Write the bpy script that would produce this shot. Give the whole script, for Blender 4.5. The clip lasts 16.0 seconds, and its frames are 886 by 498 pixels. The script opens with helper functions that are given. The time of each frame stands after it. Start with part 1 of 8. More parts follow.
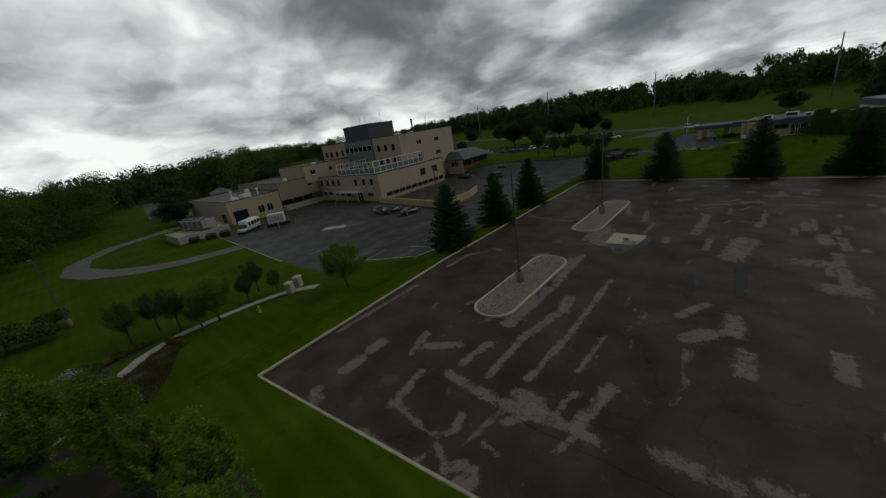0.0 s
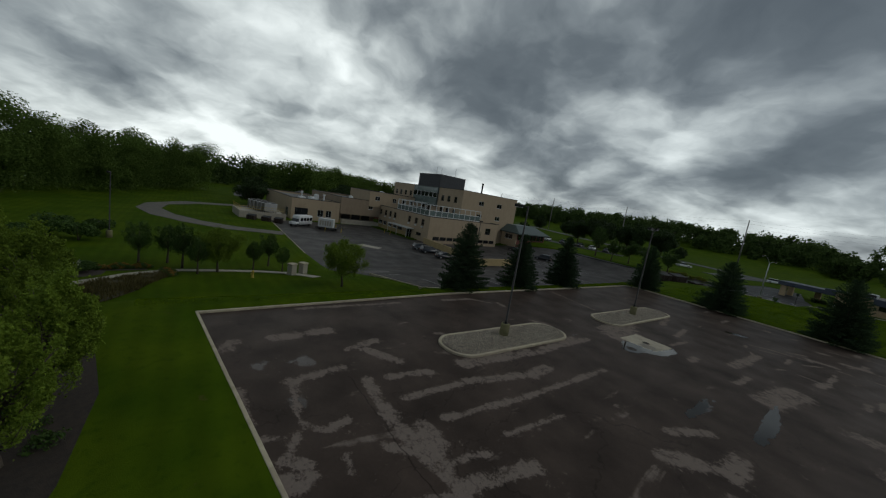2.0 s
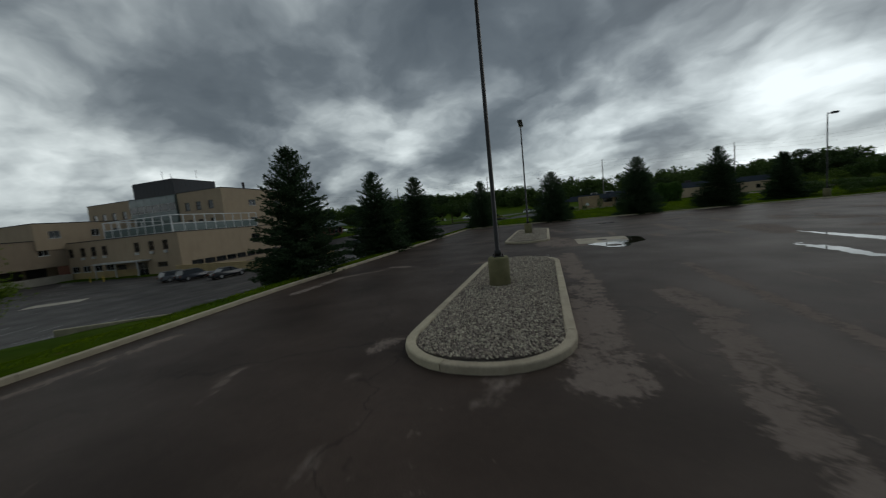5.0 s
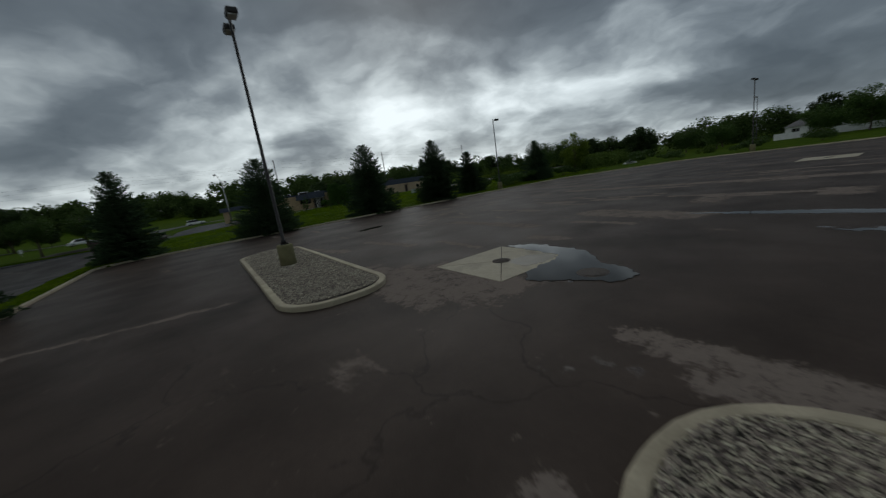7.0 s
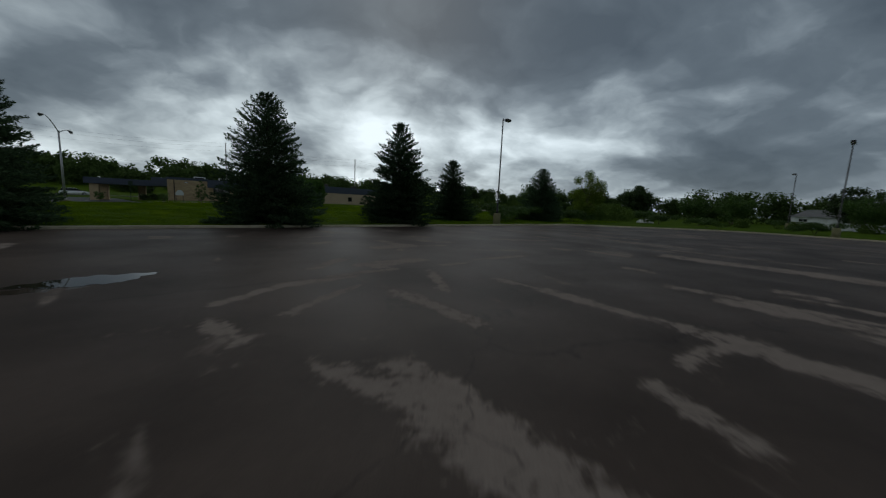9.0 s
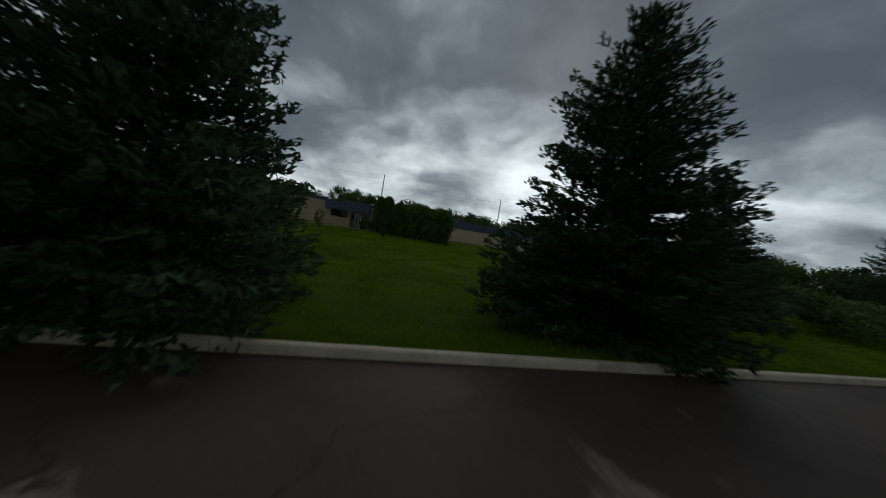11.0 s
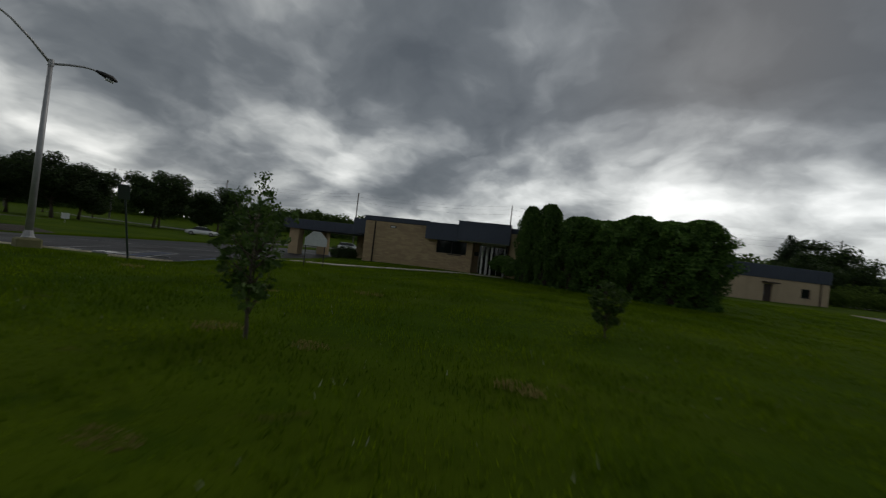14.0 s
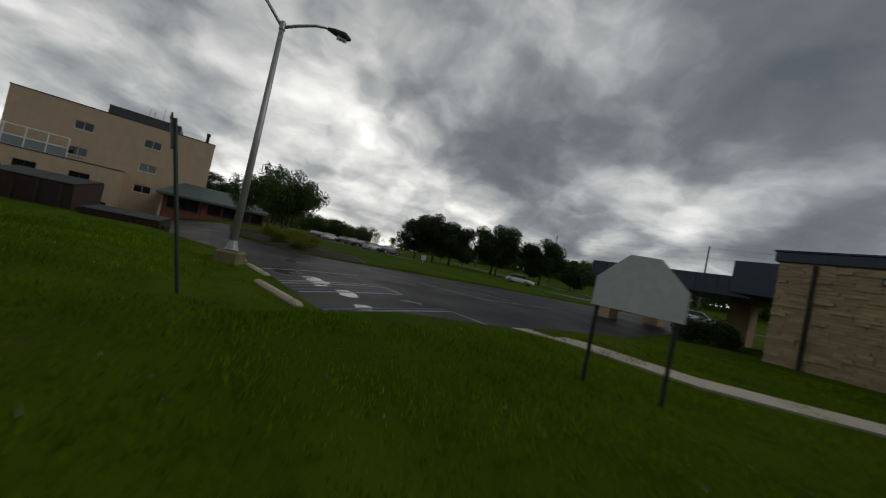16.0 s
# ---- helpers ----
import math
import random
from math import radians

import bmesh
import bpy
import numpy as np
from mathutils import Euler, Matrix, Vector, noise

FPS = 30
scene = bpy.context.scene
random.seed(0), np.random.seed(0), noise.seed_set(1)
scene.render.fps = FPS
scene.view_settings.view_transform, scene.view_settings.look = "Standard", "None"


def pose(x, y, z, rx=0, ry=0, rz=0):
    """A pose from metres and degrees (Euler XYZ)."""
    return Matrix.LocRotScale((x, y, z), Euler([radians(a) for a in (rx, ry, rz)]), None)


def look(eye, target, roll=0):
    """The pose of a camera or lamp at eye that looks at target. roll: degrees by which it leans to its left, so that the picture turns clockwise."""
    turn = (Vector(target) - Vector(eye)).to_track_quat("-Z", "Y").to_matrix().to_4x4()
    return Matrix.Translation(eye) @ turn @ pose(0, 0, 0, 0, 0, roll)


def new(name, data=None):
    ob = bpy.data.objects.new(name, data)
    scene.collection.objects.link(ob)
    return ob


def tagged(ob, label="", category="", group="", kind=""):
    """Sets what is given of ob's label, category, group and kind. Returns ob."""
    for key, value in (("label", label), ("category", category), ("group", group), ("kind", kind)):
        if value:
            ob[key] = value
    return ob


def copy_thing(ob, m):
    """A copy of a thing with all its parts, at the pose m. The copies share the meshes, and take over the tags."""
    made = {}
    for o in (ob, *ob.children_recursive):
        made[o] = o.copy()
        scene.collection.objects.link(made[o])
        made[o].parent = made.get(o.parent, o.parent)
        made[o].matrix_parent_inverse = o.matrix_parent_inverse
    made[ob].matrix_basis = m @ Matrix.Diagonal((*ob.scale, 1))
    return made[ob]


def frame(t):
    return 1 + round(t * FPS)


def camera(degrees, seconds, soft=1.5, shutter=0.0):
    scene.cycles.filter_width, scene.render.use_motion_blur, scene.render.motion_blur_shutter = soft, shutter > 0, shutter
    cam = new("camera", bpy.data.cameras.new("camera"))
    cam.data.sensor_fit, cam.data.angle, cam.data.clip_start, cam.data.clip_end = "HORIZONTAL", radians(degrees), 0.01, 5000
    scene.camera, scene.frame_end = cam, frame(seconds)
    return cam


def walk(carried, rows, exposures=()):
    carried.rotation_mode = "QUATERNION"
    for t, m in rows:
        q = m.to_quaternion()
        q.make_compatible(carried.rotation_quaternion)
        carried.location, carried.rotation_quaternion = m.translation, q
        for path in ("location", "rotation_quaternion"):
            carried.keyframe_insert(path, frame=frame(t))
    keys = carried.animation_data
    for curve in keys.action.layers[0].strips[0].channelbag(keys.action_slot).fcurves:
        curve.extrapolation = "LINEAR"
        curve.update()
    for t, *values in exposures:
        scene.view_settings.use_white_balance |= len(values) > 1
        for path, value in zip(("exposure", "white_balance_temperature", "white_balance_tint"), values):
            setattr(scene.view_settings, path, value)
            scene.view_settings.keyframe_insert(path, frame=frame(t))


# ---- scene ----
cam = camera(104.4, 16.0, soft=1.2, shutter=0.25)
PATH = [
    (0, (24.55, -3.31, 13.70), (23.237, -1.961, 13.035), -9.1),
    (0.5, (24.91, -1.79, 12.92), (23.552, -0.399, 12.449), -5.0),
    (1, (26.15, -1.41, 12.21), (24.689, -0.096, 11.849), 1.5),
    (1.5, (26.92, -0.39, 11.15), (25.386, 0.856, 10.837), 6.4),
    (2, (26.91, 0.39, 9.58), (25.339, 1.591, 9.299), 9.2),
    (2.5, (25.71, 0.94, 7.70), (24.149, 2.159, 7.444), 9.5),
    (3, (23.51, 1.73, 5.66), (21.994, 3.014, 5.419), 7.3),
    (5.5, (9.52, 12.36, 2.61), (9.334, 14.341, 2.381), -7.5),
    (6, (7.89, 16.34, 3.03), (8.147, 18.298, 2.745), -8.2),
    (6.5, (7.22, 20.80, 3.07), (7.936, 22.637, 2.723), -9.2),
    (7, (7.55, 25.21, 2.93), (8.634, 26.844, 2.531), -8.5),
    (7.5, (9.03, 29.18, 2.77), (10.334, 30.635, 2.343), -5.9),
    (8, (11.64, 33.02, 2.45), (13.011, 34.419, 2.056), -3.3),
    (8.5, (15.20, 36.71, 1.98), (16.558, 38.146, 1.648), -0.7),
    (9, (18.92, 40.42, 1.83), (20.189, 41.944, 1.571), 2.6),
    (9.5, (22.41, 44.26, 1.81), (23.525, 45.914, 1.600), 5.9),
    (10, (25.46, 48.53, 1.68), (26.364, 50.306, 1.533), 8.5),
    (12.5, (28.40, 70.76, 2.44), (28.727, 72.736, 2.360), 5.2),
    (13, (28.35, 74.71, 2.16), (28.619, 76.693, 2.101), 3.7),
    (13.5, (28.48, 78.55, 1.89), (28.594, 80.542, 1.878), 4.0),
    (14, (28.62, 82.32, 1.76), (28.461, 84.313, 1.786), 6.6),
    (14.5, (28.43, 85.92, 1.56), (27.852, 87.838, 1.635), 10.5),
    (15, (27.56, 89.36, 1.76), (26.444, 91.018, 1.820), 14.3),
    (15.5, (25.76, 92.07, 1.62), (24.274, 93.409, 1.678), 14.3),
    (16, (23.35, 93.88, 1.58), (21.689, 94.997, 1.633), 12.0),
]
walk(cam, [(t, look(eye, target, roll)) for t, eye, target, roll in PATH],
     [(0, 0.02, 6500, 7), (1.5, 0.07, 6400, 6), (3, 0.10, 6280, 5), (6.5, 0.0, 6300, 6), (9.5, 0.0, 6080, 5), (12.5, 0.05, 6500, 9), (13.5, 0.12, 6720, 10), (14.5, 0.14, 6780, 12), (16, 0.26, 6850, 13)])

# ---- world and light: a storm sky ----
def storm_sky():
    world = bpy.data.worlds.new("storm_sky")
    world.use_nodes = True
    scene.world = world
    nt = world.node_tree
    nt.nodes.clear()
    N, L = nt.nodes.new, nt.links.new

    def math_node(op, a, b=None, c=None):
        n = N("ShaderNodeMath")
        n.operation = op
        for i, v in enumerate((a, b, c)):
            if v is None:
                continue
            if isinstance(v, (int, float)):
                n.inputs[i].default_value = v
            else:
                L(v, n.inputs[i])
        return n.outputs[0]

    tc = N("ShaderNodeTexCoord")
    sep = N("ShaderNodeSeparateXYZ")
    L(tc.outputs["Generated"], sep.inputs[0])
    up = math_node("MAXIMUM", sep.outputs[2], 0.0)
    # the deck is seen flatter towards the horizon
    flat = N("ShaderNodeCombineXYZ")
    # rows of cloud lie from south-west to north-east
    deck = math_node("DIVIDE", 1.0, math_node("ADD", up, 0.36))
    along = math_node("ADD", math_node("MULTIPLY", sep.outputs[0], 0.55), math_node("MULTIPLY", sep.outputs[1], 0.835))
    across = math_node("SUBTRACT", math_node("MULTIPLY", sep.outputs[0], 0.835), math_node("MULTIPLY", sep.outputs[1], 0.55))
    L(math_node("MULTIPLY", math_node("MULTIPLY", along, deck), 1.12), flat.inputs[0])
    L(math_node("MULTIPLY", across, deck), flat.inputs[1])

    def cloud_noise(scale, detail, rough, vec, shift):
        mp = N("ShaderNodeMapping"); mp.inputs["Location"].default_value = shift
        L(vec, mp.inputs["Vector"])
        n = N("ShaderNodeTexNoise"); n.inputs["Scale"].default_value = scale
        n.inputs["Detail"].default_value = detail; n.inputs["Roughness"].default_value = rough
        L(mp.outputs[0], n.inputs["Vector"])
        return n

    warp = cloud_noise(1.7, 4, 0.55, flat.outputs[0], (3.1, 0.4, 1.7))
    off = N("ShaderNodeVectorMath"); off.operation = "MULTIPLY_ADD"
    L(warp.outputs["Color"], off.inputs[0]); off.inputs[1].default_value = (0.42, 0.42, 0.0)
    L(flat.outputs[0], off.inputs[2])
    mass = cloud_noise(1.35, 8, 0.48, off.outputs[0], (0.4, 2.3, 0)).outputs[0]
    torn = cloud_noise(3.2, 8, 0.52, off.outputs[0], (1.2, 5.3, 0.6)).outputs[0]
    billow = math_node("ABSOLUTE", math_node("SUBTRACT", torn, 0.5))
    # undersides of the masses: the change of thickness towards the light
    away = N("ShaderNodeVectorMath"); away.operation = "ADD"
    L(off.outputs[0], away.inputs[0]); away.inputs[1].default_value = (0.10, 0.05, 0.0)
    lit = math_node("SUBTRACT", cloud_noise(2.7, 8, 0.5, off.outputs[0], (7.2, 1.1, 2.2)).outputs[0], cloud_noise(2.7, 8, 0.5, away.outputs[0], (7.2, 1.1, 2.2)).outputs[0])
    cloud = math_node("MULTIPLY_ADD", billow, 0.26, math_node("MULTIPLY_ADD", mass, 0.96, 0.018))
    cloud = math_node("MULTIPLY_ADD", lit, 0.26, cloud)
    cloud = math_node("MULTIPLY_ADD", math_node("SUBTRACT", cloud, 0.545), 0.98, 0.545)
    # brighter low down, brightest where the sun stands behind the deck
    low = math_node("POWER", math_node("SUBTRACT", 1.0, up), 4.0)

    def towards(x, y, z, power):
        d = N("ShaderNodeVectorMath"); d.operation = "DOT_PRODUCT"
        L(tc.outputs["Generated"], d.inputs[0])
        d.inputs[1].default_value = Vector((x, y, z)).normalized()
        return math_node("POWER", math_node("MAXIMUM", d.outputs["Value"], 0.0), power)

    t = math_node("ADD", cloud, math_node("MULTIPLY", low, 0.180))
    t = math_node("MULTIPLY_ADD", towards(0.45, 0.88, 0.20, 8.0), 0.138, t)
    t = math_node("MULTIPLY_ADD", towards(-0.88, 0.10, 0.50, 5.0), 0.172, t)
    t = math_node("MULTIPLY_ADD", towards(0.96, 0.10, 0.20, 7.0), -0.112, t)
    t = math_node("MULTIPLY_ADD", towards(0.05, 0.70, 0.71, 5.0), -0.065, t)
    t = math_node("ADD", t, 0.012)
    ramp = N("ShaderNodeValToRGB")
    L(t, ramp.inputs[0])
    e = ramp.color_ramp.elements
    e[0].position, e[0].color = 0.40, (0.066, 0.078, 0.092, 1)
    e[1].position, e[1].color = 0.86, (0.79, 0.815, 0.82, 1)
    for pos, col in ((0.52, (0.104, 0.119, 0.135, 1)), (0.59, (0.168, 0.186, 0.204, 1)), (0.66, (0.285, 0.307, 0.322, 1)), (0.75, (0.50, 0.526, 0.535, 1))):
        q = e.new(pos); q.color = col
    # a little of the clear sky's own gradient above the deck
    sky = N("ShaderNodeTexSky"); sky.sky_type = "NISHITA"; sky.sun_disc = False
    sky.sun_elevation, sky.sun_rotation = radians(30), radians(33)
    bg1 = N("ShaderNodeBackground"); bg1.inputs["Strength"].default_value = 1.22
    # cooler under the rain in the east, warmer where it clears in the west
    side = N("ShaderNodeMapRange"); side.inputs[1].default_value, side.inputs[2].default_value = -0.8, 0.8
    L(sep.outputs[0], side.inputs[0])
    tint = N("ShaderNodeMix"); tint.data_type = "RGBA"
    L(side.outputs[0], tint.inputs[0]); tint.inputs[6].default_value = (1.0, 1.0, 0.985, 1); tint.inputs[7].default_value = (0.975, 1.0, 1.02, 1)
    hue = N("ShaderNodeMix"); hue.data_type = "RGBA"; hue.blend_type = "MULTIPLY"; hue.inputs[0].default_value = 1.0
    L(ramp.outputs[0], hue.inputs[6]); L(tint.outputs[2], hue.inputs[7])
    L(hue.outputs[2], bg1.inputs[0])
    bg2 = N("ShaderNodeBackground"); bg2.inputs["Strength"].default_value = 0.05
    L(sky.outputs[0], bg2.inputs[0])
    add = N("ShaderNodeMixShader"); add.inputs[0].default_value = 0.06
    L(bg1.outputs[0], add.inputs[1]); L(bg2.outputs[0], add.inputs[2])
    out = N("ShaderNodeOutputWorld")
    L(add.outputs[0], out.inputs[0])


storm_sky()
sun_data = bpy.data.lights.new("sun", "SUN")
sun_data.energy, sun_data.angle, sun_data.color = 0.5, radians(40), (1.0, 0.97, 0.93)
sun_lamp = new("sun", sun_data)
sun_lamp.matrix_world = look((0, 0, 60), (-math.sin(radians(33)) * 40, -math.cos(radians(33)) * 40, 25))

# ---- materials ----
def material(name, color, rough=0.8, metal=0.0, color2=None, scale=4.0, contrast=0.5, detail=6, bump=0.0, bump_scale=40.0,
             stretch=(1, 1, 1), random_piece=0.0, coat=0.0, per="", spec=0.5, grime=0.0):
    """A surface with grain at one scale, wear at a second, and fine relief."""
    m = bpy.data.materials.new(name)
    m.use_nodes = True
    nt = m.node_tree
    b = nt.nodes["Principled BSDF"]
    N, L = nt.nodes.new, nt.links.new
    b.inputs["Roughness"].default_value = rough
    b.inputs["Metallic"].default_value = metal
    b.inputs["Specular IOR Level"].default_value = spec
    if coat:
        b.inputs["Coat Weight"].default_value = coat
    tc = N("ShaderNodeTexCoord")
    mp = N("ShaderNodeMapping")
    mp.inputs["Scale"].default_value = stretch
    L(tc.outputs["Object"], mp.inputs[0])
    n1 = N("ShaderNodeTexNoise"); n1.inputs["Scale"].default_value = scale; n1.inputs["Detail"].default_value = detail
    L(mp.outputs[0], n1.inputs["Vector"])
    ramp = N("ShaderNodeValToRGB")
    c2 = color2 or tuple(c * 0.72 for c in color)
    e = ramp.color_ramp.elements
    e[0].position, e[0].color = 0.5 - contrast * 0.35, (*c2, 1)
    e[1].position, e[1].color = 0.5 + contrast * 0.35, (*color, 1)
    L(n1.outputs[0], ramp.inputs[0])
    col = ramp.outputs[0]
    n2 = N("ShaderNodeTexNoise"); n2.inputs["Scale"].default_value = scale * 9; n2.inputs["Detail"].default_value = 4
    L(mp.outputs[0], n2.inputs["Vector"])
    hsv = N("ShaderNodeHueSaturation")
    L(col, hsv.inputs["Color"])
    v = N("ShaderNodeMapRange"); v.inputs[3].default_value, v.inputs[4].default_value = 0.82, 1.18
    L(n2.outputs[0], v.inputs[0])
    val = v.outputs[0]
    if random_piece:
        if per == "island":
            g = N("ShaderNodeNewGeometry"); rnd = g.outputs["Random Per Island"]
        else:
            g = N("ShaderNodeObjectInfo"); rnd = g.outputs["Random"]
        r = N("ShaderNodeMapRange"); r.inputs[3].default_value, r.inputs[4].default_value = 1 - random_piece, 1 + random_piece
        L(rnd, r.inputs[0])
        mu = N("ShaderNodeMath"); mu.operation = "MULTIPLY"
        L(val, mu.inputs[0]); L(r.outputs[0], mu.inputs[1])
        val = mu.outputs[0]
        h = N("ShaderNodeMapRange"); h.inputs[3].default_value, h.inputs[4].default_value = 0.5 - random_piece * 0.06, 0.5 + random_piece * 0.06
        L(rnd, h.inputs[0]); L(h.outputs[0], hsv.inputs["Hue"])
    L(val, hsv.inputs["Value"])
    col = hsv.outputs[0]
    if grime:
        n3 = N("ShaderNodeTexNoise"); n3.inputs["Scale"].default_value = 0.7; n3.inputs["Detail"].default_value = 8
        mp3 = N("ShaderNodeMapping"); mp3.inputs["Scale"].default_value = (1.6, 1.6, 0.35)
        L(tc.outputs["Object"], mp3.inputs[0]); L(mp3.outputs[0], n3.inputs["Vector"])
        g2 = N("ShaderNodeMapRange"); g2.inputs[1].default_value, g2.inputs[2].default_value = 0.48, 0.75
        g2.inputs[4].default_value = grime
        L(n3.outputs[0], g2.inputs[0])
        mix = N("ShaderNodeMix"); mix.data_type = "RGBA"
        L(g2.outputs[0], mix.inputs[0]); L(col, mix.inputs[6]); mix.inputs[7].default_value = (0.05, 0.045, 0.035, 1)
        col = mix.outputs[2]
    L(col, b.inputs["Base Color"])
    if bump:
        n4 = N("ShaderNodeTexNoise"); n4.inputs["Scale"].default_value = bump_scale; n4.inputs["Detail"].default_value = 4
        L(mp.outputs[0], n4.inputs["Vector"])
        bp = N("ShaderNodeBump"); bp.inputs["Strength"].default_value = bump; bp.inputs["Distance"].default_value = 0.02
        L(n4.outputs[0], bp.inputs["Height"]); L(bp.outputs[0], b.inputs["Normal"])
    return m


def leaf_material(name, dark, light, rough=0.6, spec=0.25, patchy=0.0):
    """Leaves: every leaf a little different, some light through them."""
    m = bpy.data.materials.new(name)
    m.use_nodes = True
    nt = m.node_tree
    b = nt.nodes["Principled BSDF"]
    N, L = nt.nodes.new, nt.links.new
    g = N("ShaderNodeNewGeometry")
    oi = N("ShaderNodeObjectInfo")
    ramp = N("ShaderNodeValToRGB")
    e = ramp.color_ramp.elements
    e[0].color, e[1].color = (*dark, 1), (*light, 1)
    L(g.outputs["Random Per Island"], ramp.inputs[0])
    hsv = N("ShaderNodeHueSaturation")
    L(ramp.outputs[0], hsv.inputs["Color"])
    r = N("ShaderNodeMapRange"); r.inputs[3].default_value, r.inputs[4].default_value = 0.82, 1.15
    L(oi.outputs["Random"], r.inputs[0]); L(r.outputs[0], hsv.inputs["Value"])
    if patchy:
        # lush and thin spots of a lawn, a few strides across
        tc = N("ShaderNodeTexCoord")
        spots = N("ShaderNodeTexNoise"); spots.inputs["Scale"].default_value = 0.45; spots.inputs["Detail"].default_value = 5
        spots.inputs["Roughness"].default_value = 0.62
        L(tc.outputs["Object"], spots.inputs["Vector"])
        pr = N("ShaderNodeMapRange"); pr.inputs[1].default_value, pr.inputs[2].default_value = 0.34, 0.66
        pr.inputs[3].default_value, pr.inputs[4].default_value = 1 - patchy, 1 + patchy
        L(spots.outputs[0], pr.inputs[0])
        vm = N("ShaderNodeMath"); vm.operation = "MULTIPLY"
        L(r.outputs[0], vm.inputs[0]); L(pr.outputs[0], vm.inputs[1]); L(vm.outputs[0], hsv.inputs["Value"])
        hr = N("ShaderNodeMapRange"); hr.inputs[1].default_value, hr.inputs[2].default_value = 0.34, 0.66
        hr.inputs[3].default_value, hr.inputs[4].default_value = 0.512, 0.488
        L(spots.outputs[0], hr.inputs[0]); L(hr.outputs[0], hsv.inputs["Hue"])
    L(hsv.outputs[0], b.inputs["Base Color"])
    b.inputs["Roughness"].default_value = rough
    b.inputs["Specular IOR Level"].default_value = spec
    tr = N("ShaderNodeBsdfTranslucent")
    L(hsv.outputs[0], tr.inputs[0])
    mix = N("ShaderNodeMixShader"); mix.inputs[0].default_value = 0.36
    out = nt.nodes["Material Output"]
    L(b.outputs[0], mix.inputs[1]); L(tr.outputs[0], mix.inputs[2]); L(mix.outputs[0], out.inputs[0])
    return m


def wet_asphalt(name, dark, dry, amount, cracks=(), puddles=0.0, stretch=(0.42, 0.10, 1), pools=(), scars=False):
    """Old asphalt after rain: dark and damp, with dry pale patches drawn out along the bays, and standing water."""
    m = bpy.data.materials.new(name)
    m.use_nodes = True
    nt = m.node_tree
    b = nt.nodes["Principled BSDF"]
    N, L = nt.nodes.new, nt.links.new

    def mth(op, a, c=None, d=None, clamp=False):
        n = N("ShaderNodeMath"); n.operation = op; n.use_clamp = clamp
        for i, v in enumerate((a, c, d)):
            if v is None:
                continue
            if isinstance(v, (int, float)):
                n.inputs[i].default_value = v
            else:
                L(v, n.inputs[i])
        return n.outputs[0]

    def noise_tex(scale, detail, vec, rough=0.5, dist=0.0):
        n = N("ShaderNodeTexNoise"); n.inputs["Scale"].default_value = scale; n.inputs["Detail"].default_value = detail
        n.inputs["Roughness"].default_value = rough; n.inputs["Distortion"].default_value = dist
        L(vec, n.inputs["Vector"])
        return n.outputs[0]

    tc = N("ShaderNodeTexCoord")
    obj = tc.outputs["Object"]
    mp = N("ShaderNodeMapping"); mp.inputs["Scale"].default_value = stretch
    L(obj, mp.inputs[0])
    sep = N("ShaderNodeSeparateXYZ"); L(obj, sep.inputs[0])
    streak = noise_tex(1.25, 7, mp.outputs[0], 0.58, 0.5)
    rough_edge = noise_tex(0.9, 9, obj, 0.66)
    where = noise_tex(0.055, 2, obj)
    f = mth("ADD", mth("MULTIPLY", streak, 0.75), mth("MULTIPLY", rough_edge, 0.30))
    f = mth("ADD", f, mth("MULTIPLY", where, 0.22))
    if scars:
        # where the surface has flaked along old bays
        at = N("ShaderNodeAttribute"); at.attribute_name = "flaked"
        torn = noise_tex(2.3, 9, obj, 0.72)
        worn = mth("ADD", mth("MULTIPLY", at.outputs["Fac"], 1.15), mth("MULTIPLY", mth("SUBTRACT", torn, 0.5), 3.4))
        worn = mth("ADD", worn, mth("MULTIPLY", mth("SUBTRACT", noise_tex(9.0, 8, obj, 0.75), 0.5), 2.6))
        worn = mth("ADD", worn, mth("MULTIPLY", mth("SUBTRACT", noise_tex(0.55, 4, obj), 0.5), 1.5))
        f = mth("MAXIMUM", f, mth("MULTIPLY_ADD", mth("SUBTRACT", worn, 0.78), 0.13, amount + 0.028))
    dryf = N("ShaderNodeMapRange"); dryf.inputs[1].default_value, dryf.inputs[2].default_value = amount - 0.01, amount + 0.075
    dryf.interpolation_type = "SMOOTHSTEP"
    L(f, dryf.inputs[0])
    dryv = dryf.outputs[0]
    grain = noise_tex(60, 3, obj)
    tone = noise_tex(0.35, 5, obj)
    r1 = N("ShaderNodeValToRGB"); e = r1.color_ramp.elements
    e[0].position, e[0].color = 0.3, (*(c * 0.68 for c in dark), 1)
    e[1].position, e[1].color = 0.7, (*(c * 1.46 for c in dark), 1)
    L(tone, r1.inputs[0])
    mix = N("ShaderNodeMix"); mix.data_type = "RGBA"
    L(dryv, mix.inputs[0]); L(r1.outputs[0], mix.inputs[6]); mix.inputs[7].default_value = (*dry, 1)
    mot = N("ShaderNodeMapRange"); mot.inputs[3].default_value, mot.inputs[4].default_value = 0.78, 1.22
    L(noise_tex(7.0, 6, obj, 0.7), mot.inputs[0])
    hs0 = N("ShaderNodeHueSaturation"); L(mix.outputs[2], hs0.inputs["Color"]); L(mot.outputs[0], hs0.inputs["Value"])
    hs = N("ShaderNodeHueSaturation"); L(hs0.outputs[0], hs.inputs["Color"])
    gv = N("ShaderNodeMapRange"); gv.inputs[3].default_value, gv.inputs[4].default_value = 0.7, 1.3
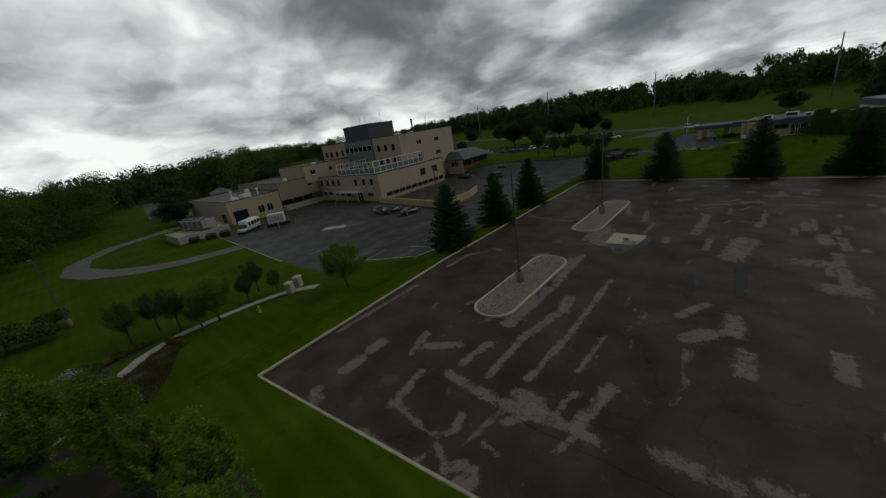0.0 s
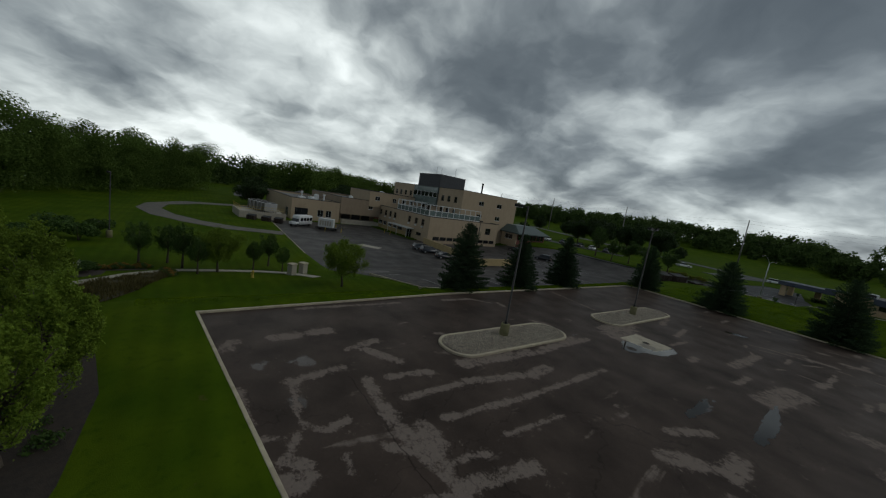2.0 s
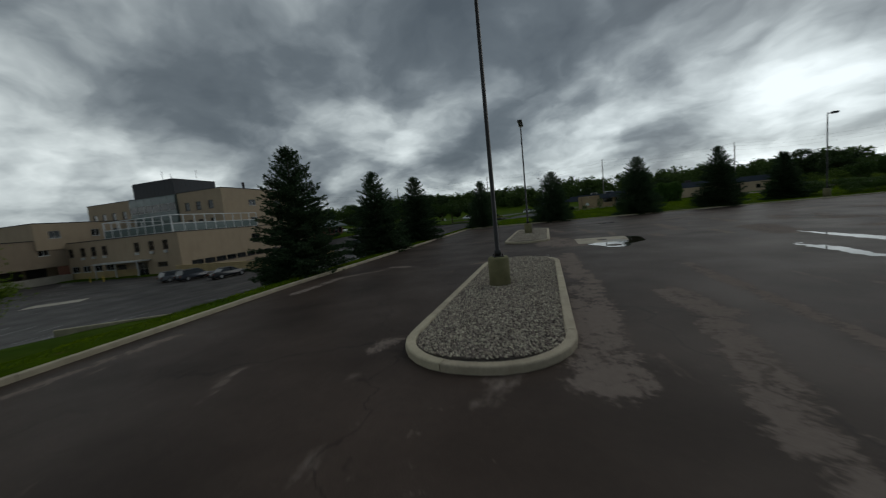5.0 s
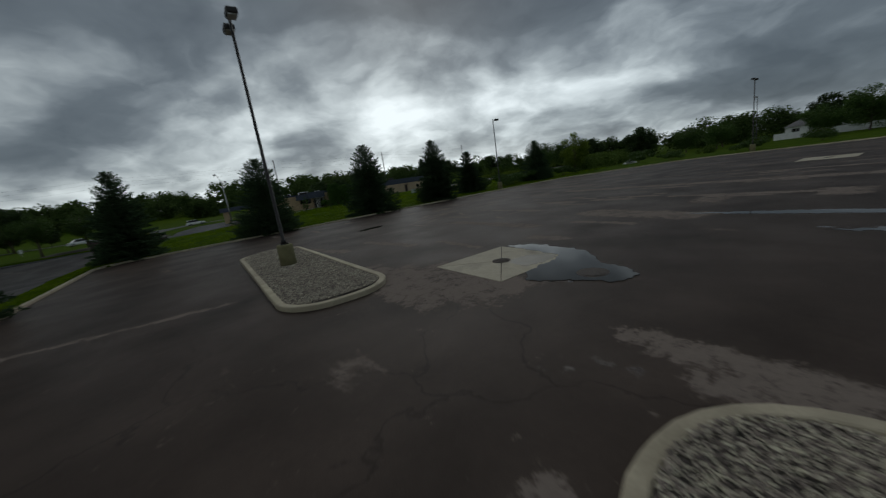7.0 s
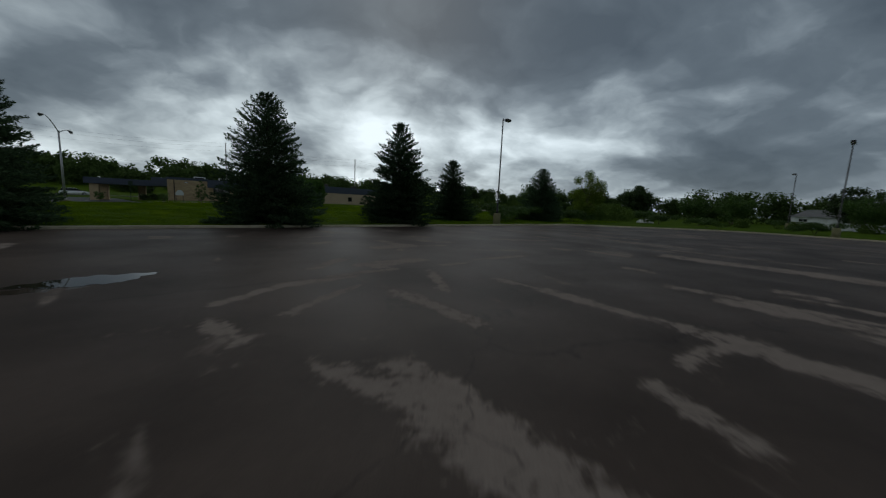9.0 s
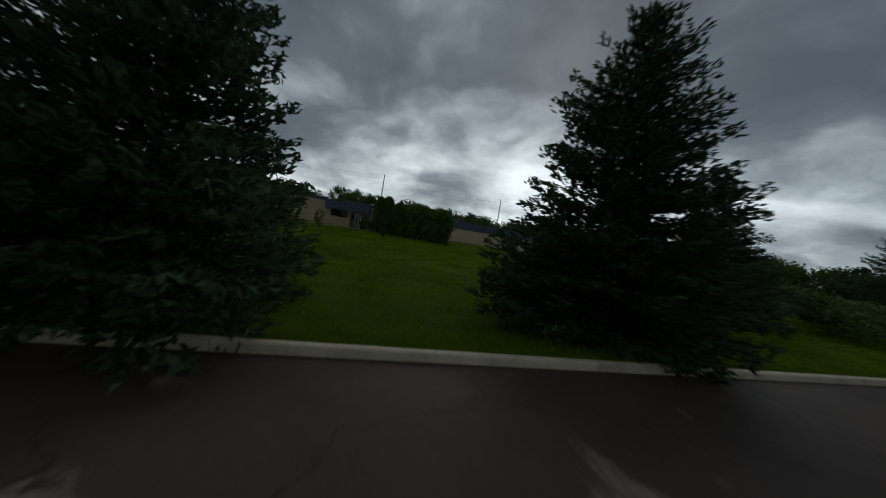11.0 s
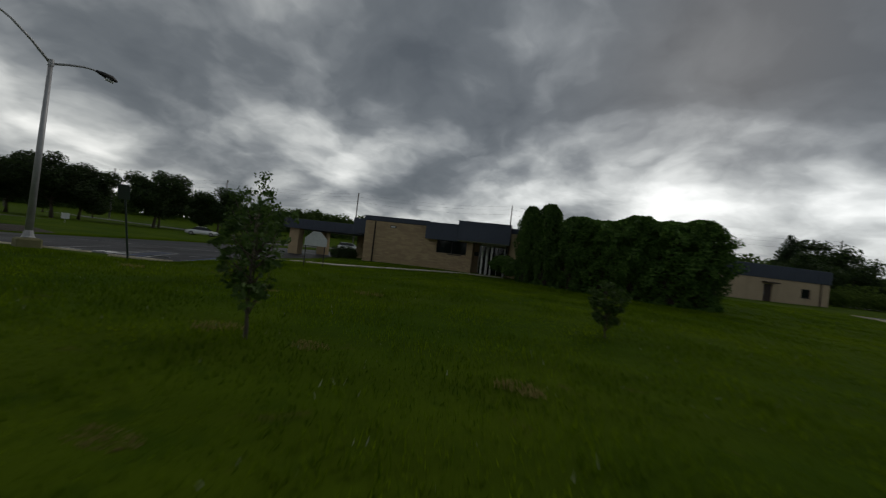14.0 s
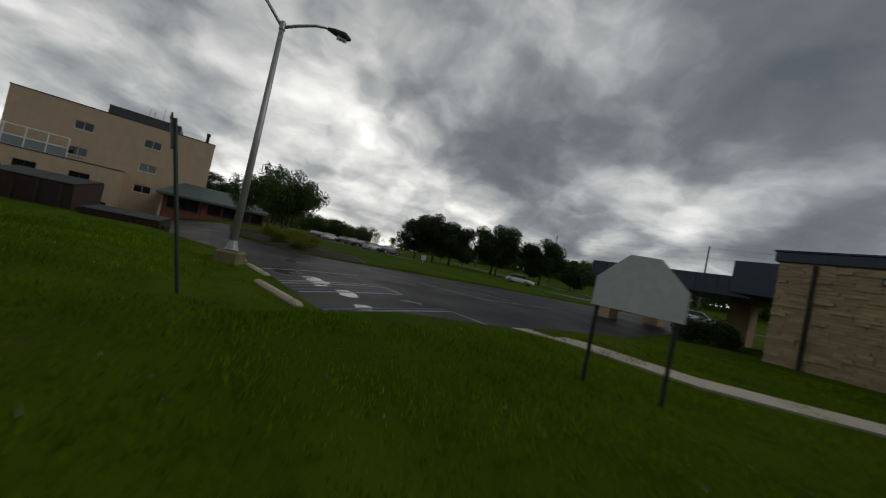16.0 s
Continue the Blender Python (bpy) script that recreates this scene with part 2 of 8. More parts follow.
    L(grain, gv.inputs[0]); L(gv.outputs[0], hs.inputs["Value"])
    # cracks: thin dark lines along the edges of large irregular cells
    ck = N("ShaderNodeTexVoronoi"); ck.feature = "DISTANCE_TO_EDGE"; ck.inputs["Scale"].default_value = 0.16
    wv = N("ShaderNodeVectorMath"); wv.operation = "MULTIPLY_ADD"
    nz = N("ShaderNodeTexNoise"); nz.inputs["Scale"].default_value = 0.9; nz.inputs["Detail"].default_value = 6
    L(obj, nz.inputs["Vector"]); L(nz.outputs["Color"], wv.inputs[0]); wv.inputs[1].default_value = (2.2, 2.2, 0); L(obj, wv.inputs[2])
    L(wv.outputs[0], ck.inputs["Vector"])
    crack = N("ShaderNodeMapRange"); crack.inputs[1].default_value, crack.inputs[2].default_value = 0.001, 0.005
    crack.inputs[3].default_value, crack.inputs[4].default_value = 0.66, 1.0
    L(ck.outputs["Distance"], crack.inputs[0])
    crack_v = crack.outputs[0]
    for axis, place, start in cracks:
        i = "XY".index(axis)
        wob = mth("MULTIPLY", mth("SUBTRACT", noise_tex(0.8, 6, obj, 0.65), 0.5), 0.7)
        d = mth("ABSOLUTE", mth("ADD", mth("SUBTRACT", sep.outputs[i], place), wob))
        line_v = mth("ADD", 0.35, mth("DIVIDE", d, 0.06), None, True)
        beyond = mth("LESS_THAN", sep.outputs[1 - i], start)
        crack_v = mth("MULTIPLY", crack_v, mth("MAXIMUM", line_v, beyond))
    dk = N("ShaderNodeMix"); dk.data_type = "RGBA"; dk.blend_type = "MULTIPLY"; dk.inputs[0].default_value = 1.0
    L(hs.outputs[0], dk.inputs[6]); L(crack_v, dk.inputs[7])
    # water
    pool = noise_tex(0.12, 3, obj, 0.45, 0.6)
    for x, y, rx, ry, deep in pools:
        dx = mth("DIVIDE", mth("SUBTRACT", sep.outputs[0], x), rx)
        dy = mth("DIVIDE", mth("SUBTRACT", sep.outputs[1], y), ry)
        r2 = mth("ADD", mth("MULTIPLY", dx, dx), mth("MULTIPLY", dy, dy))
        pool = mth("ADD", pool, mth("MULTIPLY", mth("SUBTRACT", 1.0, r2, None, True), deep))
    pool = mth("MULTIPLY_ADD", mth("SUBTRACT", rough_edge, 0.5), 0.55, pool)
    pool = mth("MULTIPLY_ADD", mth("SUBTRACT", noise_tex(2.4, 7, obj, 0.6), 0.5), 0.42, pool)
    wet = N("ShaderNodeMapRange"); wet.inputs[1].default_value, wet.inputs[2].default_value = 0.79 - puddles, 0.84 - puddles
    L(mth("SUBTRACT", pool, mth("MULTIPLY", dryv, 0.25)), wet.inputs[0])
    wv2 = wet.outputs[0]
    L(dk.outputs[2], b.inputs["Base Color"])
    ro = mth("ADD", 0.66, mth("MULTIPLY", dryv, 0.3))
    ro = mth("SUBTRACT", ro, mth("MULTIPLY", mth("MULTIPLY", tone, 0.25), mth("SUBTRACT", 1.0, dryv)))
    rr = N("ShaderNodeMix"); rr.data_type = "FLOAT"
    L(wv2, rr.inputs[0]); L(ro, rr.inputs[2]); rr.inputs[3].default_value = 0.13
    L(rr.outputs[0], b.inputs["Roughness"])
    sp = N("ShaderNodeMix"); sp.data_type = "FLOAT"
    L(wv2, sp.inputs[0]); sp.inputs[2].default_value = 0.07; sp.inputs[3].default_value = 0.34
    L(sp.outputs[0], b.inputs["Specular IOR Level"])
    bp = N("ShaderNodeBump"); bp.inputs["Distance"].default_value = 0.01
    st = mth("MULTIPLY", mth("SUBTRACT", 1.0, wv2), 0.35)
    L(st, bp.inputs["Strength"]); L(grain, bp.inputs["Height"]); L(bp.outputs[0], b.inputs["Normal"])
    return m


def grass_ground(name):
    """Mown lawn: mowing bands, dark lush clumps, thin yellowed and worn spots."""
    m = bpy.data.materials.new(name)
    m.use_nodes = True
    nt = m.node_tree
    b = nt.nodes["Principled BSDF"]
    N, L = nt.nodes.new, nt.links.new
    tc = N("ShaderNodeTexCoord")
    obj = tc.outputs["Object"]

    def noise_tex(scale, detail, rough=0.5, stretch=(1, 1, 1)):
        mp = N("ShaderNodeMapping"); mp.inputs["Scale"].default_value = stretch
        L(obj, mp.inputs[0])
        n = N("ShaderNodeTexNoise"); n.inputs["Scale"].default_value = scale; n.inputs["Detail"].default_value = detail
        n.inputs["Roughness"].default_value = rough
        L(mp.outputs[0], n.inputs["Vector"])
        return n.outputs[0]

    def blend(f, lo, hi, a, c):
        r = N("ShaderNodeMapRange"); r.inputs[1].default_value, r.inputs[2].default_value = lo, hi
        L(f, r.inputs[0])
        mix = N("ShaderNodeMix"); mix.data_type = "RGBA"
        L(r.outputs[0], mix.inputs[0])
        for k, v in ((6, a), (7, c)):
            if isinstance(v, tuple):
                mix.inputs[k].default_value = (*v, 1)
            else:
                L(v, mix.inputs[k])
        return mix.outputs[2]

    col = blend(noise_tex(0.22, 6), 0.36, 0.64, (0.036, 0.069, 0.003), (0.062, 0.095, 0.0045))
    # mowing bands lie along the lot
    wave = N("ShaderNodeTexWave"); wave.wave_type = "BANDS"; wave.bands_direction = "Y"
    wave.inputs["Scale"].default_value = 0.26; wave.inputs["Distortion"].default_value = 1.6; wave.inputs["Detail"].default_value = 2
    L(obj, wave.inputs["Vector"])
    band = N("ShaderNodeMapRange"); band.inputs[3].default_value, band.inputs[4].default_value = 0.93, 1.07
    L(wave.outputs["Fac"], band.inputs[0])
    col = blend(noise_tex(2.4, 8, 0.7), 0.52, 0.72, col, (0.030, 0.060, 0.003))
    col = blend(noise_tex(1.1, 9, 0.68), 0.63, 0.74, col, (0.085, 0.075, 0.022))
    fine = N("ShaderNodeMapRange"); fine.inputs[3].default_value, fine.inputs[4].default_value = 0.55, 1.4
    L(noise_tex(38, 5, 0.7), fine.inputs[0])
    v = N("ShaderNodeMath"); v.operation = "MULTIPLY"
    L(band.outputs[0], v.inputs[0]); L(fine.outputs[0], v.inputs[1])
    hs = N("ShaderNodeHueSaturation"); L(col, hs.inputs["Color"]); L(v.outputs[0], hs.inputs["Value"])
    L(hs.outputs[0], b.inputs["Base Color"])
    b.inputs["Roughness"].default_value = 0.95
    b.inputs["Specular IOR Level"].default_value = 0.02
    bp = N("ShaderNodeBump"); bp.inputs["Strength"].default_value = 0.8; bp.inputs["Distance"].default_value = 0.03
    L(noise_tex(26, 6, 0.7), bp.inputs["Height"]); L(bp.outputs[0], b.inputs["Normal"])
    return m


MAT = {
    "lot": wet_asphalt("old_asphalt", (0.0505, 0.0367, 0.0292), (0.185, 0.150, 0.128), 0.745, (("Y", 7.4, 11.6), ("X", 35.5, 4.0), ("Y", 48.2, 18.0)), 0.0, (0.62, 0.17, 1),
                       ((9.2, 3.6, 1.3, 1.6, 0.30), (9.4, 5.6, 1.2, 1.0, 0.29), (12.9, 4.6, 1.3, 0.7, 0.30), (15.6, 4.8, 0.7, 0.5, 0.28), (15.3, 30.6, 2.1, 1.3, 0.46), (16.7, 32.0, 1.6, 1.2, 0.46), (24.4, 28.5, 0.7, 4.5, 0.46), (21.9, 25.8, 0.6, 3.0, 0.46), (17.2, 49.5, 1.4, 0.5, 0.46)), True),
    "lot_new": wet_asphalt("dark_asphalt", (0.030, 0.029, 0.030), (0.088, 0.083, 0.079), 0.735, (), 0.04, (0.2, 0.12, 1),
                           ((11.0, 96.1, 1.5, 0.7, 0.36), (12.6, 96.8, 1.7, 0.55, 0.36), (14.4, 97.2, 0.9, 0.4, 0.36), (16.0, 97.0, 0.6, 0.45, 0.36))),
    "lot_grey": wet_asphalt("grey_asphalt", (0.052, 0.047, 0.044), (0.125, 0.115, 0.106), 0.70, (), 0.05, (0.2, 0.12, 1)),
    "road": wet_asphalt("road_asphalt", (0.055, 0.055, 0.056), (0.13, 0.128, 0.124), 0.62, (), 0.0, (0.1, 0.1, 1)),
    "kerb": material("kerb_concrete", (0.49, 0.425, 0.305), 0.9, 0, (0.33, 0.285, 0.20), 2.2, 0.7, 8, 0.4, 50, random_piece=0.10),
    "concrete": material("pale_concrete", (0.42, 0.38, 0.31), 0.88, 0, (0.31, 0.28, 0.22), 1.4, 0.8, 8, 0.3, 60, random_piece=0.06),
    "slab": material("stained_concrete", (0.47, 0.415, 0.315), 0.85, 0, (0.35, 0.305, 0.225), 1.1, 0.8, 9, 0.3, 60, random_piece=0.05, grime=0.55),
    "base": material("mossy_concrete", (0.21, 0.19, 0.10), 0.92, 0, (0.13, 0.125, 0.055), 3.0, 0.7, 8, 0.5, 40),
    "grass": grass_ground("lawn"),
    "water": material("standing_water", (0.030, 0.025, 0.018), 0.025, 0, (0.020, 0.017, 0.012), 1.5, 0.6, spec=0.24),
    "silt": material("wet_brown_silt", (0.15, 0.115, 0.062), 0.35, 0, (0.09, 0.070, 0.038), 2.5, 0.8, 6, 0.2, 30),
    # bark mulch of the beds; also colours the dark core inside the arborvitae
    "mulch": material("mulch_and_shade_core", (0.042, 0.029, 0.019), 0.95, 0, (0.016, 0.012, 0.009), 6.0, 0.8, 8, 0.8, 30),
    "bed": material("brown_meadow", (0.055, 0.046, 0.022), 0.95, 0, (0.03, 0.032, 0.013), 1.5, 0.8, 8, 0.8, 20),
    "stone": material("river_gravel", (0.47, 0.40, 0.32), 0.8, 0, (0.22, 0.18, 0.145), 8.0, 0.8, 3, 0.0, random_piece=0.75, per="island"),
    "gravel_bed": material("gravel_bed", (0.13, 0.112, 0.093), 0.95, 0, (0.06, 0.052, 0.044), 30.0, 0.9, 4, 0.8, 60),
    "bark": material("bark", (0.11, 0.085, 0.062), 0.95, 0, (0.05, 0.04, 0.03), 6.0, 0.8, 6, 0.8, 20, stretch=(3, 3, 0.5)),
    "pole_dark": material("dark_bronze_pole", (0.030, 0.028, 0.027), 0.55, 0.3, (0.02, 0.019, 0.018), 5, 0.6),
    "pole_grey": material("galvanised_pole", (0.42, 0.42, 0.42), 0.5, 0.5, (0.33, 0.33, 0.33), 3, 0.6, grime=0.15),
    "wood_pole": material("weathered_wood", (0.19, 0.16, 0.13), 0.9, 0, (0.10, 0.085, 0.07), 5, 0.7, stretch=(3, 3, 0.3)),
    "stucco": material("tan_stucco", (0.43, 0.335, 0.225), 0.92, 0, (0.385, 0.295, 0.198), 0.8, 0.8, 8, 0.25, 50, grime=0.12),
    "stucco_dark": material("brown_stucco", (0.31, 0.24, 0.165), 0.92, 0, (0.27, 0.205, 0.14), 0.8, 0.8, 8, 0.25, 50, grime=0.12),
    "stucco_pale": material("pale_tan_stucco", (0.48, 0.38, 0.25), 0.92, 0, (0.43, 0.335, 0.22), 0.8, 0.8, 8, 0.25, 50, grime=0.12),
    "coping": material("dark_coping", (0.045, 0.04, 0.036), 0.6, 0.2, None, 3, 0.5),
    "slate": material("dark_metal_cladding", (0.060, 0.062, 0.068), 0.65, 0.2, (0.045, 0.047, 0.053), 1.5, 0.6, grime=0.1),
    "roof": material("flat_roof_membrane", (0.16, 0.155, 0.15), 0.95, 0, (0.10, 0.098, 0.095), 0.5, 0.8, 8, 0.3, 30),
    "glass": material("dark_window_glass", (0.012, 0.016, 0.018), 0.06, 0, None, 0.5, 0.3, spec=0.8),
    "blind": material("pale_window_blind", (0.42, 0.46, 0.45), 0.7, 0, (0.33, 0.37, 0.37), 2, 0.5, stretch=(1, 1, 12)),
    "greenglass": material("green_curtain_wall", (0.17, 0.215, 0.20), 0.16, 0, (0.12, 0.155, 0.15), 0.6, 0.8, spec=0.8),
    "frame_white": material("white_window_frame", (0.62, 0.62, 0.59), 0.6, 0, (0.52, 0.52, 0.50), 3, 0.5, grime=0.15),
    "frame_dark": material("bronze_frame", (0.04, 0.034, 0.03), 0.5, 0.4, None, 3, 0.5),
    "brick_red": material("red_brick", (0.21, 0.075, 0.045), 0.9, 0, (0.14, 0.048, 0.032), 2.5, 0.8, 6, 0.4, 30, random_piece=0.2),
    "brick_tan": material("buff_brick", (0.46, 0.345, 0.21), 0.92, 0, (0.40, 0.295, 0.175), 1.6, 0.9, 6, 0.5, 40, random_piece=0.14),
    "brick_rest": material("buff_brick_wall", (0.46, 0.345, 0.21), 0.92, 0, (0.40, 0.295, 0.175), 1.6, 0.9, 6, 0.5, 40, random_piece=0.14, per="island"),
    "mortar": material("mortar", (0.37, 0.28, 0.175), 0.95, 0, (0.30, 0.225, 0.14), 4, 0.7, 6, 0.4, 60),
    "fascia": material("slate_blue_metal", (0.052, 0.066, 0.098), 0.55, 0.15, (0.042, 0.054, 0.082), 0.7, 0.7, grime=0.1),
    "tan_panel": material("tan_painted_block", (0.50, 0.39, 0.26), 0.9, 0, (0.45, 0.345, 0.23), 0.8, 0.8, 8, 0.2, 40, grime=0.12),
    "green_metal": material("green_grey_roof_metal", (0.085, 0.115, 0.108), 0.5, 0.2, (0.065, 0.09, 0.085), 1.0, 0.7, grime=0.1),
    "yellow_wall": material("ochre_low_wall", (0.46, 0.35, 0.17), 0.9, 0, (0.38, 0.29, 0.14), 1.2, 0.8, 8, 0.3, 40, grime=0.15),
    "yellow": material("safety_yellow", (0.50, 0.36, 0.05), 0.6, 0, (0.40, 0.29, 0.04), 3, 0.6, grime=0.15),
    "white_paint": material("road_marking", (0.46, 0.46, 0.44), 0.85, 0, (0.16, 0.16, 0.155), 3.0, 0.7, 8),
    "blue_paint": material("blue_marking", (0.10, 0.15, 0.30), 0.8, 0, (0.05, 0.065, 0.12), 3.0, 0.7, 8),
    "white": material("white_metal", (0.70, 0.71, 0.70), 0.45, 0, (0.60, 0.61, 0.60), 1.5, 0.6, grime=0.12),
    "sign_white": material("white_sign_board", (0.66, 0.67, 0.66), 0.5, 0, (0.60, 0.61, 0.60), 1.5, 0.5),
    "green_sign": material("green_post", (0.03, 0.05, 0.035), 0.6, 0.2, None, 4, 0.5),
    "rubber": material("black_rubber", (0.018, 0.018, 0.018), 0.8, 0, None, 8, 0.4),
    "iron": material("rusty_cast_iron", (0.060, 0.045, 0.036), 0.65, 0.6, (0.03, 0.024, 0.021), 12, 0.8, 5, 0.4, 60),
    "dumpster": material("brown_painted_steel", (0.050, 0.030, 0.024), 0.6, 0.2, (0.034, 0.021, 0.018), 2.0, 0.8, grime=0.2),
    "car_black": material("black_car_paint", (0.010, 0.010, 0.012), 0.35, 0.1, None, 2, 0.3, coat=0.3),
    "car_silver": material("silver_car_paint", (0.10, 0.105, 0.11), 0.35, 0.4, None, 2, 0.3, coat=0.5),
    "car_blue": material("dark_blue_car_paint", (0.014, 0.018, 0.028), 0.35, 0.1, None, 2, 0.3, coat=0.3),
    "utility": material("pale_green_enamel", (0.36, 0.41, 0.36), 0.6, 0, (0.31, 0.36, 0.31), 2.0, 0.6, grime=0.15),
    "lamp_glass": material("frosted_lamp_glass", (0.75, 0.76, 0.76), 0.3, 0, None, 3, 0.3),
    "needle": leaf_material("spruce_needles", (0.022, 0.042, 0.020), (0.074, 0.118, 0.056), 0.7, 0.12),
    "leaf": leaf_material("fresh_leaves", (0.090, 0.140, 0.016), (0.200, 0.275, 0.034), 0.7, 0.10),
    "leaf_mid": leaf_material("summer_leaves", (0.026, 0.056, 0.010), (0.080, 0.14, 0.026)),
    "leaf_dark": leaf_material("dark_leaves", (0.013, 0.028, 0.008), (0.052, 0.088, 0.022)),
    "leaf_wood": leaf_material("woodland_leaves", (0.066, 0.108, 0.021), (0.115, 0.172, 0.036), 0.8, 0.06),
    "leaf_far": leaf_material("far_leaves", (0.052, 0.086, 0.024), (0.088, 0.135, 0.038), 0.8, 0.06),
    "leaf_yellow": leaf_material("yellow_green_leaves", (0.10, 0.125, 0.012), (0.28, 0.30, 0.04)),
    "leaf_arb": leaf_material("arborvitae_leaves", (0.0324, 0.0783, 0.0135), (0.1080, 0.2025, 0.0351)),
    "flower_white": leaf_material("white_blossom", (0.35, 0.37, 0.28), (0.62, 0.63, 0.52)),
    "flower_orange": leaf_material("orange_blossom", (0.16, 0.085, 0.010), (0.36, 0.19, 0.03)),
    "soil": material("bare_soil", (0.10, 0.085, 0.045), 0.95, 0, (0.06, 0.055, 0.025), 3.0, 0.8, 8, 0.6, 30),
    "clover": leaf_material("clover_heads", (0.20, 0.22, 0.13), (0.42, 0.44, 0.32)),
    "dry_straw": leaf_material("dead_grass", (0.20, 0.17, 0.060), (0.34, 0.28, 0.11), 0.9, 0.02),
    "straw": leaf_material("dry_grass", (0.055, 0.052, 0.018), (0.15, 0.125, 0.045), 0.9),
    "drive": material("gravel_drive", (0.15, 0.135, 0.115), 0.95, 0, (0.09, 0.082, 0.07), 0.8, 0.8, 8, 0.4, 30),
    "pole_line": material("weathered_line_pole", (0.22, 0.205, 0.19), 0.85, 0, (0.15, 0.14, 0.13), 2, 0.7, stretch=(3, 3, 0.3)),
    "blade": leaf_material("grass_blades", (0.042, 0.082, 0.002), (0.150, 0.222, 0.005), 0.9, 0.02, 0.38),
}


# ---- building helpers ----
def part(name, bm, mat, parent=None, label="", smooth=False):
    """Links a bmesh as one mesh object, under a thing or part where one is given."""
    me = bpy.data.meshes.new(name)
    bm.normal_update()
    bm.to_mesh(me)
    bm.free()
    if mat:
        me.materials.append(MAT[mat])
    if smooth:
        me.shade_smooth()
    ob = new(name, me)
    if parent:
        ob.parent = parent
    if label:
        tagged(ob, label)
    return ob


def raw(name, verts, faces, mat, parent=None, smooth=False):
    me = bpy.data.meshes.new(name)
    me.from_pydata([tuple(v) for v in verts], [], [tuple(f) for f in faces])
    me.update()
    if mat:
        me.materials.append(MAT[mat])
    if smooth:
        me.shade_smooth()
    ob = new(name, me)
    if parent:
        ob.parent = parent
    return ob


def empty(name, at=(0, 0, 0), turn=0.0, label="", category="", group="", kind=""):
    ob = new(name)
    ob.matrix_world = pose(*at, 0, 0, turn)
    return tagged(ob, label, category, group, kind)


def box(bm, x0, x1, y0, y1, z0, z1, bevel=0.0):
    made = bmesh.ops.create_cube(bm, size=1.0)["verts"]
    bmesh.ops.scale(bm, vec=(x1 - x0, y1 - y0, z1 - z0), verts=made)
    bmesh.ops.translate(bm, vec=((x0 + x1) / 2, (y0 + y1) / 2, (z0 + z1) / 2), verts=made)
    if bevel:
        edges = {e for v in made for e in v.link_edges}
        bmesh.ops.bevel(bm, geom=list(edges), offset=bevel, segments=1, affect="EDGES", profile=0.5)
    return made


def box_part(name, dims, mat, parent=None, label="", bevel=0.0):
    bm = bmesh.new()
    box(bm, *dims, bevel=bevel)
    return part(name, bm, mat, parent, label)


def tube(bm, points, radii, sides=10, caps=True):
    """A round bar along points, with a radius at each."""
    rings = []
    pts = [Vector(p) for p in points]
    for i, p in enumerate(pts):
        way = (pts[min(i + 1, len(pts) - 1)] - pts[max(i - 1, 0)]).normalized()
        side = way.cross(Vector((0, 0, 1)) if abs(way.z) < 0.9 else Vector((1, 0, 0))).normalized()
        other = way.cross(side)
        r = radii[i] if isinstance(radii, (list, tuple)) else radii
        rings.append([bm.verts.new(p + r * (side * math.cos(a) + other * math.sin(a))) for a in (2 * math.pi * k / sides for k in range(sides))])
    for a, b in zip(rings, rings[1:]):
        for k in range(sides):
            bm.faces.new((a[k], a[(k + 1) % sides], b[(k + 1) % sides], b[k]))
    if caps:
        bm.faces.new(rings[0][::-1]); bm.faces.new(rings[-1])
    bmesh.ops.recalc_face_normals(bm, faces=bm.faces[:])
    return bm


def prism(bm, outline, z0, z1):
    """A slab of the given outline (counter-clockwise)."""
    low = [bm.verts.new((x, y, z0)) for x, y in outline]
    top = [bm.verts.new((x, y, z1)) for x, y in outline]
    bm.faces.new(top); bm.faces.new(low[::-1])
    n = len(outline)
    for i in range(n):
        bm.faces.new((low[i], low[(i + 1) % n], top[(i + 1) % n], top[i]))
    bmesh.ops.recalc_face_normals(bm, faces=bm.faces[:])
    return bm


def inside(px, py, poly):
    """Whether points lie in a polygon."""
    px, py = np.asarray(px, float), np.asarray(py, float)
    c = np.zeros(px.shape, bool)
    n = len(poly)
    for i in range(n):
        (x0, y0), (x1, y1) = poly[i], poly[(i + 1) % n]
        cross = ((y0 > py) != (y1 > py)) & (px < (x1 - x0) * (py - y0) / (y1 - y0 + 1e-12) + x0)
        c ^= cross
    return c


def step(a, lo, hi):
    t = np.clip((a - lo) / (hi - lo), 0, 1)
    return t * t * (3 - 2 * t)

# ---- the ground ----
LOT = [(1.4, 1.2), (20, 3.4), (74, 9.6), (75.5, 13), (75.5, 46), (73, 52), (60, 60.5), (56, 62.5), (1.5, 62.5), (0.5, 62), (0, 61), (0, 22)]
LOT2 = [(-74, 18), (-56, 17.4), (-31, 16.4), (-19, 16.7), (-13.5, 20), (-7, 24), (-5.5, 30), (-5.0, 68), (-3.5, 82), (-0.5, 84), (1.0, 90), (5.5, 94), (-32, 94), (-38, 94), (-50, 88), (-54, 82), (-54, 51), (-78, 49)]
LOT3 = [(-32, 94.004), (5.5, 94.004), (9, 95.0), (16.9, 95.9), (17.9, 100), (18.4, 104), (16, 112), (13, 131), (6.2, 131), (4.4, 121), (2.7, 112), (2.5, 104), (2.7, 100.2), (1.0, 97.7), (-5.5, 95.6), (-12, 95.3), (-32, 96)]


LOT_Z = 0.0


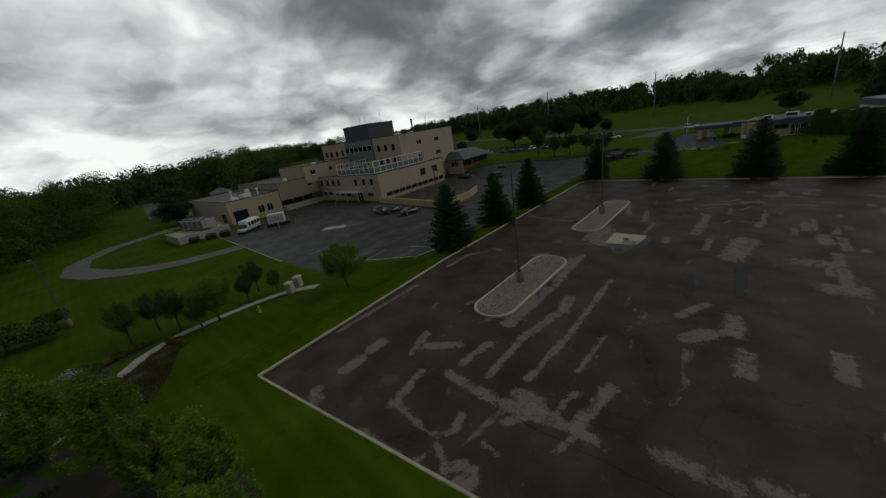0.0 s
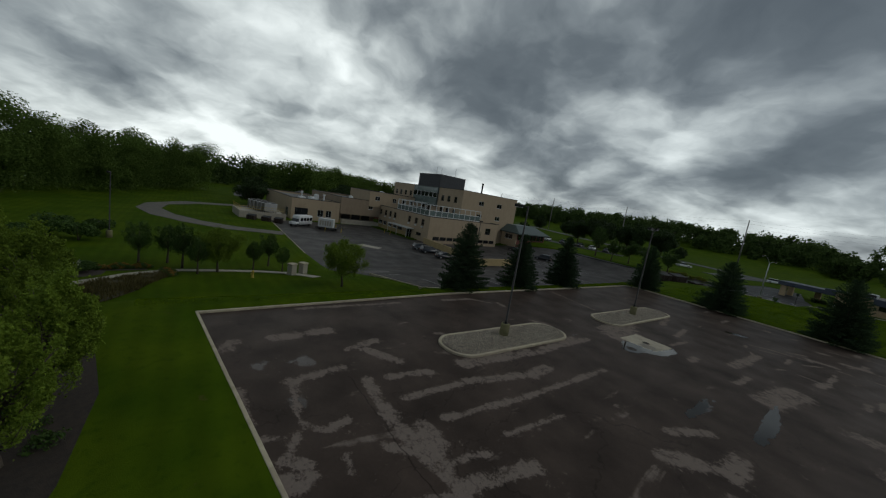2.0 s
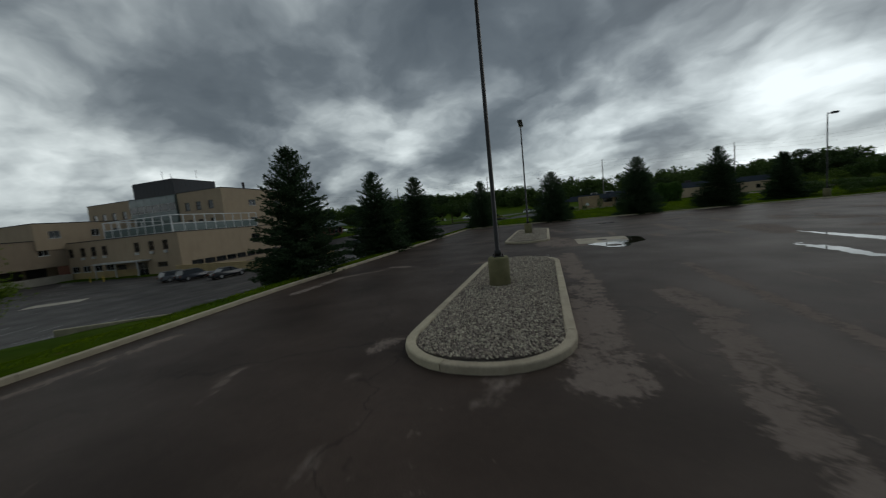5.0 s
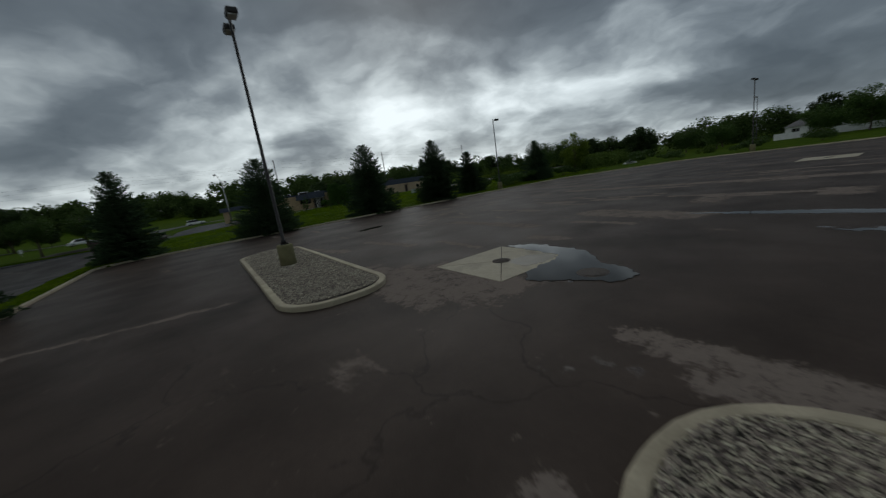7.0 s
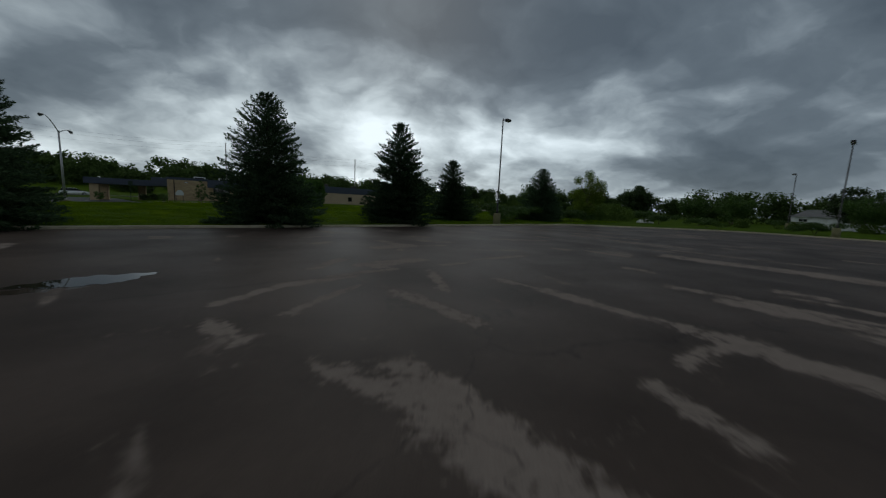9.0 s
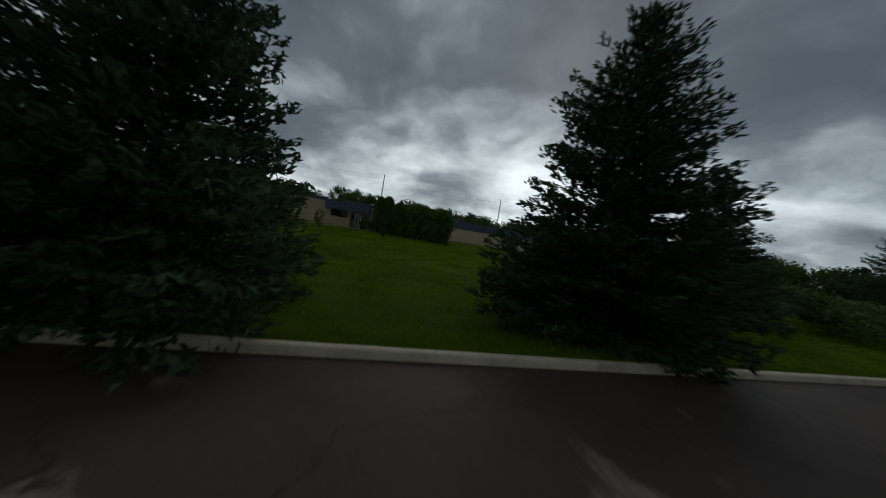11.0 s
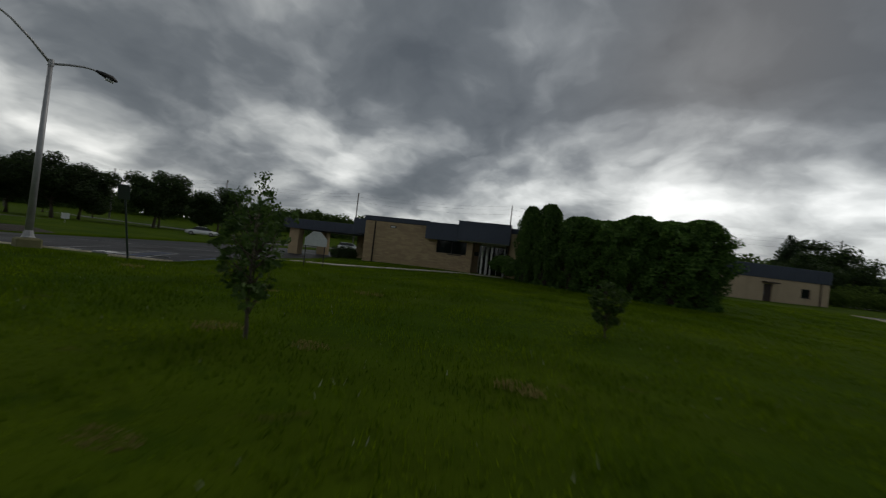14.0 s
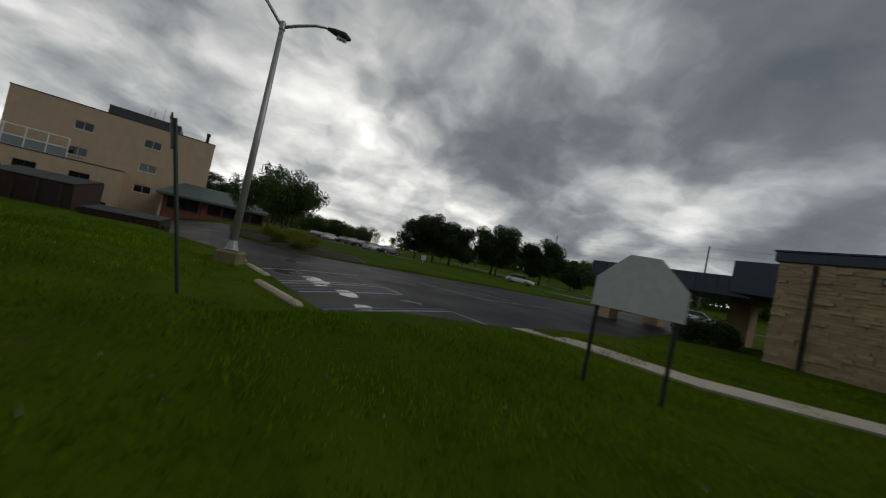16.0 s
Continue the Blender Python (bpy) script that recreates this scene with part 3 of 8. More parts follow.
def slope(y, x=0.0):
    """The height of the paved ground west and north of the lot: it falls to the west and rises to the north."""
    up = step(np.asarray(y, float), 80, 98)
    return -1.5 + 1.62 * up - 1.3 * step(-np.asarray(x, float), 8, 24) * (1 - up)


def lawn(x, y):
    """The height of the lawns."""
    x, y = np.asarray(x, float), np.asarray(y, float)
    west = step(-x, 0.6, 6.5)
    north = step(y, 62.5, 86)
    h = 0.13 + 0.32 * north * (0.25 + 0.75 * step(x, 6, 17))
    edge = step(19.2 - x, 0, 2.6) * step(y, 91.5, 95.0)
    low = slope(y, x) + 0.10
    h = h + (low - h) * west
    h = h + (0.02 - h) * step(y, 118, 140) * (1 - step(x, 10, 30))
    h = h + 0.18 * step(y, 99, 112) * step(x, 18, 28)
    h = h + 11.0 * step(y, 250, 420) * (1 - 0.5 * step(x, 60, 260)) * step(x, -420, -240)
    h = h + (slope(y) + 0.10 - h) * edge * step(x, -2, 4)
    south = step(-y, 1.2, 7)
    h = h - 0.45 * south * (1 - 0.6 * west)
    h = h + 0.04 * np.sin(x * 0.31 + 1) * np.cos(y * 0.23) * step(np.maximum(y - 62.5, np.maximum(-y, -x)), 1, 6)
    return h


def sheet():
    """One sheet from the lots to the horizon, sunk below the paved areas."""
    def axis(lo, hi, fine, reach):
        mid = np.arange(lo, hi + 0.01, fine)
        out = np.array([4, 9, 16, 26, 40, 60, 90, 140, 220, 360, 600, 1000, 1800, 3000.0])
        return np.concatenate([lo - out[::-1], mid, hi + out])
    xs, ys = axis(-100, 84, 1.0, 0), axis(-34, 132, 1.0, 0)
    X, Y = np.meshgrid(xs, ys, indexing="ij")
    Z = lawn(X, Y)
    for poly, depth in ((LOT, 0 * Y), (LOT2, slope(Y, X)), (LOT3, slope(Y))):
        Z = np.where(inside(X, Y, poly) | inside(X, Y + 0.02, poly), depth - 1.2, Z)
    # the sheet breaks along the kerbs
    paved_over = np.zeros(X.shape, bool)
    for poly in (LOT, LOT2, LOT3):
        paved_over |= inside(X, Y, poly) | inside(X, Y + 0.02, poly)
    best = np.where(paved_over, 0.0, 0.99)
    QX, QY = X.copy(), Y.copy()
    for poly in (LOT, LOT2, LOT3):
        for (ax, ay), (bx, by) in zip(poly, poly[1:] + poly[:1]):
            span = math.hypot(bx - ax, by - ay)
            t = np.clip(((X - ax) * (bx - ax) + (Y - ay) * (by - ay)) / span ** 2, 0, 1)
            d = np.hypot(X - ax - t * (bx - ax), Y - ay - t * (by - ay))
            near = d < best
            best = np.where(near, d, best)
            QX, QY = np.where(near, ax + t * (bx - ax), QX), np.where(near, ay + t * (by - ay), QY)
    X, Y = QX, QY
    nx, ny = X.shape
    verts = np.stack([X, Y, Z], -1).reshape(-1, 3)
    i, j = np.meshgrid(np.arange(nx - 1), np.arange(ny - 1), indexing="ij")
    a = (i * ny + j).ravel()
    faces = np.stack([a, a + ny, a + ny + 1, a + 1], -1)
    ob = raw("ground", verts.tolist(), faces.tolist(), "grass", smooth=True)
    return tagged(ob, "mown green lawn running out to open fields", "lawn", kind="structure")


sheet()


def paved(name, poly, height, mat, label, cuts=(), x_cuts=()):
    """An asphalt slab; height gives the level at each y and x."""
    bm = prism(bmesh.new(), poly, -0.5, 0.0)
    for y in cuts:
        bmesh.ops.bisect_plane(bm, geom=bm.verts[:] + bm.edges[:] + bm.faces[:], plane_co=(0, y, 0), plane_no=(0, 1, 0))
    for x in x_cuts:
        bmesh.ops.bisect_plane(bm, geom=bm.verts[:] + bm.edges[:] + bm.faces[:], plane_co=(x, 0, 0), plane_no=(1, 0, 0))
    for v in bm.verts:
        v.co.z += float(height(v.co.y, v.co.x))
    bmesh.ops.triangulate(bm, faces=bm.faces[:])
    return tagged(part(name, bm, mat), label, "parking lot", kind="structure")


# scars of old bays and flaked patches: x, from y, to y, half width
SCARS = [(12.8, 21.5, 28.2, 0.4), (24.5, 19.0, 21.7, 0.6), (25.2, 15.4, 18.0, 0.5), (28.4, 31.0, 32.5, 1.6), (29.6, 26.6, 28.4, 1.2), (32.9, 7.6, 9.6, 0.6), (30.6, 9.4, 10.6, 0.7), (29.4, 36.0, 39.0, 0.6), (36.6, 6.6, 20.0, 0.9), (36.2, 21.0, 46.0, 0.8)]
FLAKES = [(1.6, 7.0, 16.0, 0.2), (11.9, 31.7, 38.0, 0.9), (13.0, 30.8, 35.5, 1.3), (12.6, 31.6, 36.5, 0.8), (29.8, 28.0, 34.5, 0.4), (24.0, 8.7, 9.2, 1.4), (28.0, 9.3, 9.7, 2.2)]
SPALLS = [(30.4, 35.0, 38.4, 0.35), (34.7, 34.6, 38.3, 0.4)]
# flaked strips that follow joints and cracks: from x, y to x, y, half width
SEAMS = [(1.6, 20.8, 1.7, 24.0, 0.22), (1.7, 24.0, 3.2, 25.8, 0.15), (12.2, 26.5, 13.1, 21.0, 0.35), (14.9, 19.4, 15.2, 17.6, 0.45), (8.2, 15.2, 8.4, 15.8, 0.2),
         (8.0, 26.1, 8.6, 26.5, 0.15), (8.6, 26.5, 9.5, 27.0, 0.26), (1.0, 39.1, 7.8, 38.0, 0.16), (3.3, 26.6, 4.4, 26.5, 0.2),
         (24.5, 35.6, 23.7, 31.4, 1.0), (20.9, 43.2, 20.7, 39.6, 0.36), (20.8, 39.6, 20.6, 36.7, 0.5), (16.5, 38.9, 16.3, 35.6, 0.18), (14.8, 43.8, 15.4, 39.6, 0.25), (12.1, 46.3, 13.0, 42.4, 0.3), (18.5, 34.6, 18.6, 33.5, 0.36), (21.9, 35.1, 21.8, 32.5, 0.26),
         (25.6, 44.9, 25.4, 41.4, 0.22), (25.4, 41.4, 25.1, 40.0, 0.32), (23.8, 41.6, 25.4, 41.4, 0.1), (22.9, 41.6, 22.6, 40.8, 0.17), (20.4, 46.0, 22.2, 47.2, 0.1), (19.6, 47.1, 20.8, 47.9, 0.13), (20.8, 47.9, 22.4, 48.1, 0.15),
         (22.6, 46.4, 22.7, 44.0, 0.15), (20.2, 44.1, 20.5, 43.1, 0.1), (23.3, 49.3, 25.4, 49.4, 0.3), (19.4, 46.2, 19.7, 45.2, 0.12), (22.1, 48.3, 23.9, 48.4, 0.16), (23.6, 48.9, 25.2, 49.7, 0.24), (25.5, 48.3, 26.8, 48.3, 0.13), (27.2, 48.6, 29.6, 48.5, 0.2),
         (25.5, 46.1, 25.6, 44.9, 0.1), (24.6, 47.7, 23.6, 45.9, 0.12), (22.0, 49.4, 23.2, 50.5, 0.18), (25.7, 52.5, 27.2, 52.7, 0.5), (27.2, 52.5, 28.6, 52.2, 0.25), (25.9, 51.4, 26.2, 51.8, 0.12), (28.9, 50.6, 29.8, 50.0, 0.14), (29.8, 50.1, 30.7, 49.7, 0.22),
         (23.8, 54.4, 24.4, 54.8, 0.22), (24.0, 56.8, 25.6, 57.2, 0.14), (29.2, 53.3, 30.0, 53.0, 0.16), (33.6, 53.5, 36.0, 51.9, 0.25),
         (11.2, 2.5, 13.7, 2.6, 0.28), (17.1, 3.1, 17.1, 3.9, 0.42), (16.0, 3.5, 16.6, 4.1, 0.27), (14.6, 2.5, 14.8, 3.4, 0.12), (11.2, 4.7, 10.7, 7.3, 0.33), (11.7, 4.7, 14.2, 4.4, 0.1), (14.4, 4.4, 15.1, 5.1, 0.16), (15.1, 5.1, 14.8, 6.1, 0.17), (15.5, 3.8, 14.8, 4.2, 0.16),
         (16.6, 5.4, 17.5, 5.3, 0.14), (7.1, 2.3, 6.2, 2.8, 0.36), (6.2, 4.9, 6.1, 6.1, 0.5), (5.9, 7.2, 5.9, 8.0, 0.48), (12.2, 8.1, 14.7, 7.9, 0.28), (14.7, 7.9, 16.8, 7.9, 0.36), (16.6, 8.0, 18.7, 8.2, 0.44), (18.7, 8.2, 20.5, 8.2, 0.28), (16.5, 8.8, 17.8, 8.7, 0.47),
         (14.4, 9.2, 14.3, 13.0, 0.23), (14.3, 13.0, 15.0, 16.9, 0.33), (16.4, 10.1, 16.7, 14.9, 0.19), (16.7, 14.9, 16.6, 23.5, 0.2), (18.4, 12.0, 18.6, 15.7, 0.12), (18.6, 8.7, 18.9, 10.4, 0.18), (19.7, 8.4, 20.2, 11.6, 0.35), (12.4, 9.3, 12.7, 11.7, 0.28), (12.6, 14.3, 12.8, 20.1, 0.53),
         (16.8, 6.9, 17.5, 7.7, 0.21), (19.5, 6.8, 19.8, 7.9, 0.12), (21.8, 20.2, 23.0, 22.4, 0.3), (22.6, 17.8, 23.5, 18.8, 0.56), (8.8, 8.4, 8.1, 10.5, 0.26), (9.1, 9.4, 11.1, 10.6, 0.35)]


def lot_sheet(poly, cell):
    """The old lot's surface: a fine sheet over its slab, with how far it has flaked kept at each point."""
    xs, ys = np.arange(0, 75.6, cell), np.arange(-2.4, 62.6, cell)
    X, Y = np.meshgrid(xs, ys, indexing="ij")
    hit = inside(X, Y, poly)
    px, py = X.ravel().copy(), Y.ravel().copy()
    far = ~hit.ravel()
    best = np.full(far.sum(), 1e9)
    qx, qy = px[far].copy(), py[far].copy()
    nx_, ny_ = qx.copy(), qy.copy()
    for (ax, ay), (bx, by) in zip(poly, poly[1:] + poly[:1]):
        t = np.clip(((qx - ax) * (bx - ax) + (qy - ay) * (by - ay)) / ((bx - ax) ** 2 + (by - ay) ** 2), 0, 1)
        cx, cy = ax + t * (bx - ax), ay + t * (by - ay)
        d = np.hypot(qx - cx, qy - cy)
        near = d < best
        best = np.where(near, d, best)
        nx_, ny_ = np.where(near, cx, nx_), np.where(near, cy, ny_)
    px[far], py[far] = nx_, ny_
    m, n = X.shape
    i, j = np.meshgrid(np.arange(m - 1), np.arange(n - 1), indexing="ij")
    keep = (hit[:-1, :-1] | hit[1:, :-1] | hit[1:, 1:] | hit[:-1, 1:]).ravel()
    a = (i * n + j).ravel()[keep]
    faces = np.stack([a, a + n, a + n + 1, a + 1], -1)
    rng = random.Random(17)
    scars = SCARS + FLAKES + SPALLS
    for k in range(14):
        x = 39.2 + 2.7 * k
        for q in range(3):
            y = rng.uniform(4, 52)
            scars.append((x + rng.uniform(-0.3, 0.3), y, y + rng.uniform(2, 8), rng.uniform(0.15, 0.42)))
    for k in range(26):
        y = rng.uniform(44, 60)
        scars.append((rng.uniform(31, 60), y, y + rng.uniform(0.6, 2.4), rng.uniform(0.12, 0.4)))
    for k in range(210):
        y = rng.uniform(2, 60)
        x = rng.uniform(10, 72)
        if x > 27 or y > 53:
            scars.append((x, y, y + rng.uniform(0.6, 3.0), rng.uniform(0.14, 0.45)))
    worn = np.zeros(px.shape)
    for x, y0, y1, w in scars:
        k = min(0.4 * w, 0.3, 0.3 * (y1 - y0))
        d = np.hypot(np.maximum(np.abs(px - x) - w + k, 0), np.maximum(np.maximum(y0 + k - py, py - y1 + k), 0))
        worn = np.maximum(worn, np.clip(1.0 - d / (0.55 * min(w, 0.9) + 0.1), 0, 1))
    for x0, y0, x1, y1, w in SEAMS:
        t = np.clip(((px - x0) * (x1 - x0) + (py - y0) * (y1 - y0)) / ((x1 - x0) ** 2 + (y1 - y0) ** 2), 0, 1)
        d = np.maximum(np.hypot(px - x0 - t * (x1 - x0), py - y0 - t * (y1 - y0)) - 0.7 * w, 0)
        worn = np.maximum(worn, np.clip(1.0 - d / (0.6 * w + 0.1), 0, 1))
    verts = np.stack([px, py, np.zeros(px.shape)], -1)
    base = prism(bmesh.new(), poly, -0.5, -0.012)
    slab_v = [v.co[:] for v in base.verts]
    base.verts.index_update()
    slab_f = [[v.index + len(verts) for v in f.verts] for f in base.faces]
    base.free()
    ob = raw("parking_lot", verts.tolist() + slab_v, faces.tolist() + slab_f, "lot")
    at = ob.data.attributes.new("flaked", "FLOAT", "POINT")
    at.data.foreach_set("value", np.concatenate([worn, np.zeros(len(slab_v))]).astype(np.float32))
    return tagged(ob, "worn patchy damp asphalt parking lot with pale dry streaks", "parking lot", kind="structure")


lot_sheet(LOT, 0.2)
paved("hospital_lot", LOT2, slope, "lot_grey", "dark asphalt parking lot beside the tan building", [80 + k for k in range(14)], [-8 - 2 * k for k in range(9)])
paved("office_lot", LOT3, lambda y, x: slope(y), "lot_new", "dark wet asphalt parking lot with painted bays", [95 + k for k in range(4)])


def kerb_run(name, points, base, high=0.15, wide=0.18, piece=3.0, closed=False, label="", wobble=0.006):
    """A kerb laid of pieces along a line, each swept round the bends with a softly worn top edge."""
    holder = empty(name, (0, 0, 0), 0, label, "kerb", kind="structure")
    pts = [Vector((x, y, 0)) for x, y in points]
    if closed:
        pts.append(pts[0])
    runs, now, gone = [], [pts[0]], 0.0
    for a, b in zip(pts, pts[1:]):
        left = (b - a).length
        way = (b - a).normalized()
        at = a
        while left > 1e-6:
            take = min(left, piece - gone)
            at = at + way * take
            now.append(at); gone += take; left -= take
            if gone >= piece - 1e-6:
                runs.append(now); now, gone = [at], 0.0
    if len(now) > 1 and gone > 0.4:
        runs.append(now)
    h = wide / 2
    shape = [(-h, -0.3), (-h, high - 0.03), (-h + 0.012, high - 0.01), (-h + 0.035, high), (h - 0.04, high), (h - 0.012, high - 0.012), (h, high - 0.045), (h, -0.3)]
    for run in runs:
        bm = bmesh.new()
        d0, d1 = (run[1] - run[0]).normalized() * 0.005, (run[-1] - run[-2]).normalized() * 0.005
        run = [run[0] + d0, *run[1:-1], run[-1] - d1]
        rows = []
        for i, p in enumerate(run):
            way = (run[min(i + 1, len(run) - 1)] - run[max(i - 1, 0)]).normalized()
            side = Vector((-way.y, way.x, 0))
            rows.append([bm.verts.new(p + side * o + Vector((0, 0, z))) for o, z in shape])
        for a, b in zip(rows, rows[1:]):
            for k in range(len(shape)):
                q = (k + 1) % len(shape)
                bm.faces.new((a[k], a[q], b[q], b[k]))
        bm.faces.new(rows[0][::-1]); bm.faces.new(rows[-1])
        bmesh.ops.recalc_face_normals(bm, faces=bm.faces[:])
        ob = part("kerb_stone", bm, "kerb", holder)
        ob.location = (random.uniform(-wobble, wobble), random.uniform(-wobble, wobble), base + random.uniform(-wobble, wobble))
    return holder


def strip(name, points, wide, mat, label, lift=0.03, closed=False, thick=0.12, category="path", piece=0.0):
    """A path or road laid over the lawn along a line, cut into slabs where a piece length is given."""
    P = [Vector((x, y, 0)) for x, y in points]
    fine = []
    n = len(P)
    for i in range(n if closed else n - 1):
        a, b = P[i], P[(i + 1) % n]
        m = max(1, int((b - a).length / 1.2))
        fine += [a.lerp(b, k / m) for k in range(m)]
    if not closed:
        fine.append(P[-1])
    bm = bmesh.new()
    rows = []
    for i, p in enumerate(fine):
        q0 = fine[i - 1] if i or closed else p
        q1 = fine[(i + 1) % len(fine)] if i < len(fine) - 1 or closed else p
        way = (q1 - q0).normalized()
        side = Vector((-way.y, way.x, 0)) * wide / 2
        rows.append([bm.verts.new((c.x, c.y, float(lawn(c.x, c.y)) + lift - d)) for c, d in ((p + side, 0), (p - side, 0), (p - side, thick), (p + side, thick))])
    for i in range(len(rows) - (0 if closed else 1)):
        a, b = rows[i], rows[(i + 1) % len(rows)]
        for k in range(4):
            bm.faces.new((a[k], a[(k + 1) % 4], b[(k + 1) % 4], b[k]))
    if not closed:
        bm.faces.new(rows[0]); bm.faces.new(rows[-1][::-1])
    bmesh.ops.recalc_face_normals(bm, faces=bm.faces[:])
    return tagged(part(name, bm, mat), label, category, kind="structure")


def patch(name, outline, mat, label, lift=0.02, category="planting bed"):
    """A bed of earth that follows the lawn, with a soft uneven edge."""
    cx = sum(p[0] for p in outline) / len(outline)
    cy = sum(p[1] for p in outline) / len(outline)
    bm = bmesh.new()
    rings = []
    for f in (1.0, 0.8, 0.55, 0.28):
        rings.append([bm.verts.new((cx + (x - cx) * f, cy + (y - cy) * f, float(lawn(cx + (x - cx) * f, cy + (y - cy) * f)) + (lift if f < 1 else -0.03) + (0.05 if f < 1 else 0))) for x, y in outline])
    for a, b in zip(rings, rings[1:]):
        for k in range(len(a)):
            bm.faces.new((a[k], a[(k + 1) % len(a)], b[(k + 1) % len(a)], b[k]))
    bm.faces.new(rings[-1])
    bmesh.ops.recalc_face_normals(bm, faces=bm.faces[:])
    return tagged(part(name, bm, mat, smooth=True), label, category, kind="structure")

kerb_run("lot_kerb", [(1.4, 1.2), (20, 3.4), (74, 9.6)], LOT_Z, label="weathered concrete kerb along the lawn")
kerb_run("lot_kerb", [(1.4, 1.2), (0, 22), (0, 61), (0.5, 62), (1.5, 62.5), (56, 62.5), (60, 60.5), (73, 52), (75.5, 46), (75.5, 13), (74, 9.6)], LOT_Z, label="weathered concrete kerb round the parking lot")


# ---- gravel islands with lamp posts ----
def rounded(cx, cy, hw, hl, r, n=6):
    out = []
    for sx, sy, a0 in ((1, 1, 0), (-1, 1, 90), (-1, -1, 180), (1, -1, 270)):
        for k in range(n + 1):
            a = radians(a0 + 90 * k / n)
            out.append((cx + sx * (hw - r) + r * math.cos(a), cy + sy * (hl - r) + r * math.sin(a)))
    return out


def gravel(name, cx, cy, hw, hl, r, level, count, seed):
    """Loose river stones, heaped a little along the middle."""
    rng = np.random.default_rng(seed)
    x, y = cx + rng.uniform(-hw, hw, count), cy + rng.uniform(-hl, hl, count)
    keep = inside(x, y, rounded(cx, cy, hw, hl, r))
    x, y = x[keep], y[keep]
    n = len(x)
    crown = 0.10 * (1 - ((x - cx) / hw) ** 2)
    size = rng.uniform(0.016, 0.034, n) * np.where(rng.random(n) < 0.08, 1.5, 1)
    base = np.array([(1, 0, 0), (0, 1, 0), (-1, 0, 0), (0, -1, 0), (0.1, 0.1, 0.75), (0, 0, -0.6)])
    ang = rng.uniform(0, 6.28, n)
    c, s = np.cos(ang), np.sin(ang)
    el = rng.uniform(0.6, 1.0, (n, 3))
    v = base[None] * el[:, None] * size[:, None, None] * rng.uniform(0.8, 1.2, (n, 6, 1))
    vx = v[..., 0] * c[:, None] - v[..., 1] * s[:, None] + x[:, None]
    vy = v[..., 0] * s[:, None] + v[..., 1] * c[:, None] + y[:, None]
    vz = v[..., 2] + (level + crown + rng.uniform(-0.01, 0.02, n))[:, None]
    verts = np.stack([vx, vy, vz], -1).reshape(-1, 3)
    f = np.array([(0, 1, 4), (1, 2, 4), (2, 3, 4), (3, 0, 4), (1, 0, 5), (2, 1, 5), (3, 2, 5), (0, 3, 5)])
    faces = (f[None] + 6 * np.arange(n)[:, None, None]).reshape(-1, 3)
    ob = raw(name, verts.tolist(), faces.tolist(), "stone")
    return tagged(ob, "loose grey and brown river stones filling the kerbed island", "gravel", kind="stuff")


def island(cx, y0, y1, hw, r, seed):
    cy, hl = (y0 + y1) / 2, (y1 - y0) / 2
    kerb_run("island_kerb", rounded(cx, cy, hw, hl, r, 7), LOT_Z, 0.15, 0.22, 3.2, True, "pale concrete kerb round the gravel island")
    bm = prism(bmesh.new(), rounded(cx, cy, hw - 0.08, hl - 0.08, r - 0.05), -0.1, 0.09)
    tagged(part("gravel_bed", bm, "gravel_bed"), "dark earth bed under the island's stones", "gravel bed", kind="structure")
    gravel("gravel", cx, cy, hw - 0.1, hl - 0.1, r - 0.06, 0.10, 48000, seed)


island(10.55, 14.4, 26.55, 1.62, 1.5, 1)
island(10.3, 34.5, 48.5, 1.56, 1.3, 2)


def lot_lamp(x, y, height, twin, turn, z=0.1, label=""):
    """A square-headed lamp on a dark pole that stands on a round concrete base."""
    lamp = empty("parking_lamp", (x, y, z), turn, label, "lamp post", "parking lot lamps")
    bm = tube(bmesh.new(), [(0, 0, -0.4), (0, 0, 0.96), (0, 0, 1.02)], [0.35, 0.34, 0.30], 20)
    part("concrete_base", bm, "base", lamp, "mossy round concrete base", True)
    box_part("base_plate", (-0.16, 0.16, -0.16, 0.16, 1.02, 1.05), "pole_dark", lamp)
    for sx, sy in ((1, 1), (1, -1), (-1, 1), (-1, -1)):
        bm = tube(bmesh.new(), [(sx * 0.12, sy * 0.12, 1.05), (sx * 0.12, sy * 0.12, 1.11)], 0.018, 6)
        part("anchor_bolt", bm, "iron", lamp)
    bm = tube(bmesh.new(), [(0, 0, 1.05), (0, 0, 1.22), (0, 0, 1.24), (0, 0, height)], [0.11, 0.11, 0.075, 0.055], 12)
    part("pole", bm, "pole_dark", lamp, "", True)
    for side in ((1, -1) if twin else (1,)):
        bm = bmesh.new()
        tube(bm, [(0, 0, height - 0.12), (side * 0.45, 0, height - 0.06)], 0.035, 8)
        part("arm", bm, "pole_dark", lamp)
        bm = bmesh.new()
        x0, x1 = sorted((side * 0.38, side * 1.0))
        box(bm, x0, x1, -0.2, 0.2, height - 0.16, height + 0.06, bevel=0.04)
        head = part("lamp_head", bm, "pole_dark", lamp)
        box_part("lens", (x0 + 0.06, x1 - 0.06, -0.15, 0.15, height - 0.185, height - 0.161), "lamp_glass", head)
    return lamp


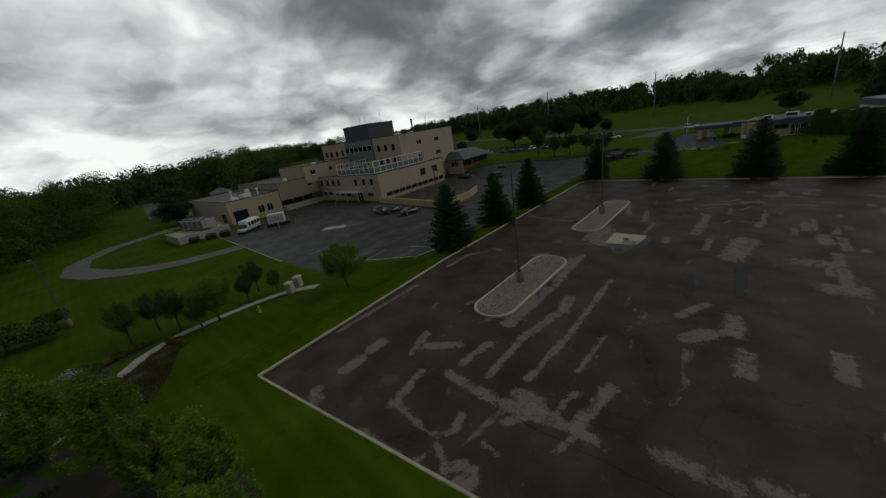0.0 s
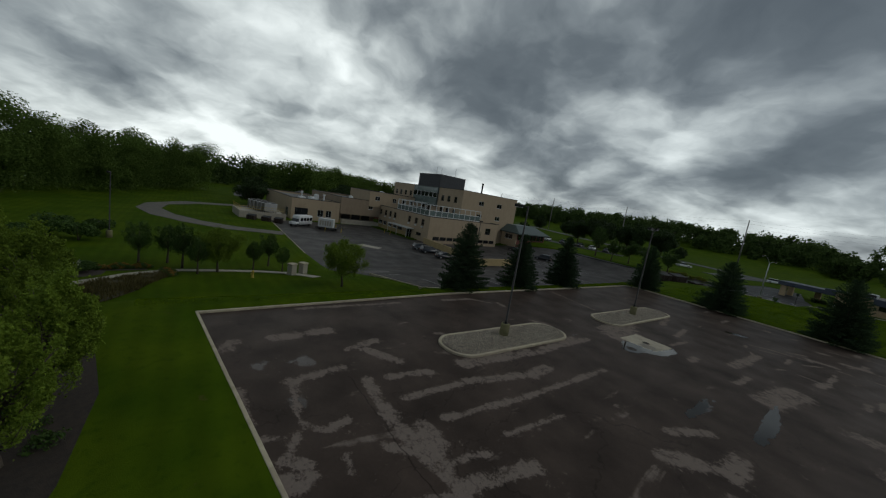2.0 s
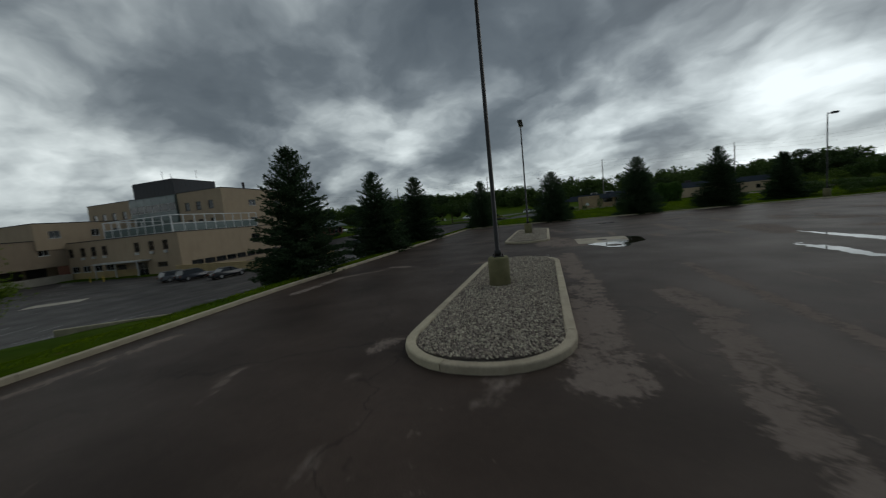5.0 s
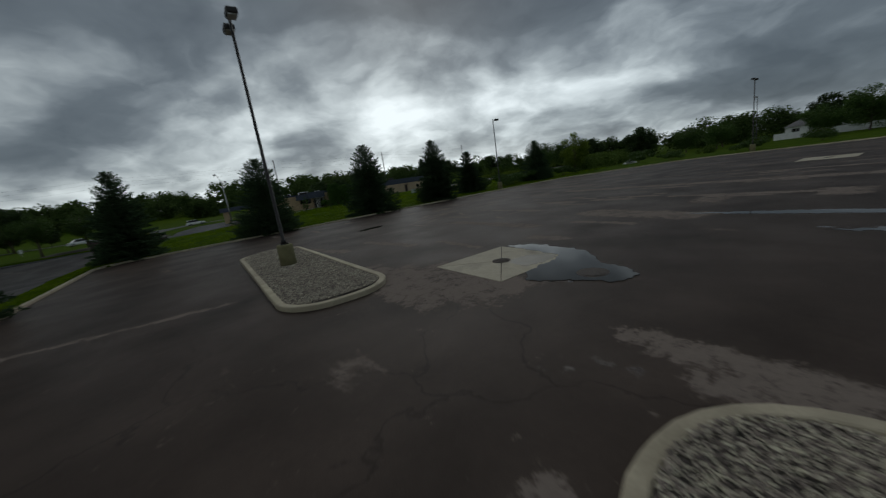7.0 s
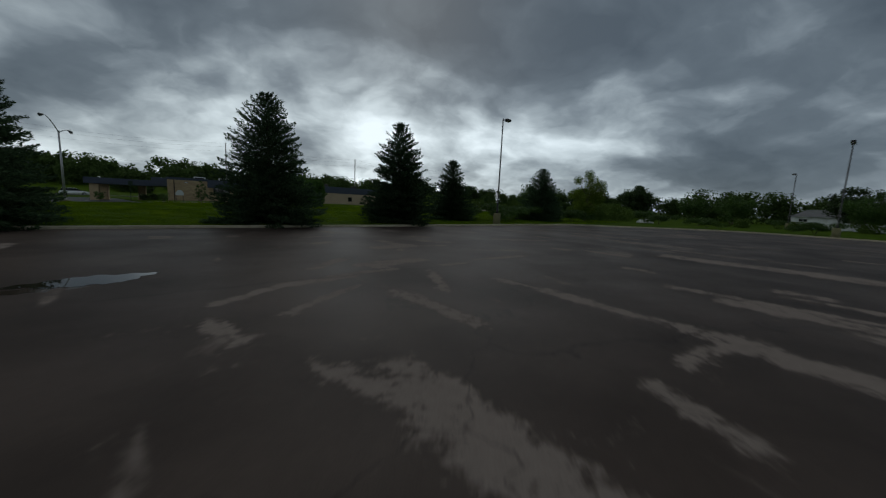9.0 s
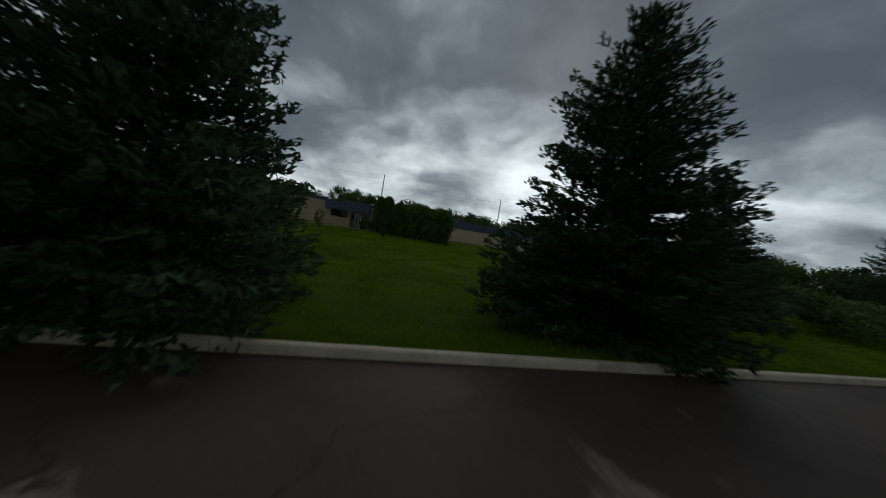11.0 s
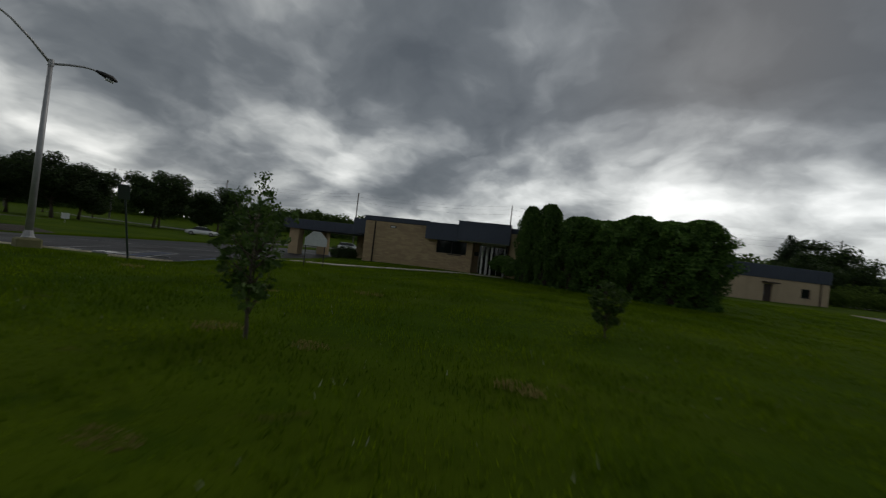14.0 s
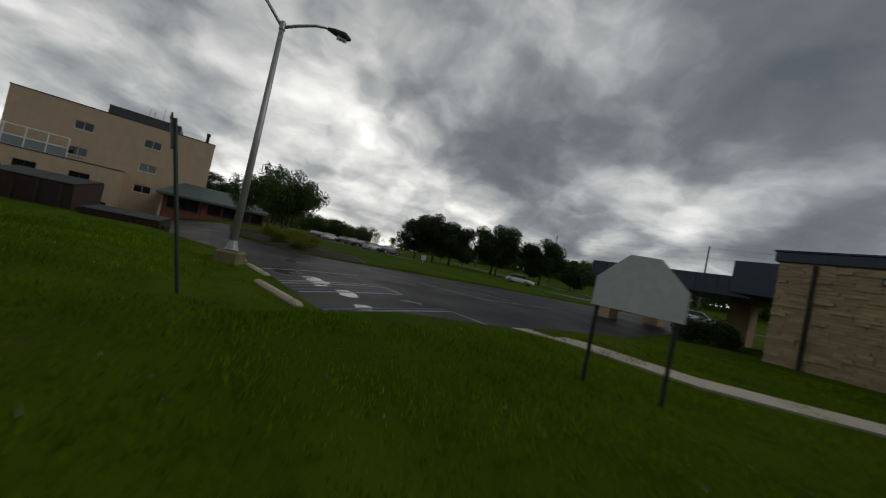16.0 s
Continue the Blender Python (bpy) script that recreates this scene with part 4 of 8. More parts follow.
lot_lamp(10.26, 20.2, 10.0, False, 200, 0.1, "dark single-headed lamp post on a mossy concrete base in gravel")
lot_lamp(10.15, 41.6, 10.0, True, 90, 0.1, "dark twin-headed lamp post on a mossy concrete base in gravel")
lot_lamp(44.7, 63.3, 10.0, False, 0, 0.15, "dark single-headed lamp post on the lawn by the kerb")
lot_lamp(76.4, 42.0, 10.2, True, 0, 0.15, "dark twin-headed lamp post at the edge of the lot")
lot_lamp(106.0, 48.7, 9.8, False, 30, 0.15, "far dark single-headed lamp post beyond the lot")


# ---- drains ----
def catch_basin(cx, cy, half, turn=0.0):
    th = empty("catch_basin", (cx, cy, 0), turn, "square pale concrete apron with a round iron drain", "drain")
    for k in range(4):
        a, b = radians(45 + 90 * k), radians(135 + 90 * k)
        r = half * math.sqrt(2)
        bm = bmesh.new()
        tri = [(0.02 * math.cos((a + b) / 2), 0.02 * math.sin((a + b) / 2)), (r * math.cos(a + 0.006), r * math.sin(a + 0.006)), (r * math.cos(b - 0.006), r * math.sin(b - 0.006))]
        part("concrete_slab", prism(bm, tri, -0.1, 0.014), "slab", th)
    bm = tube(bmesh.new(), [(0, 0, 0.0), (0, 0, 0.022)], 0.30, 24)
    part("drain_rim", bm, "iron", th)
    for k in range(-3, 4):
        w = math.sqrt(max(0.01, 0.255 ** 2 - (k * 0.07) ** 2))
        box_part("grate_bar", (k * 0.07 - 0.016, k * 0.07 + 0.016, -w, w, 0.022, 0.034), "iron", th)
    return th


catch_basin(15.17, 33.35, 1.55)
catch_basin(50.3, 30.8, 1.7)
hole = empty("manhole", (15.35, 30.2, 0), 20, "round dark iron manhole cover set in the asphalt", "manhole cover")
part("rim", tube(bmesh.new(), [(0, 0, 0.0), (0, 0, 0.02), (0, 0, 0.022)], [0.42, 0.40, 0.39], 24), "iron", hole)
part("cover", tube(bmesh.new(), [(0, 0, 0.022), (0, 0, 0.032)], 0.33, 24), "iron", hole)


# ---- rain standing on the lot ----
def puddle(outline, low, top, mat, label, seed, name="puddle"):
    """A shallow film of water with a crept, uneven rim."""
    rng = random.Random(seed)
    ring = []
    for (ax, ay), (bx, by) in zip(outline, outline[1:] + outline[:1]):
        n = max(3, int(math.hypot(bx - ax, by - ay) / 0.09))
        nx, ny = (by - ay), (ax - bx)
        L = math.hypot(nx, ny)
        bow = [rng.gauss(0, 0.03) for k in range(n + 1)]
        for k in range(n):
            f = k / n
            w = (bow[k] + bow[max(0, k - 1)]) * math.sin(math.pi * f) + 0.06 * math.sin(5 * math.pi * f + seed) * min(1, L) * math.sin(math.pi * f)
            ring.append((ax + (bx - ax) * f + nx / L * w, ay + (by - ay) * f + ny / L * w))
    bm = prism(bmesh.new(), ring, low, top)
    return tagged(part(name, bm, mat), label, "puddle", kind="structure")


puddle([(16.85, 34.75), (17.45, 34.0), (17.35, 32.7), (17.25, 31.6), (16.2, 30.5), (16.1, 29.7), (15.7, 29.2), (15.1, 29.3), (14.8, 29.9), (14.4, 30.6), (14.05, 31.3), (14.6, 31.78), (16.0, 31.85), (16.5, 32.1), (16.66, 33.4)], -0.01, 0.0175, "water", "clear rain puddle round the drain's concrete apron", 3)
puddle([(15.1, 33.0), (15.5, 33.1), (16.1, 33.0), (16.5, 32.5), (16.3, 32.05), (15.6, 31.95), (15.0, 32.2)], -0.01, 0.0165, "silt", "brown wet silt washed over the concrete apron", 4, "silt_film")
puddle([(24.1, 31.4), (24.6, 29.2), (24.9, 27.0), (24.8, 24.0), (24.3, 24.2), (24.15, 26.5), (24.0, 28.8)], -0.01, 0.006, "water", "long shallow rain puddle along an old bay", 5)
puddle([(21.5, 27.0), (21.9, 26.0), (22.1, 24.6), (21.9, 22.8), (21.5, 23.2), (21.5, 25.2)], -0.01, 0.006, "water", "long shallow rain puddle along an old bay", 6)
puddle([(16.6, 49.9), (17.5, 50.5), (18.9, 50.45), (18.3, 49.6), (17.3, 49.55)], -0.01, 0.006, "water", "small rain puddle on the old asphalt", 7)

# ---- trees ----
def cards(centres, ups, sizes, rng, aspect=0.6, fold=0.25, face=None, jitter=0.6):
    """Leaves: a folded pair of triangles at each centre, turned at random about its growing direction."""
    n = len(centres)
    d = ups + rng.normal(0, 0.45, (n, 3))
    d /= np.linalg.norm(d, axis=1, keepdims=True) + 1e-9
    if face is None:
        s = np.cross(d, rng.normal(0, 1, (n, 3)))
    else:
        d = np.cross(face + rng.normal(0, jitter, (n, 3)), rng.normal(0, 1, (n, 3)))
        d /= np.linalg.norm(d, axis=1, keepdims=True) + 1e-9
        s = np.cross(face + rng.normal(0, jitter, (n, 3)), d)
    s /= np.linalg.norm(s, axis=1, keepdims=True) + 1e-9
    u = np.cross(d, s)
    L = sizes[:, None]
    a = centres - d * L * 0.5
    b = centres + s * L * aspect * 0.5 + u * L * fold * 0.5
    c = centres + d * L * 0.5
    e = centres - s * L * aspect * 0.5 + u * L * fold * 0.5
    verts = np.stack([a, b, c, e], 1).reshape(-1, 3)
    faces = np.arange(4 * n).reshape(-1, 4)
    return verts, faces


def broadleaf_mesh(seed, height, spread, trunk_h, leaves, leaf, lobes=14, limb_count=9, oval=1.0, split=True, lump=(0.22, 0.44), girth=1.0, spray=0.0):
    """A trunk with limbs, and a crown of leaves in uneven clumps with gaps."""
    rng = np.random.default_rng(seed)
    bm = bmesh.new()
    r0 = (0.018 * height + 0.02) * girth
    lean = rng.normal(0, 0.03 * height, 2)
    tube(bm, [(0, 0, -0.25), (lean[0] * 0.2, lean[1] * 0.2, trunk_h * 0.6), (lean[0] * 0.5, lean[1] * 0.5, trunk_h), (lean[0], lean[1], height * 0.8)], [r0 * 1.35, r0, r0 * 0.8, r0 * 0.2], 9)
    tips, limbs = [], []
    for k in range(limb_count):
        a = 6.283 * k / limb_count + rng.uniform(-0.4, 0.4)
        z0 = trunk_h * rng.uniform(0.75, 1.0) + (height - trunk_h) * rng.uniform(0, 0.5)
        reach = spread * rng.uniform(0.55, 0.95) * (1 - 0.45 * max(0, (z0 - trunk_h) / (height - trunk_h)))
        z1 = min(height * 0.95, z0 + reach * rng.uniform(0.35, 0.9) * oval)
        mid = (reach * 0.5 * math.cos(a), reach * 0.5 * math.sin(a), z0 + (z1 - z0) * 0.4)
        tip = (reach * math.cos(a), reach * math.sin(a), z1)
        limbs.append(tube(bmesh.new() if split else bm, [(0, 0, z0), mid, tip], [r0 * 0.45, r0 * 0.28, r0 * 0.08], 5))
        tips += [tip, mid]
    cz, rz = (height + trunk_h) / 2, (height - trunk_h) / 2
    cs, rs = [], []
    for k in range(lobes):
        if k < len(tips) and rng.random() < 0.8:
            c = np.array(tips[k % len(tips)])
        else:
            v = rng.normal(0, 1, 3); v /= np.linalg.norm(v)
            c = v * (spread * 0.62, spread * 0.62, rz * 0.7) + (lean[0] * 0.6, lean[1] * 0.6, cz)
        cs.append(c)
        rs.append(spread * rng.uniform(*lump))
    cs.append(np.array((lean[0], lean[1], height - spread * 0.28))); rs.append(spread * 0.3)
    cs, rs = np.array(cs), np.array(rs)
    pick = rng.choice(len(cs), leaves, p=rs ** 2 / (rs ** 2).sum())
    v = rng.normal(0, 1, (leaves, 3)); v /= np.linalg.norm(v, axis=1, keepdims=True)
    dist = rng.random(leaves) ** 0.42
    c = cs[pick] + v * (rs[pick] * dist)[:, None] * (1, 1, 0.8)
    if spray:
        # leaves along thin shoots that reach out and up from each clump
        axis = cs - (0, 0, trunk_h + 0.25 * rz)
        axis = axis / (np.linalg.norm(axis, axis=1, keepdims=True) + 1e-9) + (0, 0, 0.55) + rng.normal(0, 0.3, cs.shape)
        axis /= np.linalg.norm(axis, axis=1, keepdims=True)
        run = rng.random(leaves)
        c = cs[pick] + axis[pick] * (run * spray * (0.6 + 0.8 * rs[pick] / rs.max()) - spray * 0.35)[:, None] + rng.normal(0, 1, (leaves, 3)) * (rs[pick] * (0.62 - 0.42 * run))[:, None]
    c[:, 2] = np.maximum(c[:, 2], trunk_h * 0.75 + rng.uniform(0, 0.2, leaves))
    verts, faces = cards(c, v * 0.7 + (0, 0, 0.1), leaf * rng.uniform(0.6, 1.3, leaves), rng, face=v + (0, 0, 0.25))
    return bm, verts, faces, limbs if split else []


def tree_kind(name, label, group, seed, height, spread, trunk_h, leaves, leaf, mat, category="tree", **kw):
    bm, v, f, limbs = broadleaf_mesh(seed, height, spread, trunk_h, leaves, leaf, **kw)
    th = empty(name, (0, 0, 0), 0, label, category, group)
    part("trunk", bm, "bark", th, "", True)
    for limb in limbs:
        part("limb", limb, "bark", th, "", True)
    raw("crown", v.tolist(), f.tolist(), mat, th)
    return th


def spruce_mesh(seed, height, radius, density=1.0):
    """A spruce: whorls of drooping boughs, each a spray of needle twigs, ragged at the outline."""
    rng = np.random.default_rng(seed)
    cen, up, size = [], [], []
    bough = bmesh.new()
    z = 0.25
    while z < height * 0.985:
        t = z / height
        reach = 1.06 * radius * (1 - t) ** 0.72 * (1.0 if t > 0.12 else 0.80 + 1.67 * t) + 0.10
        n = max(5, int(16 * (1 - t) + 5))
        for k in range(n):
            a = rng.uniform(0, 6.283)
            r = reach * rng.uniform(0.72, 1.12) * (1 + 0.12 * math.sin(3 * a + seed))
            rise = (0.05 + 0.75 * t ** 2) * r - 0.06 * r
            steps = max(5, int(r * 8.5 * density))
            for i in range(steps):
                s = ((i + rng.random()) / steps) ** 0.72
                droop = -0.22 * r * s * (1 - t) + 0.16 * r * s * s
                p0 = np.array((math.cos(a) * r * s, math.sin(a) * r * s, z + rise * s + droop))
                wide = 0.24 * r * (1 - s * 0.72) + 0.05
                for q in range(4):
                    side = rng.uniform(-1, 1) * wide
                    p = p0 + (-math.sin(a) * side, math.cos(a) * side, rng.uniform(-0.10, 0.07) - abs(side) * 0.22)
                    cen.append(p)
                    up.append((math.cos(a) + -math.sin(a) * side * 1.6, math.sin(a) + math.cos(a) * side * 1.6, 0.12 + 0.5 * t + rng.uniform(-0.2, 0.3)))
                    size.append(rng.uniform(0.17, 0.31) * (0.7 + 0.3 * (1 - t)))
        z += rng.uniform(0.13, 0.20) * (0.65 + 0.6 * (1 - t))
    for k in range(40):
        zz = height * (0.94 + 0.075 * rng.random())
        cen.append((rng.normal(0, 0.04), rng.normal(0, 0.04), zz)); up.append((rng.normal(0, 0.5), rng.normal(0, 0.5), 1.2)); size.append(0.22)
    v, f = cards(np.array(cen), np.array(up), np.array(size), rng, 0.34, 0.3)
    tube(bough, [(0, 0, -0.25), (0, 0, height * 0.5), (0, 0, height * 0.97)], [0.022 * height, 0.012 * height, 0.01], 8)
    return bough, v, f


def spruce_kind(seed, height, radius):
    bm, v, f = spruce_mesh(seed, height, radius)
    th = empty("spruce_tree", (0, 0, 0), 0, "dark green spruce with dense drooping boughs beside the kerb", "tree", "spruces round the lot")
    part("trunk", bm, "bark", th, "", True)
    raw("crown", v.tolist(), f.tolist(), "needle", th)
    return th


def put(th, x, y, z, turn, scale=1.0):
    m = pose(x, y, z, 0, 0, turn)
    c = copy_thing(th, m)
    c.scale = (scale, scale, scale) if isinstance(scale, (int, float)) else scale
    return c


def done(th):
    """Takes the pattern tree away once its copies stand."""
    for o in (*th.children_recursive, th):
        bpy.data.objects.remove(o)


def level(x, y):
    return float(lawn(x, y))


spruce_a, spruce_b, spruce_c = spruce_kind(11, 8.0, 3.0), spruce_kind(12, 8.0, 2.7), spruce_kind(13, 8.0, 3.7)
for kind, x, y, top, wide, turn in (
    (spruce_a, -2.4, 26.2, 7.6, 1.0, 10), (spruce_b, -2.1, 35.7, 6.9, 1.1, 75), (spruce_b, -2.1, 45.5, 7.2, 1.1, 200),
    (spruce_b, 1.9, 64.0, 7.2, 1.05, 300), (spruce_c, 12.8, 63.8, 7.2, 0.95, 40), (spruce_c, 24.4, 64.4, 7.8, 0.90, 160),
    (spruce_a, 34.1, 64.5, 7.8, 1.0, 240), (spruce_b, 43.6, 69.0, 6.3, 1.2, 130), (spruce_c, 59.5, 68.6, 6.9, 1.02, 90),
):
    k = top / 8.0
    put(kind, x, y, max(level(x, y), -0.9), turn, (k * wide, k * wide, k))
for k in (spruce_a, spruce_b, spruce_c):
    done(k)


# broadleaf trees of the grounds
locust = tree_kind("young_tree", "young honey locust with airy bright green leaves in mulch", "garden trees", 21, 5.6, 2.1, 0.7, 22000, 0.125, "leaf", lobes=120, limb_count=30, oval=1.7, lump=(0.06, 0.17), spray=0.9)
linden = tree_kind("round_tree", "rounded bright green tree on the lawn", "lawn trees", 22, 5.4, 2.6, 1.0, 24000, 0.125, "leaf", lobes=70, limb_count=16, oval=1.2, lump=(0.14, 0.30), spray=0.5)
sapling = tree_kind("small_tree", "small leafy ornamental tree with a thin trunk", "walk trees", 23, 3.8, 1.25, 1.1, 5000, 0.12, "leaf_mid", lobes=40, limb_count=14, oval=1.8, lump=(0.16, 0.34), spray=0.5)
oak = tree_kind("oak_tree", "dark broad oak standing in grass", "oaks by the office lot", 24, 11, 5.6, 2.2, 15000, 0.40, "leaf_dark", lobes=30, limb_count=16, oval=1.3)
for x, y, s, turn in ((9.4, -3.5, 0.85, 0), (2.4, -5.6, 0.95, 80), (13.0, -3.6, 0.8, 170), (-2.4, -8.6, 1.0, 40), (-5.4, -7.6, 0.8, 200), (6.0, -4.6, 0.75, 140)):
    put(locust, x, y, level(x, y), turn, s)
put(linden, -7.9, 14.2, level(-7.9, 14.2), 0, 0.95)
put(linden, -16.6, 3.4, level(-16.6, 3.4), 120, (0.95, 0.95, 0.9))
for x, y, s, turn in ((-22.4, -3.6, 1.0, 0), (-22.7, -1.1, 0.95, 70), (-19.2, 0.3, 1.05, 130), (-18.8, 7.2, 0.75, 200), (-21.6, 9.3, 0.9, 20), (-17.6, 10.2, 0.65, 300), (-15.2, 1.6, 0.8, 250), (-27.8, 99.9, 1.9, 80), (-21.0, 96.4, 1.3, 10)):
    put(sapling, x, y, level(x, y), turn, s * 1.2)
for x, y, s, turn in ((-41.5, 153, 1.2, 0), (-35.0, 164, 1.12, 100), (-49, 140, 1.15, 190), (-56, 150, 1.1, 30), (-47, 160, 1.0, 140), (-60, 141, 1.0, 300)):
    put(oak, x, y, level(x, y), turn, s)
for k in (locust, linden, sapling, oak):
    done(k)


# ---- far woods ----
def woods(name, trees, leaves, leaf, mat, label, seed):
    """A belt of trees too far off to tell apart one by one: trunks and uneven crowns in one mesh."""
    rng = np.random.default_rng(seed)
    V, F, n0 = [], [], 0
    for x, y, z, h, w in trees:
        k = rng.integers(10, 16)
        cs = np.stack([rng.normal(0, w * 0.36, k), rng.normal(0, w * 0.36, k), h * rng.uniform(0.30, 0.86, k)], -1)
        cs[0] = (0, 0, h - w * 0.38)
        cs[:, :2] *= (1.25 - 0.75 * (cs[:, 2:] / h) ** 2)
        rs = w * rng.uniform(0.26, 0.44, k)
        p = rng.integers(0, k, leaves)
        v = rng.normal(0, 1, (leaves, 3)); v /= np.linalg.norm(v, axis=1, keepdims=True)
        c = cs[p] + v * (rs[p] * rng.random(leaves) ** 0.25)[:, None]
        c[:, 2] = np.clip(c[:, 2], 0.4, h)
        skirt = rng.random(leaves) < 0.16
        c[skirt, 2] *= rng.uniform(0.1, 0.7, skirt.sum())
        c += (x, y, z)
        vv, ff = cards(c, v + (0, 0, 0.3), leaf * rng.uniform(0.6, 1.4, leaves), rng, 0.8, face=v + (0, 0, 0.3), jitter=0.5)
        V.append(vv); F.append(ff + n0); n0 += len(vv)
    ob = raw(name, np.concatenate(V).tolist(), np.concatenate(F).tolist(), mat)
    return tagged(ob, label, "woods", kind="stuff")


def belt(points, gap, h, w, seed, jitter=4.0, rows=2, deep=None):
    rng = np.random.default_rng(seed)
    out = []
    for (x0, y0), (x1, y1) in zip(points, points[1:]):
        n = max(1, int(math.hypot(x1 - x0, y1 - y0) / gap))
        for r in range(rows):
            for k in range(n):
                t = (k + rng.random()) / n
                nx, ny = -(y1 - y0), x1 - x0
                q = math.hypot(nx, ny)
                o = (r * w * 1.1 if deep is None else -r * deep) + rng.uniform(-jitter, jitter)
                s = rng.uniform(0.62, 1.22)
                px, py = x0 + (x1 - x0) * t + nx / q * o, y0 + (y1 - y0) * t + ny / q * o
                out.append((px, py, level(px, py) - 0.2, h * s, w * s))
    return out


woods("far_woods", belt([(-400, 300), (-190, 318), (-60, 318), (60, 300), (190, 260)], 8, 15, 8, 31, 8, 5, -17), 420, 1.6, "leaf_far", "long wooded ridge beyond the road", 31)
woods("west_woods", belt([(-372, 262), (-440, 208), (-310, 105), (-273, 90), (-229, 62), (-192, 40)], 7, 19, 9, 32, 4, 3), 850, 1.0, "leaf_wood", "tall dark belt of trees behind the houses", 32)
woods("back_woods", belt([(-420, 150), (-300, 60), (-240, 12), (-190, -30)], 8, 19, 9, 38, 5, 2), 420, 1.4, "leaf_far", "dark woods far behind the road", 38)
woods("near_woods", belt([(-36, -58), (-50, -38), (-82, -27), (-126, -12), (-163, 10)], 7, 18, 7.5, 33, 3, 3), 4200, 0.40, "leaf_wood", "tall dense dark trees at the edge of the lawn", 33)
woods("east_woods", belt([(190, -40), (170, 60), (150, 120), (130, 175), (60, 215)], 8, 9.2, 6.0, 34, 7, 3), 1500, 0.60, "leaf_far", "low dark trees along the street beyond the lot", 34)
woods("field_hedge", belt([(130, 92), (112, 84), (96, 78), (84, 73), (74, 72)], 4, 3.0, 2.8, 35, 2.5, 2), 1800, 0.24, "leaf_wood", "tangled green hedgerow along the field", 35)
woods("field_hedge", belt([(118, 30), (104, 44), (95, 52), (86, 58)], 7, 2.0, 2.2, 36, 2.5, 1), 1400, 0.21, "leaf_wood", "loose low bushes in the field beyond the kerb", 36)
woods("street_hedge", belt([(160, 118), (120, 130), (96, 134), (78, 138)], 4, 3.6, 3.4, 37, 2.5, 2), 1200, 0.28, "leaf_wood", "green hedge of bushes along the far drive", 37)

# ---- walls with openings ----
def facade(name, at, turn, width, z0, z1, holes, mat, parent, thick=0.3, label=""):
    """A wall that runs along +x from at, its outside towards -y; holes are (x0, x1, low, high) and go through."""
    xs = sorted({0.0, width, *(v for h in holes for v in h[:2])})
    zs = sorted({z0, z1, *(v for h in holes for v in h[2:])})
    bm = bmesh.new()
    cache = {}

    def vert(x, y, z):
        key = (round(x, 3), round(y, 3), round(z, 3))
        if key not in cache:
            cache[key] = bm.verts.new(key)
        return cache[key]

    def solid(i, k):
        if not (0 <= i < len(xs) - 1 and 0 <= k < len(zs) - 1):
            return False
        x, z = (xs[i] + xs[i + 1]) / 2, (zs[k] + zs[k + 1]) / 2
        return not any(h[0] < x < h[1] and h[2] < z < h[3] for h in holes)

    for i in range(len(xs) - 1):
        for k in range(len(zs) - 1):
            if not solid(i, k):
                continue
            a, b, c, d = xs[i], xs[i + 1], zs[k], zs[k + 1]
            bm.faces.new((vert(a, 0, c), vert(b, 0, c), vert(b, 0, d), vert(a, 0, d)))
            bm.faces.new((vert(a, thick, d), vert(b, thick, d), vert(b, thick, c), vert(a, thick, c)))
            if not solid(i - 1, k):
                bm.faces.new((vert(a, thick, c), vert(a, 0, c), vert(a, 0, d), vert(a, thick, d)))
            if not solid(i + 1, k):
                bm.faces.new((vert(b, 0, c), vert(b, thick, c), vert(b, thick, d), vert(b, 0, d)))
            if not solid(i, k - 1):
                bm.faces.new((vert(a, thick, c), vert(b, thick, c), vert(b, 0, c), vert(a, 0, c)))
            if not solid(i, k + 1):
                bm.faces.new((vert(a, 0, d), vert(b, 0, d), vert(b, thick, d), vert(a, thick, d)))
    ob = part(name, bm, mat, parent, label)
    ob.matrix_basis = pose(*at, 0, 0, turn)
    return ob


def lattice(xs, zs, w, y0, y1):
    """A window's frame and bars in one piece, with its lights left open."""
    xs, zs = [xs[0], xs[0] + w, *xs[1:-1], xs[-1] - w, xs[-1]], [zs[0], zs[0] + w, *zs[1:-1], zs[-1] - w, zs[-1]]
    bm = bmesh.new()
    va = [[bm.verts.new((x, y0, z)) for z in zs] for x in xs]
    vb = [[bm.verts.new((x, y1, z)) for z in zs] for x in xs]
    m, n = len(xs) - 1, len(zs) - 1

    def full(i, k):
        return 0 <= i < m and 0 <= k < n and (i % 2 == 0 or k % 2 == 0)

    for i in range(m):
        for k in range(n):
            if not full(i, k):
                continue
            c = ((i, k), (i + 1, k), (i + 1, k + 1), (i, k + 1))
            bm.faces.new([va[p][q] for p, q in c])
            bm.faces.new([vb[p][q] for p, q in c[::-1]])
            for e, (di, dk) in enumerate(((0, -1), (1, 0), (0, 1), (-1, 0))):
                if not full(i + di, k + dk):
                    (p, q), (r, t) = c[e], c[(e + 1) % 4]
                    bm.faces.new((va[r][t], va[p][q], vb[p][q], vb[r][t]))
    bmesh.ops.recalc_face_normals(bm, faces=bm.faces[:])
    return bm


